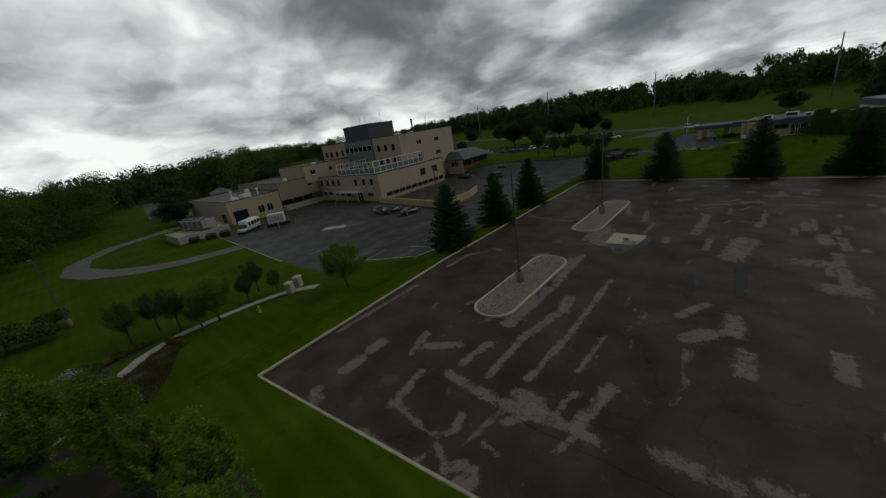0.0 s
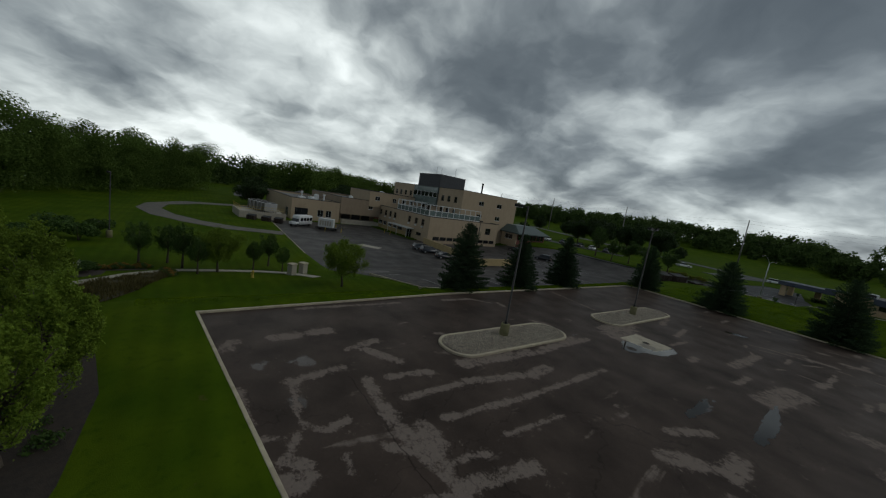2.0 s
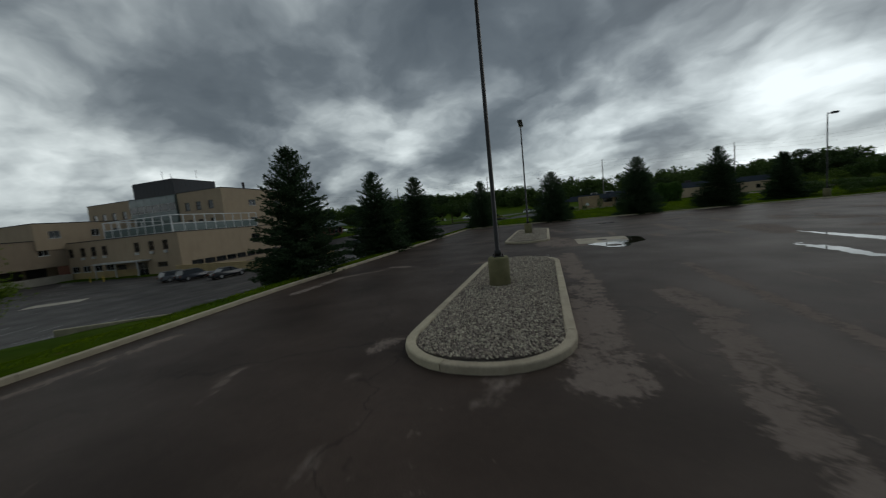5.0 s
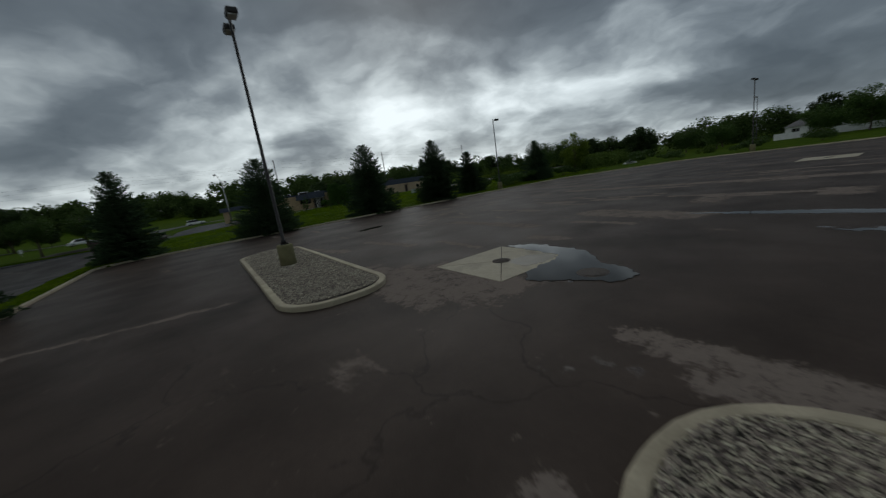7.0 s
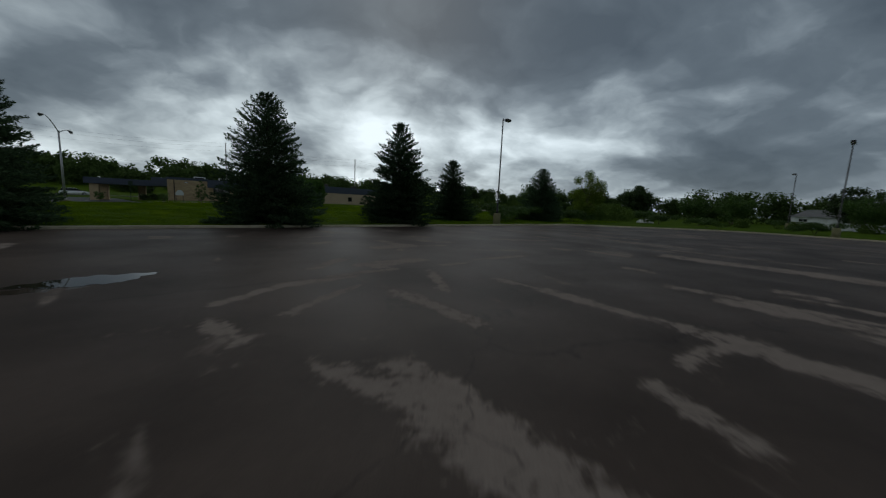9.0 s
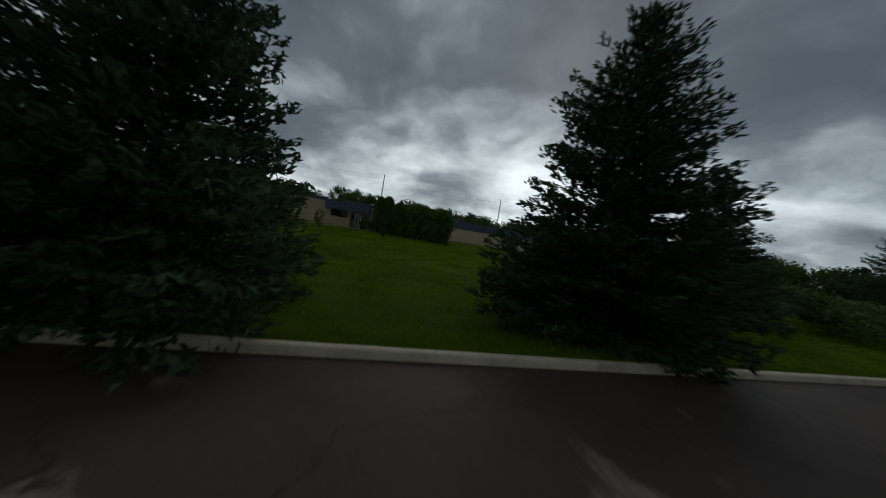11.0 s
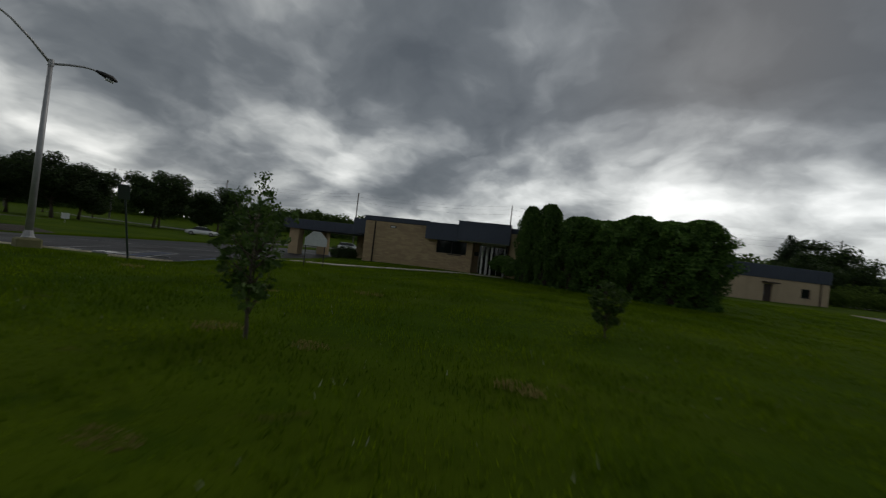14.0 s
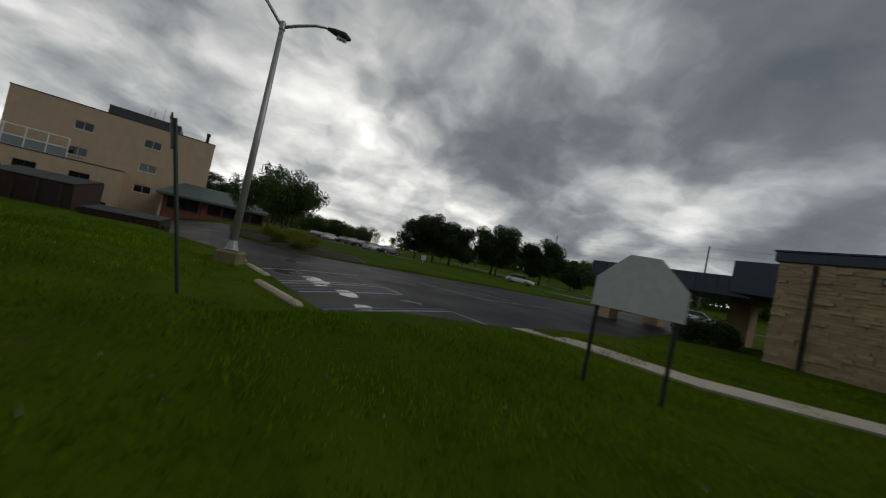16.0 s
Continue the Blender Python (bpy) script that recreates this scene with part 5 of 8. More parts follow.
def window(at, turn, x0, x1, low, high, parent, frame_mat="frame_white", bars=1, rails=0, sill=True, glass="glass", deep=0.14, blind=0.0):
    """A window in its opening: frame, sill, and each pane by itself."""
    w = 0.06
    nx, nz = bars + 1, rails + 1
    bm = lattice([x0] + [c for k in range(1, nx) for c in (x0 + (x1 - x0) * k / nx - w * 0.4, x0 + (x1 - x0) * k / nx + w * 0.4)] + [x1],
                 [low] + [c for k in range(1, nz) for c in (low + (high - low) * k / nz - w * 0.35, low + (high - low) * k / nz + w * 0.35)] + [high],
                 w, deep - 0.05, deep + 0.03)
    win = part("window", bm, frame_mat, parent)
    win.matrix_basis = pose(*at, 0, 0, turn)
    for i in range(nx):
        for k in range(nz):
            a, b = x0 + (x1 - x0) * i / nx + w * 0.5, x0 + (x1 - x0) * (i + 1) / nx - w * 0.5
            c, d = low + (high - low) * k / nz + w * 0.5, low + (high - low) * (k + 1) / nz - w * 0.5
            box_part("pane", (a, b, deep - 0.005, deep + 0.008, c, d), glass, win)
    if blind:
        box_part("blind", (x0 + w, x1 - w, deep + 0.05, deep + 0.07, high - (high - low) * blind, high - w), "blind", win)
    if sill:
        box_part("sill", (x0 - 0.05, x1 + 0.05, -0.06, deep - 0.05, low - 0.07, low), frame_mat, win)
    return win


def block(name, parent, x0, x1, y0, y1, z0, z1, mat, south=(), east=(), north=(), coping=True, south_win={}, east_win={}, roof_mat="roof"):
    """One flat-roofed block: four walls with their windows, a roof behind a parapet, and a coping."""
    t = 0.3
    for side, at, turn, width, holes, kw in (
        ("south", (x0, y0, 0), 0, x1 - x0, south, south_win), ("east", (x1, y0 + t, 0), 90, y1 - y0 - 2 * t, east, east_win),
        ("north", (x1, y1, 0), 180, x1 - x0, north, {}), ("west", (x0, y1 - t, 0), 270, y1 - y0 - 2 * t, (), {}),
    ):
        facade("wall", at, turn, width, z0, z1, [h[:4] for h in holes], mat, parent)
        for h in holes:
            window(at, turn, *h[:4], parent, **(h[4] if len(h) > 4 else kw))
    box_part("roof", (x0 + t, x1 - t, y0 + t, y1 - t, z1 - 0.75, z1 - 0.5), roof_mat, parent)
    if coping:
        bm = bmesh.new()
        for d in ((x0 - 0.05, x1 + 0.05, y0 - 0.05, y0 + 0.37), (x0 - 0.05, x1 + 0.05, y1 - 0.37, y1 + 0.05), (x0 - 0.05, x0 + 0.37, y0 + 0.371, y1 - 0.371), (x1 - 0.37, x1 + 0.05, y0 + 0.371, y1 - 0.371)):
            box(bm, *d, z1 - 0.04, z1 + 0.09)
        part("coping", bm, "coping", parent)


# ---- the hospital ----
PIVOT = Vector((-50.0, 68.0, 0.0))
SITE = Matrix.Translation(PIVOT + Vector((-3.4, -1.5, -0.96))) @ Matrix.Rotation(0.039, 4, "Z") @ Matrix.Diagonal((1.084, 1.084, 1.141, 1)) @ Matrix.Translation(-PIVOT)
YARD = -2.8


def on_site(x, y):
    """A place by the hospital, in the world."""
    p = SITE @ Vector((x, y, 0))
    return p.x, p.y


hosp = empty("hospital", (0, 0, 0), 0, "tan stucco hospital of stepped flat-roofed blocks beside its lot", "building")
hosp.matrix_world = SITE
plain = {"bars": 1}
white = {"bars": 1, "frame_mat": "frame_white"}
tall = {"bars": 0, "rails": 1, "frame_mat": "frame_dark"}
X0, Y0 = -88.2, 68.2
upper = [(x - X0 - 0.65, x - X0 + 0.65, 8.95, 10.45, tall) for x in (-86.2, -83.4, -80.4, -77.2, -59.6, -56.7, -53.6)]
lower = [(x - X0 - 0.65, x - X0 + 0.65, 5.5, 7.1, tall) for x in (-59.6, -56.7, -53.6, -66, -69)]
mb_east = [(a - Y0 - 0.3, b - Y0 - 0.3, lo, hi, dict(white, blind=bl)) for a, b, lo, hi, bl in (
    (74.7, 76.7, 9.2, 10.35, 0.7), (82.4, 84.5, 9.2, 10.35, 0.35), (74.6, 76.6, 5.6, 6.75, 0.5), (82.4, 84.5, 5.6, 6.75, 0.4), (82.3, 84.4, 2.4, 3.5, 0.2))]
mb_north = [(k * 4.2 + 1.2, k * 4.2 + 3.2, lo, lo + 1.3, white) for k in range(8) for lo in (2.4, 5.6, 9.1)]
block("main_block", hosp, X0, -50.6, Y0, 91.3, -1.7, 12.5, "stucco", upper + lower, mb_east, mb_north)
# green glass stair front
for k in range(6):
    for z, h in ((7.0, 1.1), (8.2, 1.2), (10.95, 1.3)):
        box_part("spandrel_pane", (-74.8 + k * 2.14, -74.8 + k * 2.14 + 2.06, 67.78, 67.9, z, z + h), "greenglass", hosp, "pale green spandrel glass")
for k in range(6):
    window((-74.8 + k * 2.14, 67.72, 0), 0, 0, 2.06, 9.45, 10.9, hosp, "frame_white", 0, 0, False, "glass", 0.08)
box_part("stair_front", (-74.85, -61.9, 67.92, 68.19, 6.9, 12.45), "green_metal", hosp)
block("penthouse", hosp, -82.5, -70.0, 74.3, 85.2, 12.0, 16.8, "slate")
for k in range(12):
    box_part("seam", (-82.5 + k * 1.1, -82.45 + k * 1.1, 74.26, 74.3, 12.2, 16.7), "coping", hosp)
for k in range(9):
    box_part("seam", (-70.0, -69.96, 75 + k * 1.1, 75.05 + k * 1.1, 12.2, 16.7), "coping", hosp)
# the south wing
WX, WY = -74.0, 55.7
w_up = [(x - WX - 0.62, x - WX + 0.62, 2.35, 3.75, tall) for x in (-72.9, -69.8, -67.1, -64.4, -56.7, -53.4, -50.3)]
w_low = [(x - WX - 1.0, x - WX + 1.0, -0.4, 0.65, dict(bars=1, frame_mat="frame_white")) for x in (-72.5, -69.7, -66.7, -63.8)] + [(x - WX - 1.1, x - WX + 1.1, -0.35, 0.35, dict(bars=1, frame_mat="frame_dark")) for x in (-61.0, -51.6)]
w_east = [(a - WY - 0.3, b - WY - 0.3, 1.7, 3.35, dict(bars=1, rails=1, frame_mat="frame_dark")) for a, b in ((70.8, 72.9), (75.9, 78.0))]
w_east += [(57.4 + k * 2.3 - WY - 0.3, 59.5 + k * 2.3 - WY - 0.3, -0.75, 0.05, dict(bars=1, frame_mat="frame_dark")) for k in range(10)]
block("wing", hosp, WX, -47.4, WY, 81.0, -1.7, 4.75, "stucco", w_up + w_low + [(-57.3 - WX, -54.9 - WX, -1.6, 0.5, dict(bars=1, rails=1, sill=False))], w_east)
for x in (-69.8, -67.1, -64.4, -56.7, -53.4, -50.3):
    box_part("air_conditioner", (x - 0.35, x + 0.35, WY - 0.22, WY - 0.002, 1.75, 2.15), "frame_white", hosp)
box_part("door_canopy", (-64.5, -54.0, 53.6, 55.69, 0.75, 0.95), "frame_white", hosp, "flat white entrance canopy")
for x in (-64.2, -59.4, -54.4):
    box_part("canopy_post", (x - 0.06, x + 0.06, 53.7, 53.82, -1.5, 0.75), "frame_white", hosp)
box_part("plinth", (-73.9, -57.5, 55.655, 55.697, -1.69, -0.46), "yellow_wall", hosp, "ochre painted base band")
# white screen on the wing's roof
def screen(x0, y0, x1, y1, bays):
    n = Vector((x1 - x0, y1 - y0, 0))
    turn = math.degrees(math.atan2(n.y, n.x))
    L = n.length
    bm = bmesh.new()
    for z in (4.8, 6.1, 7.45):
        box(bm, 0, L, -0.05, 0.05, z, z + 0.14)
    for k in range(bays + 1):
        c = L * k / bays
        box(bm, c - 0.06, c + 0.06, -0.06, 0.06, 4.3, 7.45)
    s = part("roof_screen", bm, "white", hosp, "white framed terrace screen")
    s.matrix_basis = pose(x0, y0, 0, 0, 0, turn)
    for k in range(bays):
        box_part("screen_pane", (L * k / bays + 0.08, L * (k + 1) / bays - 0.08, -0.012, 0.012, 4.95, 6.08), "greenglass", s)


screen(-65.0, 56.6, -49.4, 56.6, 8)
screen(-49.4, 56.7, -49.4, 74.9, 9)
screen(-65.0, 66.9, -65.0, 56.7, 5)
# the middle block and the loading side
block("middle_block", hosp, -88.0, -73.6, 51.7, 68.15, 4.0, 8.4, "stucco", (), [(a - 52.0, b - 52.0, 5.9, 7.1, dict(bars=1)) for a, b in ((53.6, 55.2), (59.7, 61.0), (63.3, 64.6), (66.0, 67.0))])
block("dock_block", hosp, -100.0, -73.8, 43.2, 55.65, 1.1, 5.6, "stucco_dark", (), [(8.4, 9.8, 3.1, 4.2, dict(bars=1))])
box_part("dock_wall", (-100.0, -77.0, 43.2, 55.6, -1.7, 1.1), "stucco_dark", hosp)
for y in (45.0, 48.2, 51.4):
    box_part("dock_door", (-76.98, -76.9, y, y + 2.6, -0.4, 1.05), "coping", hosp)
box_part("dock_platform", (-76.9, -73.0, 43.6, 55.4, -1.6, -0.45), "concrete", hosp)
block("service_block", hosp, -104.0, -74.0, 30.0, 43.15, -1.7, 3.9, "stucco", [(24.0, 27.0, -1.4, 1.0, dict(bars=1, sill=False))], [(0.6, 4.0, -1.6, 1.5, dict(bars=1, sill=False, frame_mat="frame_dark")), (6.6, 8.2, -0.4, 1.4, {}), (8.9, 10.5, -0.4, 1.4, {})])
# the annex with its green roof
bm = bmesh.new()
prism(bm, [(-57.0, 85.6), (-43.0, 85.6), (-43.0, 101.0), (-57.0, 101.0)], 2.95, 3.25)
part("roof", bm, "green_metal", hosp, "green metal hipped roof")
bm = bmesh.new()
eave = [bm.verts.new(p) for p in ((-57.0, 85.6, 3.26), (-43.0, 85.6, 3.26), (-43.0, 101.0, 3.26), (-57.0, 101.0, 3.26))]
ridge = [bm.verts.new(p) for p in ((-53.0, 88.5, 5.25), (-47.0, 88.5, 5.25), (-47.0, 98.0, 5.25), (-53.0, 98.0, 5.25))]
for k in range(4):
    bm.faces.new((eave[k], eave[(k + 1) % 4], ridge[(k + 1) % 4], ridge[k]))
bm.faces.new(ridge); bm.faces.new(eave[::-1])
bmesh.ops.recalc_face_normals(bm, faces=bm.faces[:])
part("roof", bm, "green_metal", hosp)
block("annex", hosp, -56.0, -44.2, 91.35, 100.2, -1.7, 3.0, "brick_red", (), [(0.4 + k * 2.05, 2.25 + k * 2.05, 1.35, 2.8, dict(bars=0, frame_mat="frame_dark")) for k in range(4)] + [(0.4 + k * 2.05, 2.25 + k * 2.05, -0.6, -0.05, dict(bars=0, frame_mat="frame_dark")) for k in range(4)], coping=False)
facade("wall", (-50.2, 86.2, 0), 0, 6.0, -1.7, 3.0, [(1.5, 4.5, 1.2, 2.6)], "stucco", hosp)
window((-50.2, 86.2, 0), 0, 1.5, 4.5, 1.2, 2.6, hosp)
facade("wall", (-44.2, 86.5, 0), 90, 4.8, -1.7, 3.0, [(0.5, 4.4, 1.2, 2.8)], "brick_red", hosp)
window((-44.2, 86.5, 0), 90, 0.5, 4.4, 1.2, 2.8, hosp, "frame_dark", 2)
# on the roofs
def stack(x, y, z, h, r, mat="coping"):
    part("chimney", tube(bmesh.new(), [(x, y, z), (x, y, z + 0.5), (x, y, z + 0.52), (x, y, z + h - 0.5), (x, y, z + h - 0.48), (x, y, z + h)], [r * 1.9, r * 1.9, r, r, r * 1.25, r * 1.25], 12), mat, hosp, "slender dark roof stack", True)


stack(-66.0, 90.0, 11.9, 4.6, 0.28)
for x, y, h in ((-79, 79, 3.2), (-77.5, 80, 2.6), (-72, 82, 2.8)):
    bm = tube(bmesh.new(), [(x, y, 16.2), (x, y, 16.8 + h)], 0.045, 6)
    for k in range(3):
        tube(bm, [(x - 0.3, y, 16.8 + h * (0.6 + 0.15 * k)), (x + 0.3, y, 16.8 + h * (0.6 + 0.15 * k))], 0.02, 5)
    part("antenna", bm, "pole_grey", hosp)
for x, y, z, a, b, h in ((-60, 75, 11.8, 2.2, 1.4, 1.0), (-64, 85, 11.8, 1.6, 1.6, 0.9), (-80, 58, 7.7, 1.2, 1.2, 0.9), (-84, 37, 3.2, 3.0, 2.0, 0.9), (-88, 40, 3.2, 1.2, 1.2, 1.6), (-80, 33, 3.2, 2.4, 1.6, 0.9), (-78, 47, 4.9, 1.0, 1.0, 1.2)):
    bm = bmesh.new()
    box(bm, x, x + a, y, y + b, z, z + h, bevel=0.06)
    box(bm, x + a * 0.2, x + a * 0.8, y + b * 0.2, y + b * 0.8, z + h, z + h + 0.12, bevel=0.03)
    part("rooftop_unit", bm, "white", hosp)
for x, y in ((-85, 35.5), (-79, 40)):
    part("vent_pipe", tube(bmesh.new(), [(x, y, 3.1), (x, y, 5.0), (x, y, 5.05), (x, y, 5.4)], [0.22, 0.22, 0.4, 0.36], 10), "white", hosp)


# ---- by the hospital ----
def yellow_wall():
    th = empty("low_wall", (0, 0, 0), 0, "low ochre retaining wall in the hospital lot", "wall")
    th.matrix_world = SITE
    pts = [(-47.3, 54.6), (-39.0, 53.6), (-31.0, 52.6), (-24.2, 51.7), (-24.2, 60.5), (-26.0, 66.0)]
    for (x0, y0), (x1, y1) in zip(pts, pts[1:]):
        L = math.hypot(x1 - x0, y1 - y0)
        bm = bmesh.new()
        box(bm, 0, L, -0.15, 0.15, -0.2, 1.2, bevel=0.03)
        box(bm, -0.05, L + 0.05, -0.2, 0.2, 1.201, 1.3, bevel=0.02)
        o = part("wall_piece", bm, "yellow_wall", th)
        o.matrix_basis = pose(x0, y0, -1.61, 0, 0, math.degrees(math.atan2(y1 - y0, x1 - x0)))


yellow_wall()


def car(x, y, z, turn, paint, label, length=4.6, width=1.82, height=1.5, suv=False):
    th = empty("car", (x, y, z), turn, label, "car", "parked cars")
    l, w = length / 2, width / 2
    bm = bmesh.new()
    prof = [(-l, 0.35), (-l + 0.05, 0.75), (-l + 0.5 if not suv else -l + 0.15, 0.92), (l - 1.2, 0.92), (l - 0.15, 0.74), (l, 0.42), (l - 0.05, 0.25), (-l + 0.05, 0.25)]
    a = [bm.verts.new((px, -w, pz)) for px, pz in prof]
    b = [bm.verts.new((px, w, pz)) for px, pz in prof]
    n = len(prof)
    for i in range(n):
        bm.faces.new((a[i], a[(i + 1) % n], b[(i + 1) % n], b[i]))
    bm.faces.new(a[::-1]); bm.faces.new(b)
    bmesh.ops.recalc_face_normals(bm, faces=bm.faces[:])
    bmesh.ops.bevel(bm, geom=bm.edges[:], offset=0.07, segments=2, affect="EDGES")
    body = part("body", bm, paint, th, "", True)
    bm = bmesh.new()
    back = -l + (0.25 if suv else 0.75)
    low = [(back, -w * 0.92, 0.9), (l - 1.15, -w * 0.92, 0.9), (l - 1.15, w * 0.92, 0.9), (back, w * 0.92, 0.9)]
    up = [(back + (0.25 if suv else 0.75), -w * 0.74, height - 0.05), (l - 2.0, -w * 0.74, height - 0.05), (l - 2.0, w * 0.74, height - 0.05), (back + (0.25 if suv else 0.75), w * 0.74, height - 0.05)]
    L, U = [bm.verts.new(p) for p in low], [bm.verts.new(p) for p in up]
    for i in range(4):
        bm.faces.new((L[i], L[(i + 1) % 4], U[(i + 1) % 4], U[i]))
    bm.faces.new(U); bm.faces.new(L[::-1])
    bmesh.ops.recalc_face_normals(bm, faces=bm.faces[:])
    part("cabin_glass", bm, "glass", th, "dark glass")
    bm = bmesh.new()
    box(bm, up[0][0] - 0.08, up[1][0] + 0.08, -w * 0.76, w * 0.76, height - 0.055, height, bevel=0.025)
    part("roof", bm, paint, th)
    for sx in (-l + 0.85, l - 0.9):
        for sy in (-1, 1):
            bm = tube(bmesh.new(), [(sx, sy * (w - 0.2), 0.33), (sx, sy * (w + 0.01), 0.33)], 0.33, 14)
            wheel = part("wheel", bm, "rubber", th)
            part("rim", tube(bmesh.new(), [(sx, sy * (w + 0.01), 0.33), (sx, sy * (w + 0.025), 0.33)], 0.2, 10), "pole_grey", wheel)
    for sy in (-1, 1):
        box_part("headlight", (l - 0.1, l + 0.005, sy * (w - 0.5), sy * (w - 0.14), 0.58, 0.72) if sy > 0 else (l - 0.1, l + 0.005, -(w - 0.14), -(w - 0.5), 0.58, 0.72), "lamp_glass", th)
        y0, y1 = sorted((sy * (w - 0.42), sy * (w - 0.12)))
        box_part("tail_light", (-l - 0.005, -l + 0.1, y0, y1, 0.62, 0.78), "brick_red", th)
    return th


car(*on_site(-38.1, 47.6), YARD, 80, "car_silver", "dark grey hatchback parked by the low ochre wall", suv=True)
car(*on_site(-35.2, 47.6), YARD, 84, "car_blue", "dark blue car parked by the low ochre wall", height=1.55, suv=True)
car(*on_site(-29.8, 47.6), YARD, 82, "car_black", "black sedan parked by the low ochre wall", height=1.42)
car(*on_site(-30.5, 81.5), YARD, 200, "car_black", "black car parked near the annex", suv=True, height=1.7)
car(*on_site(-41.0, 83.0), YARD, 10, "car_black", "dark car parked against the annex", height=1.45)


def shuttle(x, y, z, turn):
    th = empty("shuttle_van", (x, y, z), turn, "white shuttle van parked at the loading side", "van")
    bm = bmesh.new()
    box(bm, -3.2, 1.9, -1.1, 1.1, 0.45, 2.75, bevel=0.15)
    part("body", bm, "white", th, "", True)
    bm = bmesh.new()
    prism(bm, [(1.85, -0.98), (3.2, -0.98), (3.2, 0.98), (1.85, 0.98)], 0.42, 1.25)
    for v in bm.verts:
        if v.co.x > 3 and v.co.z > 1:
            v.co.z = 1.05
    bmesh.ops.bevel(bm, geom=bm.edges[:], offset=0.08, segments=2, affect="EDGES")
    part("bonnet", bm, "white", th, "", True)
    bm = bmesh.new()
    prism(bm, [(1.9, -0.9), (2.55, -0.9), (2.55, 0.9), (1.9, 0.9)], 1.26, 1.95)
    for v in bm.verts:
        if v.co.x > 2.4 and v.co.z > 1.5:
            v.co.x = 2.0
    part("windscreen", bm, "glass", th)
    for k in range(4):
        for sy in (-1, 1):
            y0, y1 = sorted((sy * 1.1, sy * 1.115))
            box_part("side_window", (-2.9 + k * 1.15, -1.95 + k * 1.15, y0, y1, 1.45, 2.25), "glass", th)
    box_part("rear_window", (-3.215, -3.2, -0.75, 0.75, 1.5, 2.25), "glass", th)
    for sx in (-2.1, 2.3):
        for sy in (-1, 1):
            part("wheel", tube(bmesh.new(), [(sx, sy * 0.8, 0.4), (sx, sy * 1.08, 0.4)], 0.4, 14), "rubber", th)


shuttle(*on_site(-62.2, 29.2), YARD, 307)
gen = empty("generator_trailer", (*on_site(-58.5, 34.2), YARD), 60, "cream generator box on a dark trailer between yellow posts", "generator")
box_part("skid", (-2.6, 2.6, -1.2, 1.2, 0.3, 0.75), "coping", gen, "dark steel skid")
bm = bmesh.new(); box(bm, -2.1, 1.6, -1.1, 1.1, 0.751, 2.9, bevel=0.05)
part("enclosure", bm, "frame_white", gen, "cream steel enclosure")
for k in range(5):
    box_part("louvre", (-1.7 + k * 0.6, -1.3 + k * 0.6, -1.125, -1.1, 1.2, 2.4), "concrete", gen)
for sx in (-1.6, 1.6):
    for sy in (-0.9, 0.9):
        part("wheel", tube(bmesh.new(), [(sx, sy - 0.12, 0.3), (sx, sy + 0.12, 0.3)], 0.3, 12), "rubber", gen)


def bollard(x, y, z):
    th = empty("bollard", (x, y, z), 0, "yellow steel bollard on the asphalt", "bollard", "yellow bollards")
    part("post", tube(bmesh.new(), [(0, 0, -0.2), (0, 0, 1.05), (0, 0, 1.12)], [0.09, 0.09, 0.05], 10), "yellow", th)
    part("base_ring", tube(bmesh.new(), [(0, 0, 0.0), (0, 0, 0.06)], 0.13, 10), "concrete", th)


for x, y in ((-55.3, 32.6), (-54.8, 36.2), (-61.5, 37.5), (-60.0, 50.5), (-57.0, 50.5), (-73.0, 43.0)):
    bollard(*on_site(x, y), YARD)


def skip_bin(x, y, z, turn, w=1.9, d=1.5, h=1.35, group="dumpsters"):
    th = empty("dumpster", (x, y, z), turn, "dark brown steel dumpster with sloped lids", "dumpster", group)
    bm = bmesh.new()
    low = [bm.verts.new(p) for p in ((-w / 2, -d / 2 * 0.85, 0.12), (w / 2, -d / 2 * 0.85, 0.12), (w / 2, d / 2, 0.12), (-w / 2, d / 2, 0.12))]
    top = [bm.verts.new(p) for p in ((-w / 2, -d / 2, h * 0.82), (w / 2, -d / 2, h * 0.82), (w / 2, d / 2, h), (-w / 2, d / 2, h))]
    for i in range(4):
        bm.faces.new((low[i], low[(i + 1) % 4], top[(i + 1) % 4], top[i]))
    bm.faces.new(top); bm.faces.new(low[::-1])
    bmesh.ops.recalc_face_normals(bm, faces=bm.faces[:])
    part("bin_body", bm, "dumpster", th)
    for k in (-1, 1):
        bm = bmesh.new()
        box(bm, k * w / 4 - w / 4 + 0.02, k * w / 4 + w / 4 - 0.02, -d / 2 - 0.04, d / 2, -0.02, 0.03, bevel=0.01)
        lid = part("lid", bm, "rubber", th)
        lid.matrix_basis = pose(0, 0, h * 0.91 + 0.035, math.degrees(math.atan2(h * 0.18, d)), 0, 0)
        box_part("side_pocket", (k * (w / 2 + 0.06) - 0.055, k * (w / 2 + 0.06) + 0.055, -d * 0.3, d * 0.3, 0.55, 0.7), "dumpster", th)
    for k in range(4):
        c = -w / 2 + w * (k + 0.5) / 4
        box_part("rib", (c - 0.03, c + 0.03, -d / 2 - 0.05, -d / 2 + 0.06, 0.2, h * 0.78), "dumpster", th)
    box_part("foot_rail", (-w / 2, w / 2, -d / 2 * 0.8, -d / 2 * 0.8 + 0.1, 0.0, 0.119), "iron", th)
    box_part("foot_rail", (-w / 2, w / 2, d / 2 - 0.1, d / 2, 0.0, 0.119), "iron", th)


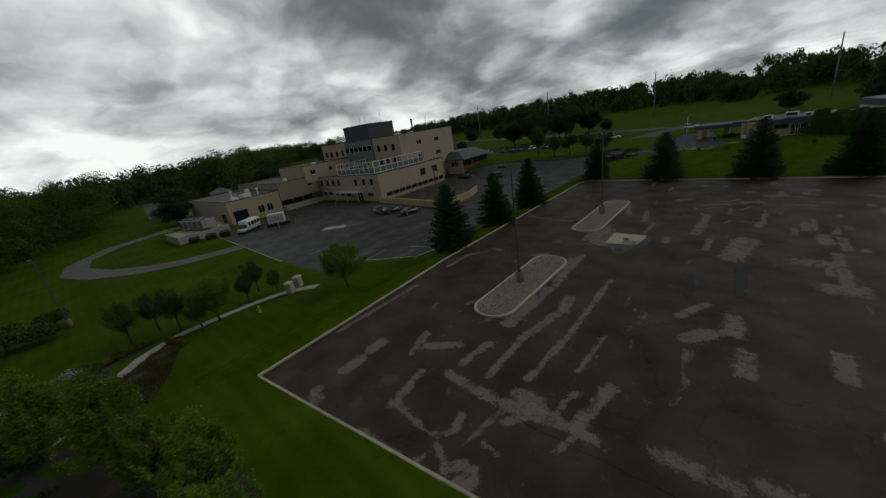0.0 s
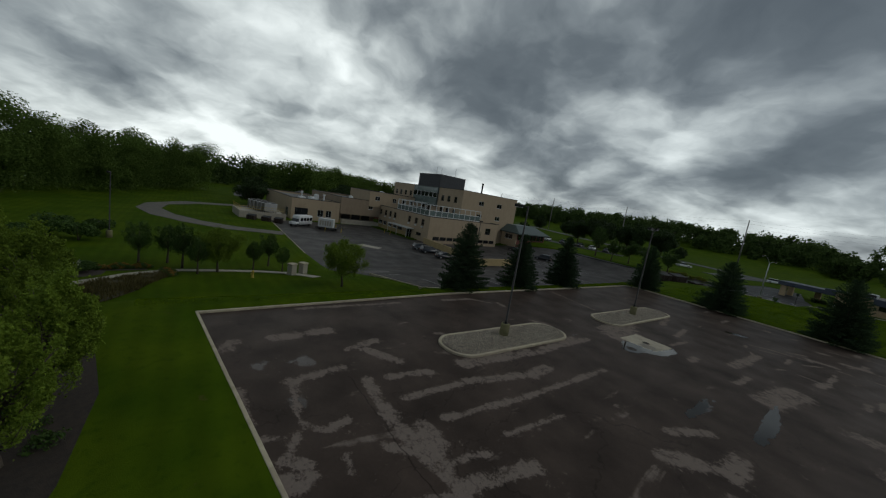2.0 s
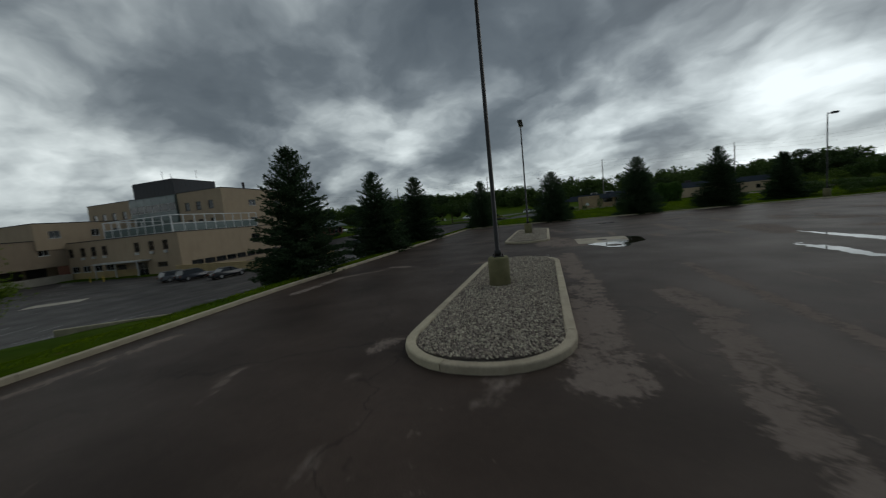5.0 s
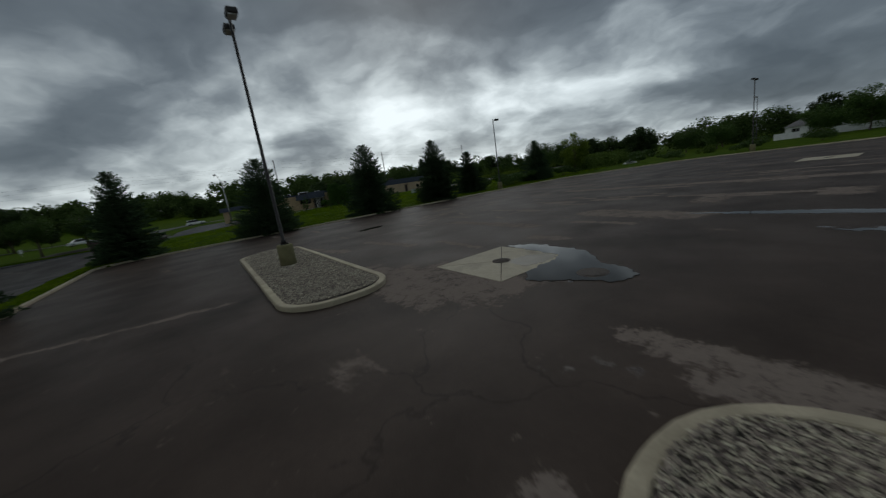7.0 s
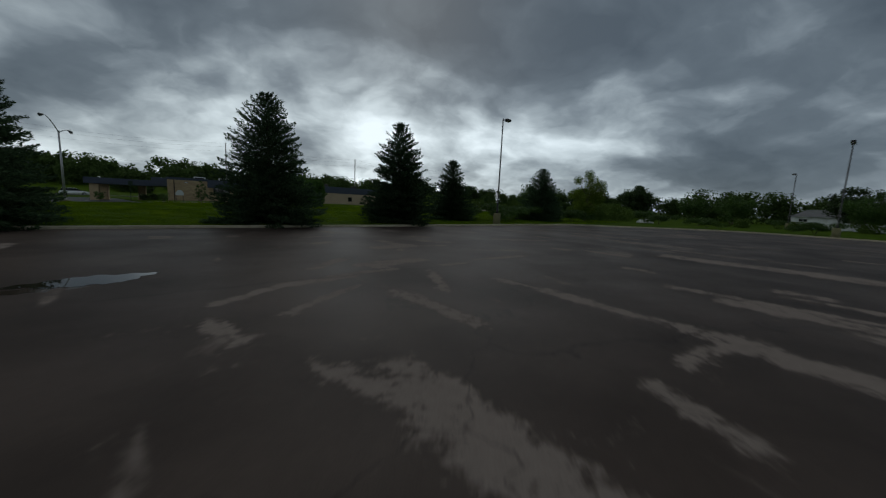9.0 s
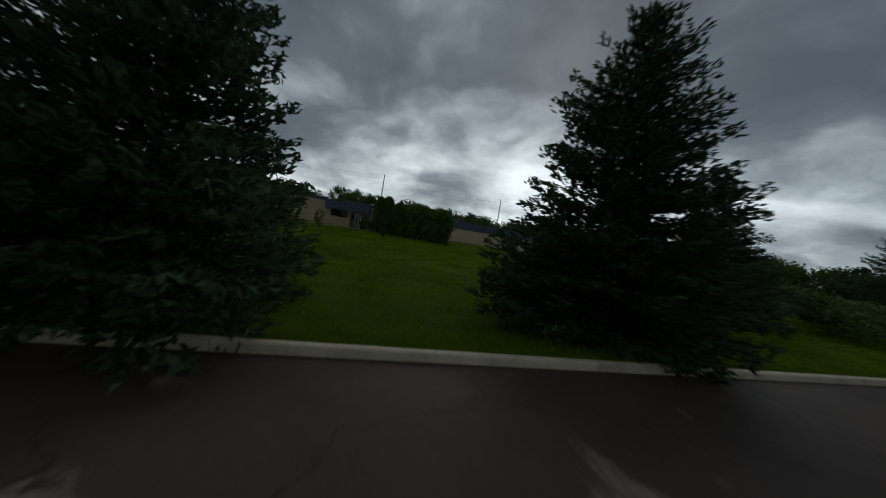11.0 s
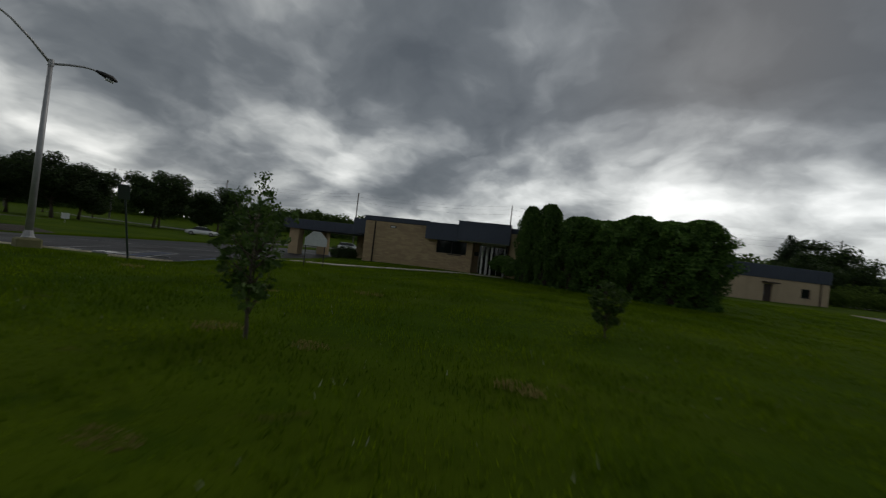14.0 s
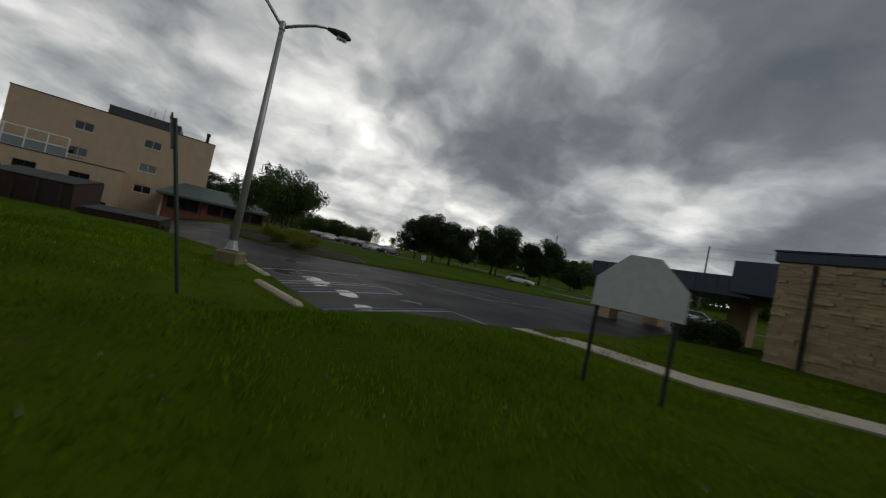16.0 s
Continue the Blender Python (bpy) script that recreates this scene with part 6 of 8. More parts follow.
for x, y in ((-66.5, 19.6), (-65.2, 22.4), (-64.2, 24.8)):
    skip_bin(*on_site(x, y), YARD, 62)
# raised plant yard
yard = empty("plant_yard", (0, 0, 0), 0, "concrete retaining wall round the raised plant yard", "retaining wall")
yard.matrix_world = SITE
for d in ((-79.0, -68.5, 17.4, 17.8), (-69.0, -68.6, 17.81, 27.5), (-79.0, -74.1, 27.2, 27.6)):
    box_part("wall_piece", (*d, -1.7, 0.0), "concrete", yard)
box_part("yard_deck", (-79.0, -69.0, 17.81, 27.19, -1.7, -0.2), "concrete", yard)
for k in range(5):
    ch = empty("chiller", (*on_site(-77.2 + k * 1.75, 22.0 + k * 0.5), -1.19), 10, "grey louvred air chiller with fans on top", "chiller", "chillers")
    bm = bmesh.new(); box(bm, -0.8, 0.8, -1.6, 1.6, 0.5, 2.6, bevel=0.05)
    part("cabinet", bm, "pole_grey", ch)
    for sx in (-0.7, 0.7):
        for sy in (-1.4, 1.4):
            box_part("leg", (sx - 0.06, sx + 0.06, sy - 0.06, sy + 0.06, 0.0, 0.5), "iron", ch)
    for sy in (-0.8, 0.8):
        part("fan_ring", tube(bmesh.new(), [(0, sy, 2.6), (0, sy, 2.78)], 0.62, 14), "coping", ch)
    for q in range(6):
        box_part("louvre", (-0.7, 0.7, -1.63, -1.6, 0.7 + q * 0.3, 0.85 + q * 0.3), "coping", ch)
rail = empty("yellow_railing", (0, 0, 0), 0, "yellow pipe railing along the plant yard", "railing")
rail.matrix_world = SITE
for z in (0.55, 1.05):
    part("rail", tube(bmesh.new(), [(-79.5, 17.6, z), (-68.8, 17.6, z), (-68.8, 27.4, z)], 0.035, 6), "yellow", rail)
for k in range(7):
    part("post", tube(bmesh.new(), [(-79.3 + k * 1.75, 17.6, -0.05), (-79.3 + k * 1.75, 17.6, 1.05)], 0.035, 6), "yellow", rail)
# lamp in the hospital lot
pl = empty("lot_light_pole", (-24.6, 48.2, YARD), 0, "brown lamp pole behind the low ochre wall", "lamp post")
part("pole", tube(bmesh.new(), [(0, 0, -0.3), (0, 0, 9.4)], [0.13, 0.09], 10), "wood_pole", pl)
box_part("lamp_head", (-0.5, 0.5, -0.18, 0.18, 9.2, 9.4), "pole_dark", pl)
# bay lines
def line(x0, y0, x1, y1, wide, mat, z, label, lift=0.006):
    dx, dy = x1 - x0, y1 - y0
    L = math.hypot(dx, dy)
    bm = bmesh.new()
    n = max(1, int(L / 1.0))
    rows = []
    for k in range(n + 1):
        px, py = x0 + dx * k / n, y0 + dy * k / n
        ox, oy = -dy / L * wide / 2, dx / L * wide / 2
        rows.append([bm.verts.new((px + ox, py + oy, float(z(py, px)) + lift)), bm.verts.new((px - ox, py - oy, float(z(py, px)) + lift))])
    for a, b in zip(rows, rows[1:]):
        bm.faces.new((a[0], a[1], b[1], b[0]))
    bmesh.ops.recalc_face_normals(bm, faces=bm.faces[:])
    for f in bm.faces:
        if f.normal.z < 0:
            f.normal_flip()
    return tagged(part("bay_line", bm, mat), label, "road marking", "bay lines", kind="structure")


for k in range(14):
    line(-6.3, 27.6 + k * 2.7, -11.6, 27.0 + k * 2.7, 0.11, "white_paint", slope, "worn white bay line on dark asphalt")
for k in range(6):
    line(-14.5 - k * 2.9, 21.3 - k * 0.2, -15.3 - k * 2.9, 25.6 - k * 0.2, 0.11, "white_paint", slope, "worn white bay line on dark asphalt")
for k in range(9):
    line(-26.5, 62.5 + k * 2.7, -31.5, 62.3 + k * 2.7, 0.11, "white_paint", slope, "worn white bay line on dark asphalt")
for k in range(9):
    line(-15.0, 60.5 + k * 2.7, -20.5, 60.3 + k * 2.7, 0.11, "white_paint", slope, "worn white bay line on dark asphalt")
slab = empty("concrete_patch", (*on_site(-39.5, 36.0), YARD), 42, "pale concrete patch in the asphalt", "pavement", kind="structure")
box_part("slab", (-2.4, 0.0, -1.2, 1.2, -0.1, 0.012), "concrete", slab)
box_part("slab", (0.02, 2.4, -1.2, 1.2, -0.1, 0.014), "concrete", slab)
kerb_run("hospital_kerb", [(-74, 18), (-56, 17.4), (-31, 16.4)], YARD, label="concrete kerb along the hospital lot")
kerb_run("hospital_kerb", [(-13.5, 20), (-7, 24), (-5.5, 30), (-5.0, 68), (-3.5, 80)], -1.5, label="concrete kerb along the spruces")

# ---- the brick office ----
OX, OY, OT, OG = 20.2, 108.9, -8.0, 0.42
office = empty("brick_office", (OX, OY, OG), OT, "low buff brick office with a slate blue metal fascia", "building")


def brick_wall(at, turn, width, z0, z1, holes, parent, course=0.105, brick=0.42):
    """Rough split-face brick: a mortar wall with holes, and each brick in front of it, proud and uneven."""
    wall = facade("brick_wall", at, turn, width, z0, z1, holes, "mortar", parent, 0.3)
    rng = random.Random(int(width * 10) + int(z1 * 10))
    shapes = []
    for k in range(6):
        bm = bmesh.new()
        d = 0.018 + 0.012 * k
        vs = box(bm, 0, 1, -d, 0.01, 0, 1)
        for v in bm.verts:
            if v.co.y < -0.01:
                v.co.y += rng.uniform(-0.008, 0.008)
                v.co.x += 0.01 if v.co.x < 0.5 else -0.01
        me = bpy.data.meshes.new("brick")
        bm.normal_update(); bm.to_mesh(me); bm.free()
        me.materials.append(MAT["brick_tan"])
        shapes.append(me)
    rows = int((z1 - z0) / course)
    rest_v, rest_f = [], []
    for r in range(rows):
        z = z0 + r * course
        x = -rng.uniform(0, brick)
        while x < width - 0.02:
            L = brick * rng.choice((0.55, 0.8, 1.0, 1.25))
            a, b = max(0.0, x) + 0.004, min(width, x + L) - 0.004
            x += L
            spans = [(a, b)]
            for h in holes:
                if h[2] < z + course * 0.5 < h[3]:
                    nxt = []
                    for p, q in spans:
                        if q <= h[0] or p >= h[1]:
                            nxt.append((p, q))
                        else:
                            if p < h[0] - 0.03:
                                nxt.append((p, h[0]))
                            if q > h[1] + 0.03:
                                nxt.append((h[1], q))
                    spans = nxt
            for p, q in spans:
                if q - p < 0.03:
                    continue
                m = Matrix.Translation((p, 0, z + 0.004)) @ Matrix.Diagonal((q - p, 1, course - 0.008, 1))
                if p < 3.3:
                    o = new("brick", rng.choice(shapes))
                    o.parent = wall
                    o.matrix_basis = m
                else:
                    me = rng.choice(shapes)
                    base = len(rest_v)
                    rest_v += [tuple(m @ v.co) for v in me.vertices]
                    rest_f += [[base + i for i in f.vertices] for f in me.polygons]
    more = raw("bricks", rest_v, rest_f, "brick_rest", wall)
    tagged(more, kind="stuff")
    return wall


brick_wall((0, 0, 0), 0, 8.65, -0.3, 3.3, [(5.9, 8.2, 1.36, 2.36)], office)
window((0, 0, 0), 0, 5.9, 8.2, 1.36, 2.36, office, "frame_dark", 1, 0, True, "glass", 0.16, 0.9)
facade("wall", (0, 14.0, 0), 270, 13.7, -0.3, 3.3, [], "brick_tan", office)
box_part("wall", (0.0, 14.0, 13.7, 14.0, -0.3, 3.3), "brick_tan", office)
box_part("wall", (14.0, 14.3, 0.0, 14.0, -0.3, 3.3), "brick_tan", office)
box_part("flat_roof", (0.3, 14.0, 0.3, 13.7, 3.1, 3.3), "roof", office)
# porch: recessed front door between white posts
facade("porch_wall", (8.65, 1.2, 0), 0, 5.35, -0.3, 3.3, [(0.35, 2.5, 0.05, 2.3), (3.1, 4.1, 0.9, 2.3)], "brick_tan", office)
box_part("porch_side", (8.35, 8.65, 0.301, 1.2, -0.3, 3.3), "brick_tan", office)
window((8.65, 1.2, 0), 0, 0.35, 2.5, 0.05, 2.3, office, "frame_white", 2, 0, False)
window((8.65, 1.2, 0), 0, 3.1, 4.1, 0.9, 2.3, office, "frame_white", 0, 0, True)
for x in (9.38, 9.72, 10.06, 11.0):
    box_part("white_post", (x - 0.06, x + 0.06, 0.1, 0.24, 0.042, 2.3), "frame_white", office)
box_part("post_rail", (9.3, 11.08, 0.1, 0.24, 2.301, 2.394), "frame_white", office)
box_part("post_rail", (9.3, 11.08, 0.12, 0.22, 2.396, 2.55), "frame_white", office)
box_part("doorstep", (8.66, 11.3, -0.9, 1.199, -0.3, 0.04), "concrete", office)
box_part("pilaster", (11.35, 14.0, -0.15, 0.299, -0.3, 3.3), "brick_tan", office)
box_part("notice_plate", (8.68, 9.0, 1.16, 1.198, 1.45, 1.75), "coping", office)


def fascia(x0, x1, out, low, high, back=0.6):
    bm = bmesh.new()
    box(bm, x0, x1, -out, back, low, high, bevel=0.02)
    f = part("fascia", bm, "fascia", office, "slate blue ribbed metal fascia")
    n = int((x1 - x0) / 0.4)
    for k in range(1, n):
        c = x0 + (x1 - x0) * k / n
        box_part("rib", (c - 0.012, c + 0.012, -out - 0.02, -out, low + 0.02, high - 0.08), "fascia", f)
    box_part("cap", (x0 - 0.03, x1 + 0.03, -out - 0.04, back, high + 0.001, high + 0.05), "fascia", f)


fascia(-0.12, 5.14, 0.1, 3.301, 3.62)
fascia(5.15, 7.65, 0.75, 2.32, 3.5)
fascia(7.66, 11.3, 1.35, 2.42, 3.74)
fascia(11.31, 14.6, 0.2, 3.301, 3.62)
box_part("soffit", (7.67, 11.29, -1.3, 0.0, 2.395, 2.418), "frame_white", office)
part("downpipe", tube(bmesh.new(), [(0.85, -0.09, -0.2), (0.85, -0.09, 3.25)], 0.055, 8), "iron", office, "rusty brown downpipe")
wl = box_part("wall_lamp", (2.15, 2.6, -0.22, -0.06, 2.85, 3.05), "pole_dark", office, bevel=0.02)
box_part("lamp_lens", (2.2, 2.55, -0.235, -0.221, 2.88, 3.0), "lamp_glass", wl)
# drive-under canopy on the far side
can = empty("entrance_canopy", (OX, OY, OG), OT, "slate blue canopy over the office's drive on brick piers", "canopy")
bm = bmesh.new()
box(bm, -10.2, -0.15, 3.6, 10.0, 2.15, 3.05, bevel=0.02)
part("canopy_roof", bm, "fascia", can)
bm = bmesh.new(); box(bm, -2.2, -0.15, 2.2, 3.59, 2.25, 3.55, bevel=0.02)
part("canopy_return", bm, "fascia", can)
for x, y in ((-9.2, 4.4), (-9.2, 9.2), (-4.5, 9.2)):
    bm = bmesh.new(); box(bm, x - 0.5, x + 0.5, y - 0.4, y + 0.4, -0.45, 2.15)
    part("brick_pier", bm, "brick_tan", can, "buff brick pier")
for k in range(22):
    box_part("rib", (-10.1 + k * 0.45, -10.07 + k * 0.45, 3.58, 3.6, 2.2, 3.0), "fascia", can)

for x, y, a, b, h in ((3.0, 5.0, 1.6, 1.2, 0.8), (6.5, 7.5, 2.2, 1.4, 0.9), (10.0, 4.5, 1.2, 1.2, 0.7)):
    ru = part("rooftop_unit", (lambda m: (box(m, x, x + a, y, y + b, 3.301, 3.3 + h, bevel=0.05), m)[1])(bmesh.new()), "white", office, "pale rooftop air unit")
    box_part("unit_grille", (x + 0.15, x + a - 0.15, y - 0.02, y - 0.001, 3.45, 3.2 + h), "pole_dark", ru)

# the long tan building behind it
TX, TY, TT = 44.0, 121.4, 9.5
tan = empty("tan_building", (TX, TY, 0.5), TT, "long low tan painted building with a blue metal band", "building")
facade("wall", (0, 0, 0), 0, 27.0, -0.5, 2.75, [(18.6, 19.7, -0.02, 2.1), (23.4, 24.6, 0.95, 1.95), (12.3, 13.4, 0.95, 1.95)], "tan_panel", tan)
window((0, 0, 0), 0, 23.4, 24.6, 0.95, 1.95, tan, "frame_dark", 0)
window((0, 0, 0), 0, 12.3, 13.4, 0.95, 1.95, tan, "frame_dark", 0)
bm = bmesh.new(); box(bm, 18.63, 19.67, 0.1, 0.15, 0.0, 2.08)
door = part("door", bm, "dumpster", tan, "brown steel door")
box_part("door_handle", (18.72, 18.78, 0.05, 0.1, 0.95, 1.15), "pole_grey", door)
box_part("door_hood", (18.3, 20.0, -0.6, -0.002, 2.2, 2.34), "dumpster", tan)
facade("wall", (27.0, 0.3, 0), 90, 14.0, -0.5, 2.75, [], "tan_panel", tan)
box_part("back_wall", (0, 27.0, 14.31, 14.6, -0.5, 2.75), "tan_panel", tan)
box_part("end_wall", (0, 0.3, 0.301, 14.3, -0.5, 2.75), "tan_panel", tan)
box_part("roof", (0.3, 26.7, 0.3, 14.3, 3.4, 3.6), "roof", tan)
bm = bmesh.new(); box(bm, -0.1, 27.1, -0.12, 14.7, 2.751, 4.25, bevel=0.02)
part("metal_band", bm, "fascia", tan, "slate blue metal band")
for k in range(44):
    box_part("rib", (0.3 + k * 0.61, 0.33 + k * 0.61, -0.145, -0.12, 2.8, 4.15), "fascia", tan)
part("downpipe", tube(bmesh.new(), [(25.8, -0.1, -0.3), (25.8, -0.1, 2.75)], 0.06, 8), "iron", tan)
for x in (8.0, 16.5):
    bm = bmesh.new(); box(bm, x, x + 1.2, 4, 5.2, 4.25, 4.95, bevel=0.05)
    part("rooftop_unit", bm, "coping", tan)

# ---- the lawn round the office ----
def twin_street_lamp(x, y, z):
    th = empty("street_lamp", (x, y, z), 67, "grey two-armed street lamp on a concrete base at the lawn's edge", "street lamp")
    bm = bmesh.new(); box(bm, -0.34, 0.34, -0.34, 0.34, -0.3, 0.45, bevel=0.06)
    part("concrete_base", bm, "base", th)
    part("base_flange", tube(bmesh.new(), [(0, 0, 0.48), (0, 0, 0.52), (0, 0, 0.75)], [0.2, 0.17, 0.12], 12), "pole_grey", th)
    part("pole", tube(bmesh.new(), [(0, 0, 0.5), (0, 0, 7.45)], [0.115, 0.07], 14), "pole_grey", th, "", True)
    part("pole_cap", tube(bmesh.new(), [(0, 0, 7.3), (0, 0, 7.55)], [0.095, 0.08], 12), "pole_grey", th)
    for pts, tip in (([(0, 0, 7.38), (0.45, 0, 7.58), (0.9, 0, 7.74), (1.2, 0, 7.78), (1.4, 0, 7.75)], 1), ([(0, 0, 7.38), (-0.55, 0, 8.0), (-1.1, 0, 8.5), (-1.55, 0, 8.75), (-1.85, 0, 8.74)], -1)):
        arm = part("arm", tube(bmesh.new(), pts, [0.05, 0.045, 0.04, 0.035, 0.035], 8), "pole_grey", th, "", True)
        e = pts[-1]
        bm = tube(bmesh.new(), [(e[0] - tip * 0.12, 0, e[2] + 0.03), (e[0] + tip * 0.1, 0, e[2]), (e[0] + tip * 0.4, 0, e[2] - 0.06), (e[0] + tip * 0.6, 0, e[2] - 0.1)], [0.05, 0.1, 0.14, 0.04], 10)
        head = part("lamp_head", bm, "pole_dark", th, "dark cobra lamp head", True)
        part("lens", tube(bmesh.new(), [(e[0] + tip * 0.2, 0, e[2] - 0.13), (e[0] + tip * 0.48, 0, e[2] - 0.18)], [0.09, 0.07], 8), "lamp_glass", head)


twin_street_lamp(11.35, 94.5, 0.05)

sg = empty("sign_board", (20.82, 98.05, 0.11), 28.5, "blank white board with cut corners on two dark posts", "sign")
W = 0.94
bm = bmesh.new()
out = [(-0.03, 1.30), (W + 0.03, 1.30), (W + 0.03, 1.66), (W * 0.68, 2.0), (W * 0.32, 2.0), (-0.03, 1.66)]
f0 = [bm.verts.new((x, -0.045, z)) for x, z in out]
f1 = [bm.verts.new((x, -0.015, z)) for x, z in out]
bm.faces.new(f0); bm.faces.new(f1[::-1])
for i in range(6):
    bm.faces.new((f0[i], f0[(i + 1) % 6], f1[(i + 1) % 6], f1[i]))
bmesh.ops.recalc_face_normals(bm, faces=bm.faces[:])
part("board", bm, "sign_white", sg)
for x in (0.02, W - 0.06):
    part("post", tube(bmesh.new(), [(x + 0.02, 0.01, 0.2), (x + 0.02, 0.01, 1.66)], 0.025, 8), "pole_dark", sg)

sp = empty("sign_post", (16.6, 93.62, 0.3), 8, "narrow traffic sign on a leaning thin green post", "sign")
sp.matrix_world = pose(16.6, 93.62, 0.3, 11, 0, 8)
part("post", tube(bmesh.new(), [(0, 0, -0.2), (0, 0, 2.55)], 0.03, 8), "green_sign", sp)
bm = bmesh.new(); box(bm, -0.2, 0.2, -0.05, -0.03, 2.1, 2.6, bevel=0.008)
part("sign_plate", bm, "green_sign", sp)

for x0, y0, x1, y1 in ((16.6, 95.5, 14.3, 95.0), (13.1, 95.35, 11.2, 95.0), (10.4, 95.0, 9.0, 94.75)):
    L = math.hypot(x1 - x0, y1 - y0)
    ws = empty("wheel_stop", (x0, y0, float(slope(y0))), math.degrees(math.atan2(y1 - y0, x1 - x0)), "weathered concrete wheel stop on the asphalt", "wheel stop", "wheel stops")
    bm = bmesh.new(); box(bm, 0, L, -0.1, 0.1, -0.02, 0.17, bevel=0.05)
    part("stop_block", bm, "kerb", ws)
    for c in (0.3, L - 0.3):
        part("pin", tube(bmesh.new(), [(c, 0, 0.1), (c, 0, 0.185)], 0.02, 6), "iron", ws)

for a in ((16.65, 96.0, 15.4, 99.95), (15.4, 99.95, 17.6, 100.3), (13.5, 95.6, 12.15, 99.3), (13.2, 95.5, 11.8, 99.3), (12.15, 99.3, 13.3, 99.42), (13.3, 99.42, 14.6, 95.9), (10.9, 95.4, 9.6, 99.2), (5.2, 100.85, 8.4, 103.1), (8.4, 103.1, 11.6, 104.5), (11.6, 104.5, 11.4, 109.9), (8.4, 106.5, 11.3, 107.2), (14.3, 99.0, 14.9, 99.25), (14.5, 98.7, 14.65, 99.4)):
    line(*a, 0.10, "white_paint", lambda y, x: slope(y), "white bay line on dark wet asphalt")
for a in ((14.3, 95.8, 13.0, 99.3), (13.9, 95.7, 12.6, 99.3), (16.4, 96.0, 15.15, 99.9)):
    line(*a, 0.1, "blue_paint", lambda y, x: slope(y), "worn blue bay marking on dark asphalt")

strip("office_path", [(17.9, 100.2), (19.3, 100.3), (21.2, 100.75), (24.5, 103.4), (28.4, 106.2), (31.0, 106.6)], 0.78, "concrete", "narrow pale concrete path to the office door", 0.04)

skip_bin(-1.2, 87.0, -0.37, 72, 3.5, 2.0, 2.05, "roadside dumpsters")
skip_bin(1.3, 90.6, -0.37, 80, 2.9, 1.7, 1.0, "roadside dumpsters")
skip_bin(-2.6, 83.2, -0.37, 72, 3.0, 2.0, 2.0, "roadside dumpsters")
pad = empty("dumpster_pad", (-0.6, 87.4, -0.42), 72, "pale concrete pad under the dumpsters", "pavement", kind="structure")
box_part("slab", (-6.2, 5.4, -2.2, 1.8, -1.4, 0.05), "concrete", pad)

tb = empty("transformer_box", (50.7, 99.3, 0.42), 8, "pale green steel transformer box on the lawn", "utility box")
bm = bmesh.new(); box(bm, -0.44, 0.44, -0.38, 0.38, 0.1, 0.98, bevel=0.04)
part("cabinet", bm, "utility", tb)
box_part("pad", (-0.52, 0.52, -0.46, 0.46, -0.2, 0.1), "concrete", tb)
box_part("cabinet_lid", (-0.46, 0.46, -0.42, 0.4, 0.981, 1.03), "utility", tb)
box_part("hasp", (-0.04, 0.04, -0.42, -0.38, 0.5, 0.63), "iron", tb)


# ---- shrubs ----
def bush_mesh(seed, r, h, leaves, leaf, columns=1):
    rng = np.random.default_rng(seed)
    n = 7
    cs = np.stack([rng.normal(0, r * 0.42, n), rng.normal(0, r * 0.42, n), h * rng.uniform(0.25, 0.72, n)], -1)
    rs = r * rng.uniform(0.42, 0.68, n)
    p = rng.integers(0, n, leaves)
    v = rng.normal(0, 1, (leaves, 3)); v /= np.linalg.norm(v, axis=1, keepdims=True)
    c = cs[p] + v * (rs[p] * rng.random(leaves) ** 0.3)[:, None] * (1, 1, h / (2 * r) * 0.9)
    c[:, 2] = np.clip(c[:, 2], 0.02, h * 1.05)
    return cards(c, v + (0, 0, 0.4), leaf * rng.uniform(0.6, 1.3, leaves), rng, face=v + (0, 0, 0.3))


def bush_kind(name, seed, r, h, leaves, leaf, mat, label, group, category="bush"):
    v, f = bush_mesh(seed, r, h, leaves, leaf)
    th = empty(name, (0, 0, 0), 0, label, category, group)
    bm = bmesh.new()
    rng = np.random.default_rng(seed + 5)
    for k in range(5):
        a = rng.uniform(0, 6.28)
        tube(bm, [(0, 0, -0.1), (math.cos(a) * r * 0.3, math.sin(a) * r * 0.3, h * 0.4), (math.cos(a) * r * 0.6, math.sin(a) * r * 0.6, h * 0.75)], [0.03, 0.02, 0.008], 5)
    part("stem_clump", bm, "bark", th)
    raw("foliage", v.tolist(), f.tolist(), mat, th)
    return th


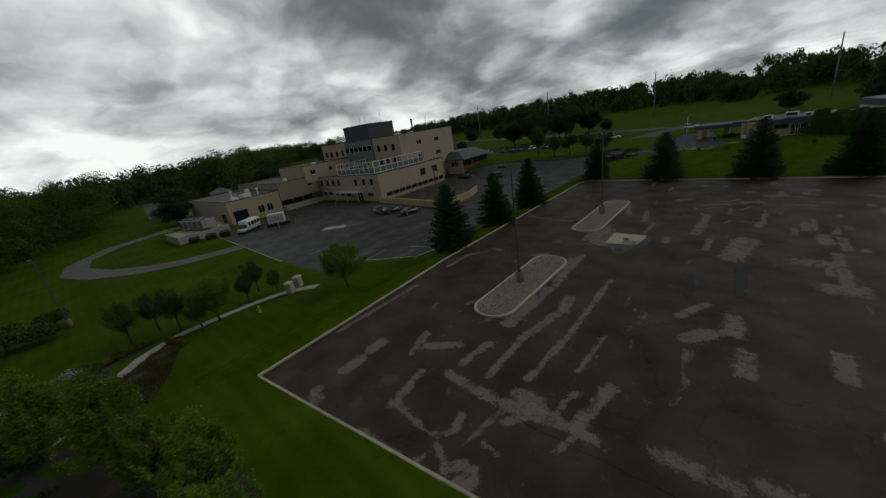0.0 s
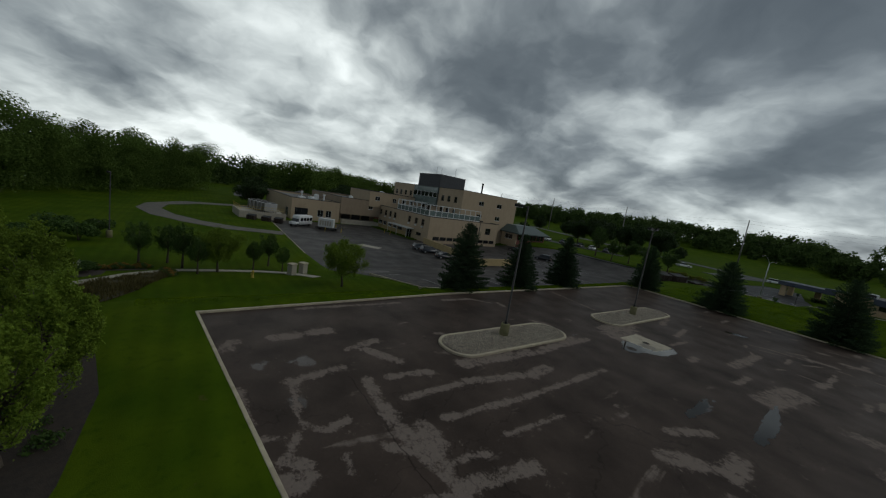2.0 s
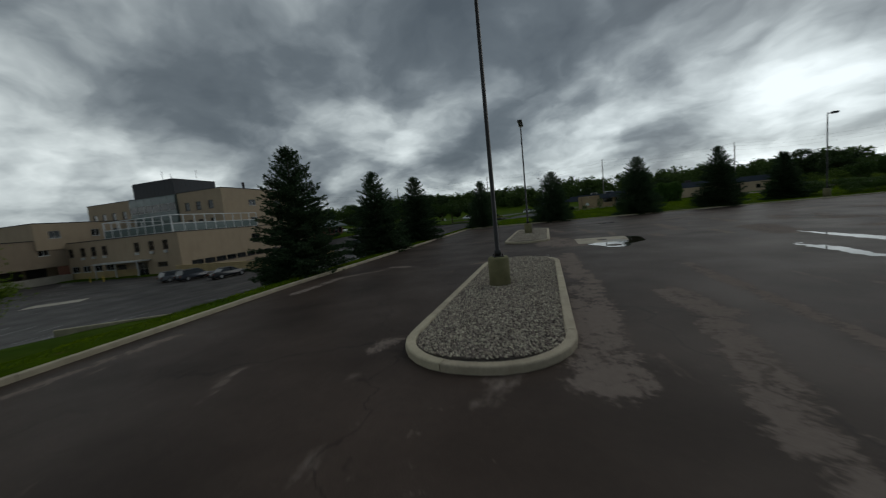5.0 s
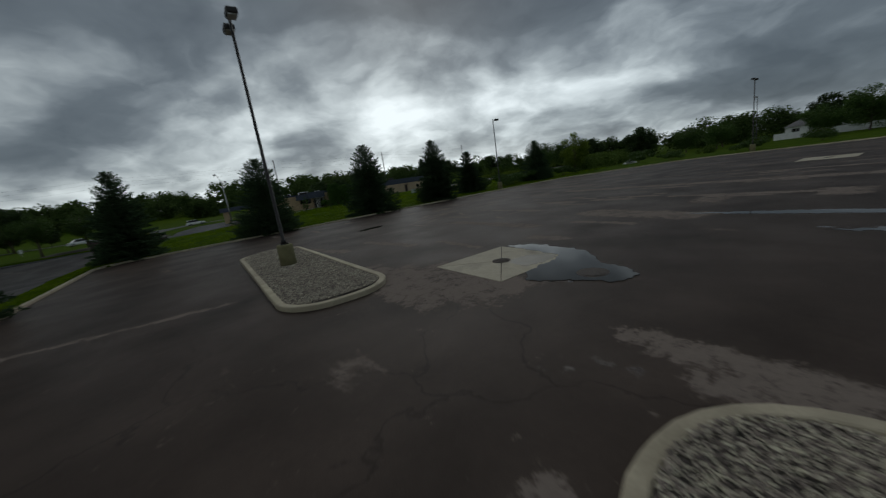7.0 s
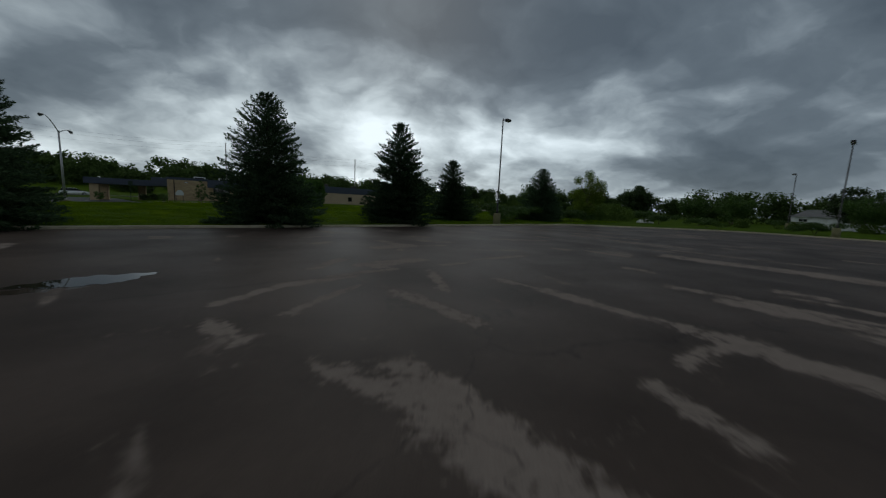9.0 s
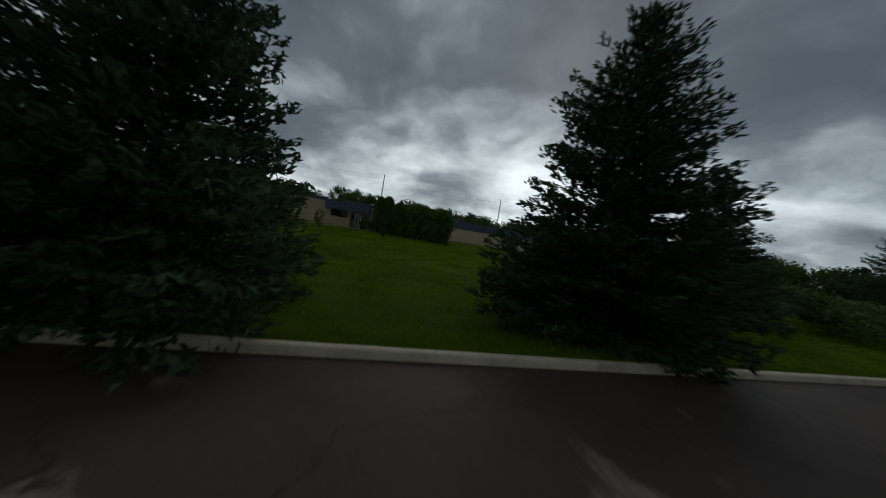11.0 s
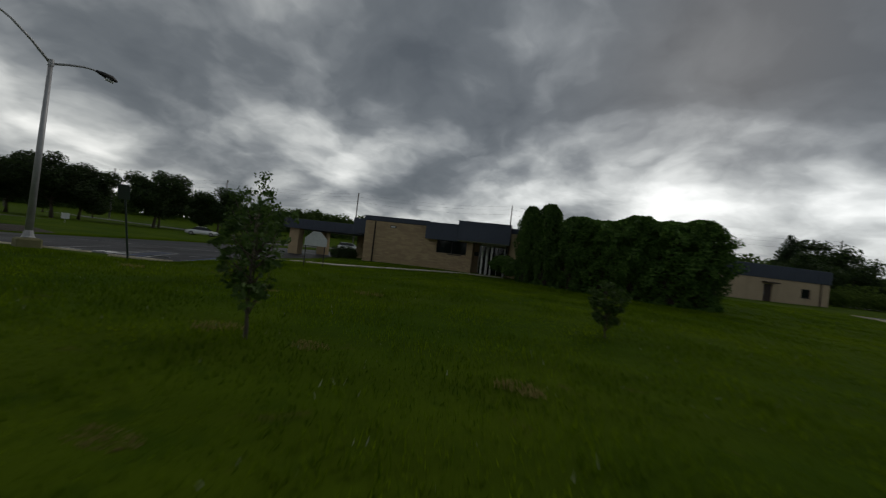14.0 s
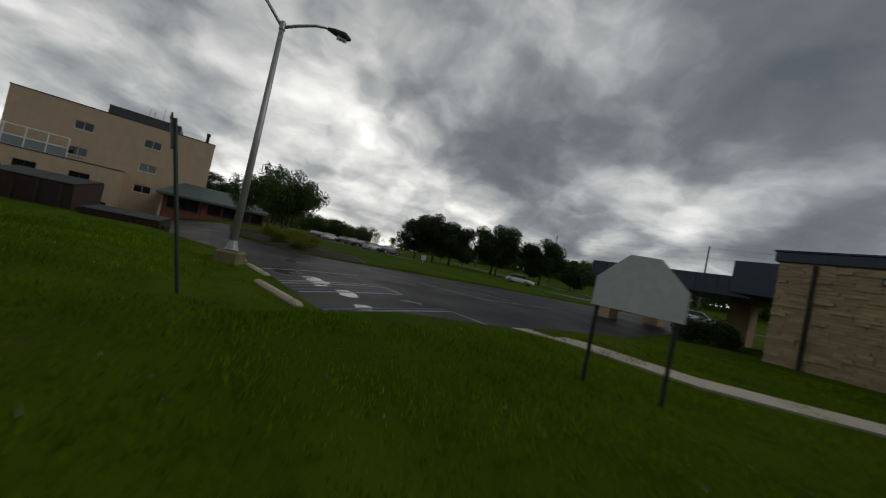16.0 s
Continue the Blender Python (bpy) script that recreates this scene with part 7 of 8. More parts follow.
def arbor_kind(seed, h, r, leaves):
    """An arborvitae: a dense column of flat upright sprays."""
    rng = np.random.default_rng(seed)
    z = h * rng.random(leaves) ** 0.85
    t = z / h
    rad = r * np.where(t < 0.7, 0.88 + 0.16 * np.sin(t * 9 + seed), 1.0) * np.sqrt(np.clip(1 - (np.maximum(t - 0.6, 0) / 0.42) ** 2, 0.02, 1))
    a = rng.uniform(0, 6.283, leaves)
    lump = 1 + 0.20 * np.sin(a * 5 + z * 1.1 + seed) + 0.14 * np.sin(a * 9 - z * 3.1) + 0.08 * np.sin(a * 4 + z * 6.0)
    q = rad * lump * rng.uniform(0.72, 1.06, leaves)
    c = np.stack([np.cos(a) * q, np.sin(a) * q, z], -1)
    up = np.stack([np.cos(a) * 0.6, np.sin(a) * 0.6, rng.uniform(-0.3, 1.1, leaves)], -1)
    v, f = cards(c, up, rng.uniform(0.10, 0.24, leaves), rng, 0.55, face=up)
    th = empty("arborvitae", (0, 0, 0), 0, "dense green arborvitae in an overgrown hedge by the office", "hedge", "hedge by the office")
    part("trunk", tube(bmesh.new(), [(0, 0, -0.2), (0, 0, h * 0.85)], [0.12, 0.02], 7), "bark", th)
    # added solid core, mulch-dark, standing in for the shade deep in the foliage
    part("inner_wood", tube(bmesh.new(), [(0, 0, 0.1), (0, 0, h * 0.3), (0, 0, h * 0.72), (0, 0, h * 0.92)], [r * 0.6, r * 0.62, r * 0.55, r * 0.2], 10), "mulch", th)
    raw("foliage", v.tolist(), f.tolist(), "leaf_arb", th)
    return th


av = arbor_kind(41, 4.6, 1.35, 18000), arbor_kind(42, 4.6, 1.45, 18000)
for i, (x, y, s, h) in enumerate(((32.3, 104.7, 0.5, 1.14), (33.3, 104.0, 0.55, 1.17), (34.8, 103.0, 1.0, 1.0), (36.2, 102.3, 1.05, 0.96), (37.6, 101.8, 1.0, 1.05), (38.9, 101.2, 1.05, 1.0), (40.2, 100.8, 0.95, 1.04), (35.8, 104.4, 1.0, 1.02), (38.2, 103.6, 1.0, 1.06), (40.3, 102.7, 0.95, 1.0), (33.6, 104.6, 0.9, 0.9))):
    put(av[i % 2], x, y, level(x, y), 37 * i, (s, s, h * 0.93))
for k in av:
    done(k)

juniper = bush_kind("juniper_bush", 51, 1.3, 1.5, 2600, 0.16, "leaf_arb", "spreading green juniper beside the office door", "office shrubs")
box_bush = bush_kind("round_bush", 52, 0.9, 1.2, 2600, 0.10, "leaf_dark", "dark clipped bush beside the brick wall", "office shrubs")
gold = bush_kind("golden_shrub", 53, 0.8, 1.15, 6000, 0.07, "leaf_yellow", "round yellow-green shrub in a mulch bed", "golden shrubs")
dark_bush = bush_kind("wild_bush", 54, 2.2, 2.6, 4500, 0.19, "leaf_mid", "loose green bush at the edge of the field", "field bushes")
put(juniper, 31.3, 106.1, level(31.3, 106.1), 0, 1.15)
put(juniper, 32.7, 105.7, level(32.7, 105.7), 100, 1.15)
for x, y in ((18.6, 110.6), (17.4, 111.2)):
    put(box_bush, x, y, level(x, y), 40 * x, (1, 1, 0.95))
for x, y, s in ((0.6, 98.5, 0.8), (-0.9, 99.3, 1.1), (-1.9, 97.9, 0.95), (-3.6, 98.9, 1.2), (-6.4, 97.9, 1.05), (-5.0, 98.9, 1.0)):
    put(gold, x, y, float(slope(y)) + 0.1, 70 * x, s)
for x, y, s in ((66, 67.5, 0.9), (63, 69.5, 0.8), (50, 67.5, 0.75), (53, 68.5, 0.95), (55.5, 69.5, 0.9), (48, 71, 1.0), (46.5, 69.5, 0.7), (84, 62, 0.8), (90, 58, 0.7), (80, 54.5, 0.65), (83, 44, 0.8), (88, 36.5, 0.75), (104, 72, 1.0), (112, 76, 1.1), (121, 52, 0.8), (92, 22, 0.9), (98, 14, 1.0)):
    put(dark_bush, x, y, level(x, y), 50 * x, (s, s, s * 0.85))
for k in (juniper, box_bush, gold, dark_bush):
    done(k)

# young whips planted in the lawn
def whip(x, y, h, spread, seed, count=520, low=0.3):
    th = tree_kind("sapling", "thin young sapling with loose green leaves in the lawn", "planted saplings", seed, h, spread, low, count, 0.095, "leaf_mid", "tree", lobes=90, limb_count=26, oval=2.0, lump=(0.10, 0.26), girth=0.42)
    th.matrix_world = pose(x, y, level(x, y), 0, 0, seed * 40)
    return th


whip(26.05, 86.3, 1.85, 0.52, 61, 900)
whip(31.5, 89.5, 1.15, 0.44, 62, 800, 0.1)
whip(22.95, 90.75, 3.0, 0.82, 63, 1900, 0.2)
whip(19.4, 85.8, 1.2, 0.6, 64, 800)
whip(14.5, 89.0, 1.1, 0.55, 65, 700)

# ---- the garden south of the lot ----
def ring_walk(cx, cy, inner, outer, a0, a1, n):
    """A curved walk of concrete slabs with open joints."""
    th = empty("garden_walk", (0, 0, 0), 0, "curved pale concrete walk with damp stains in the garden", "path", kind="structure")
    for k in range(n):
        b0, b1 = radians(a0 + (a1 - a0) * k / n + 0.12), radians(a0 + (a1 - a0) * (k + 1) / n - 0.12)
        bm = bmesh.new()
        pts = [(r * math.cos(b), r * math.sin(b)) for r, b in ((inner, b0), (outer, b0), (outer, (b0 + b1) / 2), (outer, b1), (inner, b1), (inner, (b0 + b1) / 2))]
        z = level(cx + pts[2][0], cy + pts[2][1])
        prism(bm, [(cx + x, cy + y) for x, y in pts], z - 0.15, z + 0.05)
        part("slab", bm, "concrete", th)
    return th


ring_walk(12.3, -18.2, 10.4, 12.5, 20, 178, 40)
patch("mulch_bed", [(-8.5, -11.4), (-4, -7.6), (0.5, -4.5), (5, -2.7), (10, -1.7), (15, -1.9), (19, -2.6), (20, -4.6), (17, -5.8), (12, -5.2), (6, -6.9), (1.5, -10.0), (-1.0, -15.4)], "mulch", "dark bark mulch under the garden trees", 0.02)
patch("meadow_bed", [(-16.3, -1.0), (-12.6, -4.7), (-8.6, -7.4), (-5.6, -6.9), (-5.0, -4.6), (-8.4, -2.5), (-15.0, -0.2)], "bed", "brown dry meadow bed beside the walk", 0.12)
patch("border_bed", [(-19.6, -9.4), (-15.6, -13.0), (-11.4, -12.4), (-13.0, -8.2), (-16.0, -5.4), (-18.6, -5.4)], "mulch", "dark earth border with white hydrangeas", 0.02)
patch("border_bed", [(-20.2, -6.8), (-18.6, -2.4), (-17.9, -2.4), (-18.4, -7.0)], "mulch", "dark earth border with orange flowers", 0.02)
strip("garden_path", [(-12.6, 12.9), (-13.9, 12.1), (-16.2, 10.2), (-17.2, 7.4), (-17.6, 3.6), (-17.6, 0.0), (-15.8, -3.4), (-11.8, -6.4), (-7.6, -9.0), (-4.2, -12.4), (-3.0, -17.4)], 1.3, "concrete", "narrow pale concrete path through the garden", 0.05)

bench = empty("garden_bench", (4.6, -10.1, level(4.6, -10.1) + 0.05), 52, "dark slatted garden bench on the curved walk", "bench")
for k in range(4):
    box_part("seat_slat", (-0.8, 0.8, -0.25 + k * 0.125, -0.14 + k * 0.125, 0.42, 0.455), "dumpster", bench)
for k in range(3):
    box_part("back_slat", (-0.8, 0.8, 0.27 + k * 0.02, 0.295 + k * 0.02, 0.52 + k * 0.13, 0.62 + k * 0.13), "dumpster", bench)
for x in (-0.72, 0.72):
    box_part("leg", (x - 0.03, x + 0.03, -0.25, -0.19, -0.02, 0.64), "pole_dark", bench)
    box_part("leg", (x - 0.03, x + 0.03, 0.245, 0.268, -0.02, 0.9), "pole_dark", bench)
    box_part("armrest", (x - 0.035, x + 0.035, -0.27, 0.265, 0.641, 0.675), "pole_dark", bench)


def gate_pillar(x, y, turn):
    th = empty("stone_pillar", (x, y, level(x, y)), turn, "pale stone pillar with a cap at the garden path", "pillar", "gate pillars")
    for k in range(5):
        bm = bmesh.new()
        d = 0.36 + 0.012 * (k % 2)
        box(bm, -d, d, -d, d, -0.2 + (0.2 if k else 0) + (k - 0) * 0.25 * (1 if k else 0), k * 0.25 + 0.245, bevel=0.02)
        part("stone_block", bm, "concrete", th)
    bm = bmesh.new(); box(bm, -0.44, 0.44, -0.44, 0.44, 1.246, 1.38, bevel=0.035)
    part("cap_stone", bm, "kerb", th)


gate_pillar(-14.6, 10.6, 30)
gate_pillar(-15.9, 12.2, 30)

hy = empty("fire_hydrant", (-12.8, 6.3, level(-12.8, 6.3)), 0, "yellow fire hydrant in the lawn", "hydrant")
part("barrel", tube(bmesh.new(), [(0, 0, -0.1), (0, 0, 0.06), (0, 0, 0.08), (0, 0, 0.55), (0, 0, 0.6)], [0.17, 0.17, 0.11, 0.11, 0.15], 14), "yellow", hy, "", True)
part("bonnet", tube(bmesh.new(), [(0, 0, 0.601), (0, 0, 0.68), (0, 0, 0.76), (0, 0, 0.82)], [0.15, 0.13, 0.07, 0.03], 14), "yellow", hy, "", True)
for d in (1, -1):
    part("hose_outlet", tube(bmesh.new(), [(d * 0.09, 0, 0.42), (d * 0.2, 0, 0.42)], 0.06, 10), "yellow", hy)
part("pumper_outlet", tube(bmesh.new(), [(0, -0.09, 0.38), (0, -0.2, 0.38)], 0.08, 10), "yellow", hy)

hydrangea = bush_kind("hydrangea", 71, 1.1, 1.4, 2600, 0.16, "leaf", "hydrangea covered in white blossom in the border", "hydrangeas")
bv, bf = bush_mesh(72, 1.12, 1.5, 700, 0.19)
raw("blossom", (bv * (1.04, 1.04, 1.03) + (0, 0, 0.05)).tolist(), bf.tolist(), "flower_white", hydrangea)
for x, y, s in ((-13.4, -10.6, 1.1), (-15.0, -9.6, 1.15), (-16.6, -8.4, 1.0), (-14.6, -11.6, 0.9)):
    put(hydrangea, x, y, level(x, y), 61 * x, s)
done(hydrangea)
daylily = bush_kind("daylily_clump", 73, 0.5, 0.6, 500, 0.16, "leaf_mid", "clump of orange flowers beside the path", "flower clumps", "flowers")
bv, bf = bush_mesh(74, 0.5, 0.75, 260, 0.11)
raw("blossom", bv.tolist(), bf.tolist(), "flower_orange", daylily)
for k in range(16):
    x, y = -19.2 + 0.35 * math.sin(k * 2.1), -6.4 + k * 0.25
    put(daylily, x, y, level(x, y), 50 * k, 0.85 + 0.2 * math.sin(k * 1.7))
for k in range(14):
    x, y = -16.4 + k * 0.2 + 0.2 * math.sin(k * 3.1), -1.0 + k * 0.04
    put(daylily, x, y, level(x, y), 31 * k, 0.8 + 0.2 * math.sin(k * 2.7))
done(daylily)
shrub = bush_kind("garden_shrub", 75, 1.0, 1.3, 2200, 0.15, "leaf_mid", "rounded green shrub in the garden border", "garden shrubs")
for x, y, s in ((-5.0, -10.2, 1.2), (-3.4, -12.4, 1.2), (-1.8, -14.4, 1.1), (-17.6, -6.8, 0.9), (-16.6, -7.2, 0.7), (-19.0, -7.6, 0.8), (-35, -10.5, 2.0), (-37, -13.5, 2.2), (-32.5, -14.5, 1.9), (-40, -9.5, 1.8), (-30, -17, 1.8), (-8.0, -10.6, 0.8)):
    put(shrub, x, y, level(x, y), 47 * x, s)
done(shrub)
low = bush_kind("groundcover_clump", 76, 0.4, 0.35, 240, 0.12, "leaf_mid", "low clump of groundcover in dark mulch", "groundcover", "groundcover plant")
rng = random.Random(5)
for k in range(46):
    a = radians(40 + rng.uniform(0, 110))
    r = rng.uniform(13.1, 15.4)
    x, y = 12.3 + r * math.cos(a), -18.2 + r * math.sin(a)
    put(low, x, y, level(x, y) + 0.03, 77 * k, rng.uniform(0.6, 1.2))
done(low)
lot_lamp(-38.0, -8.0, 9.0, False, 200, level(-38.0, -8.0), "dark single-headed lamp post on the garden lawn")

# dry grasses of the meadow bed
def blades(name, region, count, low_h, high_h, wide, mat, label, seed, category="grass", lean=0.35, skip=()):
    """Blades of grass, one triangle each, standing on the lawn."""
    rng = np.random.default_rng(seed)
    xs, ys = [p[0] for p in region], [p[1] for p in region]
    x, y = rng.uniform(min(xs), max(xs), count), rng.uniform(min(ys), max(ys), count)
    keep = inside(x, y, region)
    for poly in skip:
        keep &= ~inside(x, y, poly)
    x, y = x[keep], y[keep]
    n = len(x)
    z = lawn(x, y)
    a = rng.uniform(0, 6.283, n)
    h = rng.uniform(low_h, high_h, n) * (0.75 + 0.5 * np.sin(x * 1.9 + 2 * np.sin(y * 0.8)) * np.sin(y * 1.3 + 1.5 * np.sin(x * 1.1)))
    w = wide * rng.uniform(0.6, 1.3, n)
    o = rng.normal(0, lean, (2, n)) * h
    A = np.stack([x - np.cos(a) * w, y - np.sin(a) * w, z - 0.01], -1)
    B = np.stack([x + np.cos(a) * w, y + np.sin(a) * w, z - 0.01], -1)
    C = np.stack([x + o[0], y + o[1], z + h], -1)
    verts = np.stack([A, B, C], 1).reshape(-1, 3).astype(np.float32)
    me = bpy.data.meshes.new(name)
    me.vertices.add(3 * n); me.vertices.foreach_set("co", verts.ravel())
    me.loops.add(3 * n); me.loops.foreach_set("vertex_index", np.arange(3 * n, dtype=np.int32))
    me.polygons.add(n); me.polygons.foreach_set("loop_start", np.arange(0, 3 * n, 3, dtype=np.int32))
    me.update(calc_edges=True)
    me.materials.append(MAT[mat])
    return tagged(new(name, me), label, category, kind="stuff")


blades("meadow_grass", [(-16.3, -1.0), (-12.6, -4.7), (-8.6, -7.4), (-5.6, -6.9), (-5.0, -4.6), (-8.4, -2.5), (-15.0, -0.2)], 22000, 0.3, 0.7, 0.03, "straw", "dry brown meadow grass in the garden bed", 81)

# ---- roads and fields round about ----
strip("garden_drive", [(-50, 17.0), (-53, 8.0), (-58, 1.5), (-66, -3.5), (-76, -6.5), (-86, -5.5), (-95, 1), (-101, 13), (-104, 27)], 4.4, "drive", "curved grey gravel drive through the lawn", 0.04, category="drive")
strip("west_road", [(-104, 27.5), (-110, 34), (-121, 30), (-145, 20), (-239, 30)], 7.5, "road", "grey asphalt road past the houses", 0.05, category="road")
strip("north_road", [(-240, 262), (-120, 205), (-60, 178), (0, 158), (60, 148), (130, 140), (190, 128)], 8.0, "road", "grey asphalt road beyond the office lot", 0.06, category="road")
strip("office_drive", [(-6, 130.9), (-4, 141), (2, 157)], 8.0, "road", "asphalt drive from the office lot to the road", 0.05, category="road")
EAST = [(56, 105), (58, 102.4), (80, 104), (140, 112), (140, 118), (90, 113.5), (74, 112), (58, 111)]
paved("east_lot", EAST, lambda y, x: float(lawn(75.0, y)) + 0.07, "lot_new", "dark asphalt lot beside the tan building", [104 + 2 * k for k in range(13)])
kerb_run("east_kerb", [(58, 111), (56, 105), (58, 102.4), (80, 104), (140, 112)], 0.52, 0.16, 0.2, 3.0, False, "pale concrete kerb round the lot beside the tan building")
strip("far_lot", [(-70, 114.5), (-50, 118.6), (-30, 122.8)], 9.0, "lot_new", "far asphalt parking lot in the fields", 0.03, category="parking lot")
for k in range(9):
    line(64.5 + k * 2.7, 106.2, 63.9 + k * 2.7, 110.6, 0.14, "white_paint", lambda y, x: lawn(75, y) + 0.07, "white bay line beside the tan building")
for k, (x, y) in enumerate(((-65, 116.0), (-61.5, 116.7), (-58.6, 117.3), (-52, 118.6), (-48.8, 119.3), (-45.5, 119.9), (-41, 120.9), (-36, 121.9))):
    car(x, y, level(x, y) + 0.03, 102, ("car_silver", "car_black", "white", "car_blue")[k % 4], ("dark grey", "black", "white", "dark blue")[k % 4] + " car in the far parking lot", suv=k % 2 == 0)
car(-16.5, 137.0, level(-16.5, 137.0), 25, "white", "white car parked under the oaks")
car(5.4, 147.5, level(5.4, 147.5), 10, "white", "white utility vehicle stopped by the office drive", suv=True)


# ---- utility poles and wires ----
POLES = [(-205, 236, 24), (-145, 234, 24.5), (-86, 232, 24), (-23, 230, 24), (44, 228, 25), (106, 226, 24.5), (168, 224, 24)]


def utility_pole(x, y, top):
    z = level(x, y)
    th = empty("utility_pole", (x, y, z), 2, "tall grey utility pole with insulator arms in the field", "utility pole", "power line")
    h = top - z
    part("pole", tube(bmesh.new(), [(0, 0, -1), (0, 0, h)], [0.34, 0.2], 10), "pole_line", th, "", True)
    for k, s in enumerate((1, -1, 1)):
        a = h - 0.8 - k * 1.7
        part("insulator_arm", tube(bmesh.new(), [(0, 0, a), (0, s * 1.1, a + 0.25)], [0.08, 0.05], 6), "pole_line", th)
        part("insulator", tube(bmesh.new(), [(0, s * 1.1, a + 0.26), (0, s * 1.1, a + 0.6)], [0.09, 0.06], 6), "pole_grey", th)


for p in POLES:
    utility_pole(*p)
for drop, side in ((0.2, 1.1), (1.9, -1.1), (3.6, 1.1), (9.5, 0.0)):
    bm = bmesh.new()
    pts = []
    for (x0, y0, t0), (x1, y1, t1) in zip(POLES, POLES[1:]):
        for k in range(8):
            f = k / 8
            pts.append((x0 + (x1 - x0) * f, y0 + (y1 - y0) * f + side, (t0 + (t1 - t0) * f) - drop - 1.5 * 4 * f * (1 - f)))
    pts.append((POLES[-1][0], POLES[-1][1] + side, POLES[-1][2] - drop))
    tagged(part("power_cable", tube(bm, pts, 0.016, 4), "pole_dark"), "thin dark power cable hung between utility poles", "cable", "power cables")


# ---- houses and low buildings far off ----
def house(x, y, turn, w, d, h, wall, roof, label):
    th = empty("house", (x, y, level(x, y)), turn, label, "house", "houses along the road")
    holes = [(w * 0.1, w * 0.1 + 1.6, 0.9, 2.1), (w * 0.42, w * 0.42 + 1.0, 0.02, 2.1), (w * 0.68, w * 0.68 + 1.6, 0.9, 2.1)]
    facade("wall", (0, 0, 0), 0, w, -0.4, h, holes, wall, th)
    for a in (holes[0], holes[2]):
        window((0, 0, 0), 0, *a, th, "frame_white", 1)
    box_part("door", (holes[1][0] + 0.02, holes[1][1] - 0.02, 0.1, 0.16, 0.02, 2.08), "frame_white", th)
    box_part("wall", (0, 0.3, 0.301, d, -0.4, h), wall, th)
    box_part("wall", (w - 0.3, w, 0.301, d, -0.4, h), wall, th)
    box_part("wall", (0.301, w - 0.301, d - 0.3, d, -0.4, h), wall, th)
    bm = bmesh.new()
    e = 0.5
    lo = [bm.verts.new(p) for p in ((-e, -e, h), (w + e, -e, h), (w + e, d + e, h), (-e, d + e, h))]
    hi = [bm.verts.new(p) for p in ((d * 0.35, d / 2, h + d * 0.24), (w - d * 0.35, d / 2, h + d * 0.24))]
    bm.faces.new((lo[0], lo[1], hi[1], hi[0])); bm.faces.new((lo[2], lo[3], hi[0], hi[1]))
    bm.faces.new((lo[1], lo[2], hi[1])); bm.faces.new((lo[3], lo[0], hi[0])); bm.faces.new(lo[::-1])
    r = part("roof", bm, roof, th)
    box_part("chimney", (w * 0.6, w * 0.6 + 0.7, d * 0.5, d * 0.5 + 0.7, h + d * 0.15, h + d * 0.24 + 0.9), "brick_red", r)
    return th


house(-132, 40, 20, 15, 8, 2.7, "brick_tan", "roof", "low buff house with a hipped grey roof")
house(-152, 50, 15, 14, 8, 2.7, "white", "roof", "low white house with a hipped grey roof")
house(-176, 46, 350, 14, 8, 2.7, "brick_red", "roof", "low red brick house with a hipped grey roof")
house(-112, 63, 3, 24, 10, 3.4, "brick_red", "roof", "long low red brick house behind the hospital")
for k, (x, y) in enumerate(((144, 24), (146, 52), (150, 108))):
    house(x, y, 270 + 6 * (k % 3), 13, 8, 2.6, ("brick_tan", "white", "tan_panel")[k % 3], "roof", ("buff brick", "white", "tan")[k % 3] + " bungalow with a hipped roof beyond the field")

# white board fence before the houses
fence = empty("board_fence", (0, 0, 0), 0, "long white board fence along the field's far edge", "fence")
for k in range(8):
    y = 30 + k * 2.4
    x = 121 + 0.02 * k
    z = level(x, y)
    box_part("fence_panel", (x - 0.03, x + 0.03, y + 0.06, y + 2.34, z + 0.05, z + 1.45), "white", fence)
    box_part("post", (x - 0.07, x + 0.07, y - 0.06, y + 0.06, z - 0.2, z + 1.6), "white", fence)

# field trees
field = tree_kind("field_tree", "round leafy tree in the field beyond the lot", "field trees", 91, 8.0, 3.9, 0.9, 9000, 0.29, "leaf_mid", lobes=26, limb_count=14, oval=1.2, split=False)
bright = tree_kind("bright_tree", "bright green maple standing alone past the kerb", "field trees", 92, 8.0, 3.0, 1.2, 22000, 0.16, "leaf", lobes=26, limb_count=14, oval=1.3)
dark = tree_kind("yard_tree", "dark broad tree among the houses", "yard trees", 93, 8.0, 4.3, 0.9, 6500, 0.40, "leaf_dark", lobes=24, limb_count=12, split=False)
put(bright, 70.9, 68.3, level(70.9, 68.3), 20, (0.95, 0.95, 1.0))
for x, y, h in ((128, 61, 7.5), (114, 58, 6.5), (118, 66, 7.0), (110, 40, 6.5), (113, 34, 8.6), (114, 27, 8.4), (112, 20, 6.0), (126, 38, 8.0), (96, 96, 7), (104, 104, 7.5), (58, 100, 3.0), (88, 124, 6.0), (96, 128, 7.0), (112, 128, 6.0), (124, 126, 6.5)):
    put(field, x, y, level(x, y), 37 * x, h / 8)
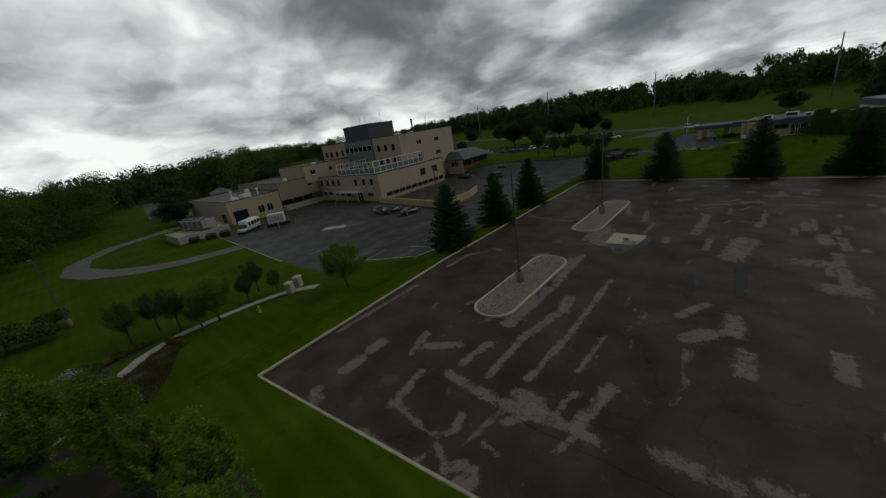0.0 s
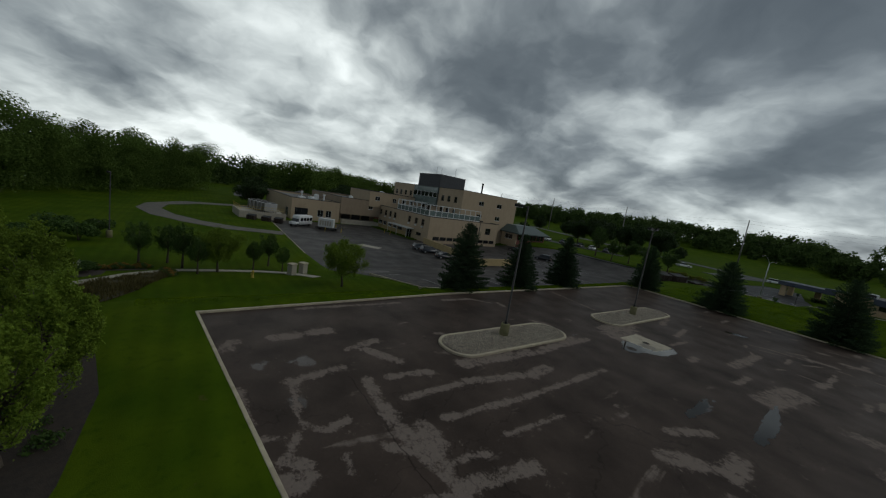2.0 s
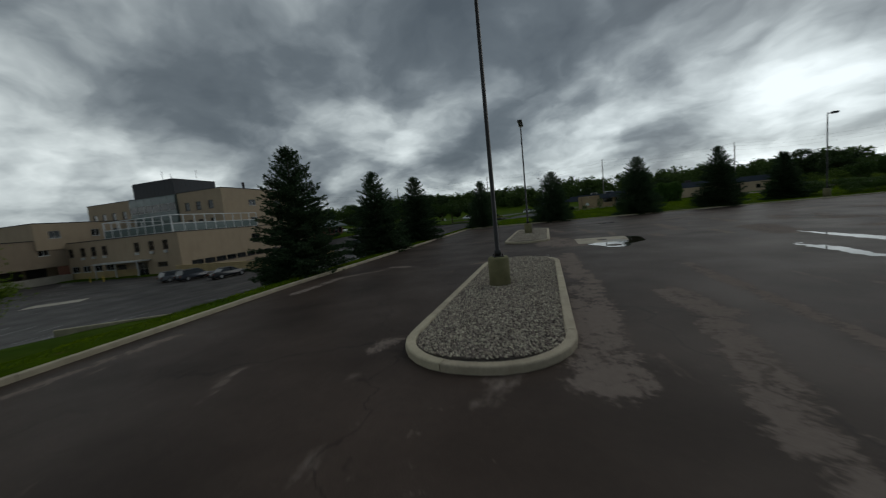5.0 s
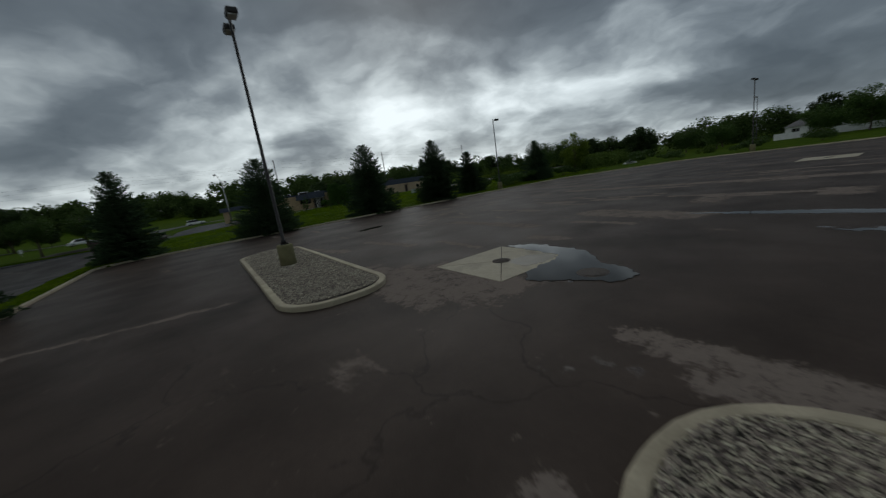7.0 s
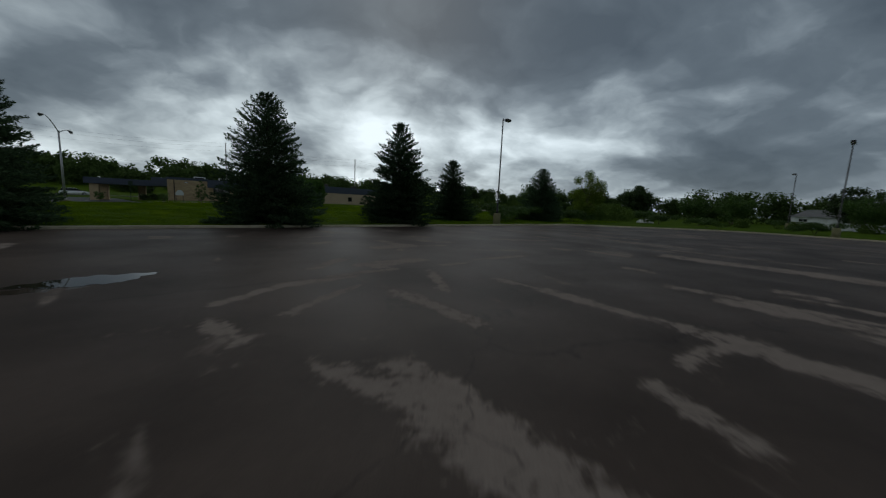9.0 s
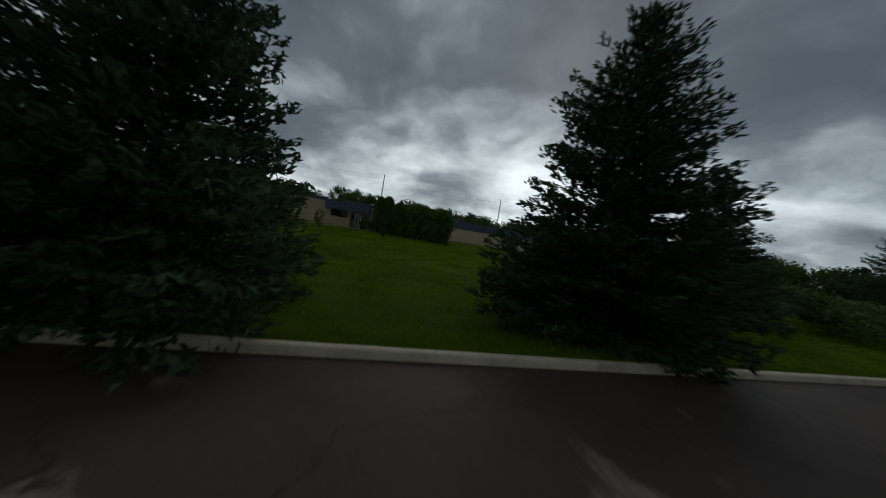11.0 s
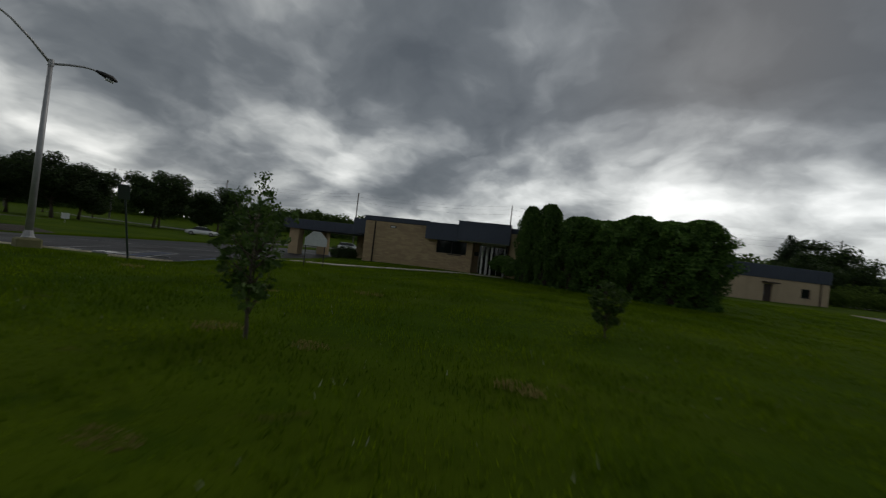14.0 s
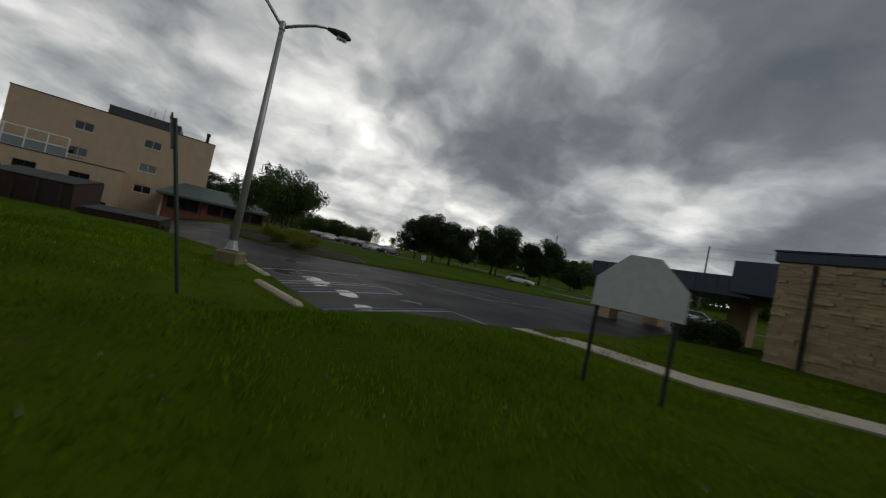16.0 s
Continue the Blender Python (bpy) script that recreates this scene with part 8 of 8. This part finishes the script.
for x, y, h in ((92, 152, 12), (106, 160, 11), (124, 150, 10), (128, 100, 9), (131, 84, 10), (130, 16, 9), (132, 42, 9.5), (128, 0, 9), (30, 172, 8), (48, 166, 8.5), (58, 176, 9), (80, 140, 8), (-44, 190, 10), (-70, 200, 11), (-96, 186, 9), (-120, 190, 10), (-30, 172, 6), (-108, 18, 9), (-126, 22, 10), (-138, 60, 12), (-118, 78, 13), (-104, 86, 12), (-150, 66, 12), (-96, 92, 13), (-103, 131, 7.5), (-86, 135, 5.5), (-112, 126, 6.5)):
    put(dark, x, y, level(x, y), 53 * x, (h / 8, h / 8, h / 8))
for k in (field, bright, dark):
    done(k)

# a loose hedge behind the east lot
hedge_bush = bush_kind("hedge_bush", 97, 1.7, 2.0, 2400, 0.19, "leaf", "yellow-green bush in a loose row behind the lot", "bushes behind the lot")
for k in range(15):
    x = 70 + 4.6 * k + 1.2 * math.sin(k * 2.3)
    y = 113.6 + 0.085 * (x - 70) + 0.6 * math.sin(k * 1.7)
    q = 0.85 + 0.25 * math.sin(k * 3.1)
    put(hedge_bush, x, y, level(x, y), 61 * k, (q, q, q))
done(hedge_bush)
late_spruce = spruce_kind(98, 8.0, 2.6)
put(late_spruce, 84.0, 147.0, level(84.0, 147.0), 30, (1.2, 1.2, 1.4))
done(late_spruce)

# pale stones heaped at a ditch
def riprap(x, y, rx, ry, h, count, seed):
    rng = random.Random(seed)
    th = empty("stone_heap", (x, y, level(x, y)), 0, "low heap of pale broken stones at the field's edge", "stone heap")
    shapes = []
    for k in range(4):
        bm = bmesh.new()
        bmesh.ops.create_icosphere(bm, subdivisions=1, radius=1.0)
        for v in bm.verts:
            v.co *= rng.uniform(0.75, 1.2)
        me = bpy.data.meshes.new("stone")
        bm.to_mesh(me); bm.free()
        me.materials.append(MAT["frame_white"])
        shapes.append(me)
    for k in range(count):
        a, q = rng.uniform(0, 6.283), math.sqrt(rng.random())
        o = new("stone", rng.choice(shapes))
        o.parent = th
        s = rng.uniform(0.12, 0.28)
        o.matrix_basis = Matrix.Translation((rx * q * math.cos(a), ry * q * math.sin(a), h * (1 - q * q) * rng.uniform(0.2, 1))) @ Matrix.Rotation(rng.uniform(0, 6), 4, "Z") @ Matrix.Diagonal((s * 1.3, s, s * 0.8, 1))


riprap(86.0, 65.0, 1.7, 1.1, 0.7, 120, 7)

feather = tree_kind("feathery_tree", "loose feathery tree in the mulch bed between the lots", "bed trees", 95, 6.2, 2.6, 1.6, 9000, 0.17, "leaf_mid", lobes=26, limb_count=12, oval=1.3)
for x, y, s in ((-7.6, 99.0, 1.0), (-12.5, 98.6, 1.05), (-18.0, 100.2, 1.1)):
    put(feather, x, y, level(x, y), 40 * x, s)
done(feather)

# the mulch bed with golden shrubs
patch("golden_bed", [(-5.6, 95.75), (0.9, 97.85), (2.5, 100.2), (2.3, 102.4), (1.2, 103.0), (0.2, 101.4), (-4, 100.6), (-10, 100.0), (-13, 97.2), (-11.5, 95.6)], "mulch", "dark mulch bed with golden shrubs between the lots", 0.2)
fs = empty("small_sign", (-21.0, 120.6, level(-21.0, 120.6)), 60, "small white sign on a short post at the far kerb", "sign")
part("post", tube(bmesh.new(), [(0, 0, -0.2), (0, 0, 0.8)], 0.04, 6), "pole_grey", fs)
box_part("plate", (-0.35, 0.35, -0.045, -0.04, 0.5, 1.2), "sign_white", fs)

# ---- grass ----
for x, y, r in ((29.3, 86.0, 0.22), (25.4, 86.6, 0.28), (26.8, 86.4, 0.2), (26.6, 84.2, 0.18), (26.0, 91.3, 0.35), (24.0, 90.0, 0.3), (21.5, 92.0, 0.4), (19.5, 91.0, 0.3)):
    ring = [(x + r * math.cos(k * 0.7) * (1.3 + 0.35 * math.sin(k * 2.1 + x)), y + r * math.sin(k * 0.7) * (0.8 + 0.3 * math.sin(k * 1.3 + y))) for k in range(9)]
    blades("worn_grass", ring, 260, 0.05, 0.09, 0.012, "dry_straw", "small worn tan spot of dry grass in the lawn", 86)
NEAR = [(14, 64), (46, 64), (48, 80), (44, 96), (33, 104), (20, 104), (17.6, 98), (16.6, 95.2), (9, 94.2), (9, 84), (13, 70)]
WIDE = [(3, 62.8), (62, 62.8), (80, 66), (80, 108), (44, 116), (40, 108), (20, 107), (17.8, 100), (16.6, 95.2), (6, 93.5), (3, 84)]
blades("lawn_grass", NEAR, 520000, 0.05, 0.105, 0.008, "blade", "blades of mown grass with lush tufts on the office lawn", 82)
blades("lawn_grass", WIDE, 420000, 0.04, 0.10, 0.018, "blade", "blades of mown grass running out over the lawn", 85, skip=[NEAR])
blades("clover", NEAR, 3000, 0.05, 0.08, 0.010, "clover", "scattered pale clover heads in the office lawn", 83, "flowers")
blades("verge_grass", [(-5, -2), (-0.16, -2), (-0.16, 61), (0.4, 62.2), (1.5, 62.66), (3, 62.66), (3, 66), (-5, 66)], 60000, 0.05, 0.13, 0.014, "blade", "uneven grass along the kerb of the lot", 84)
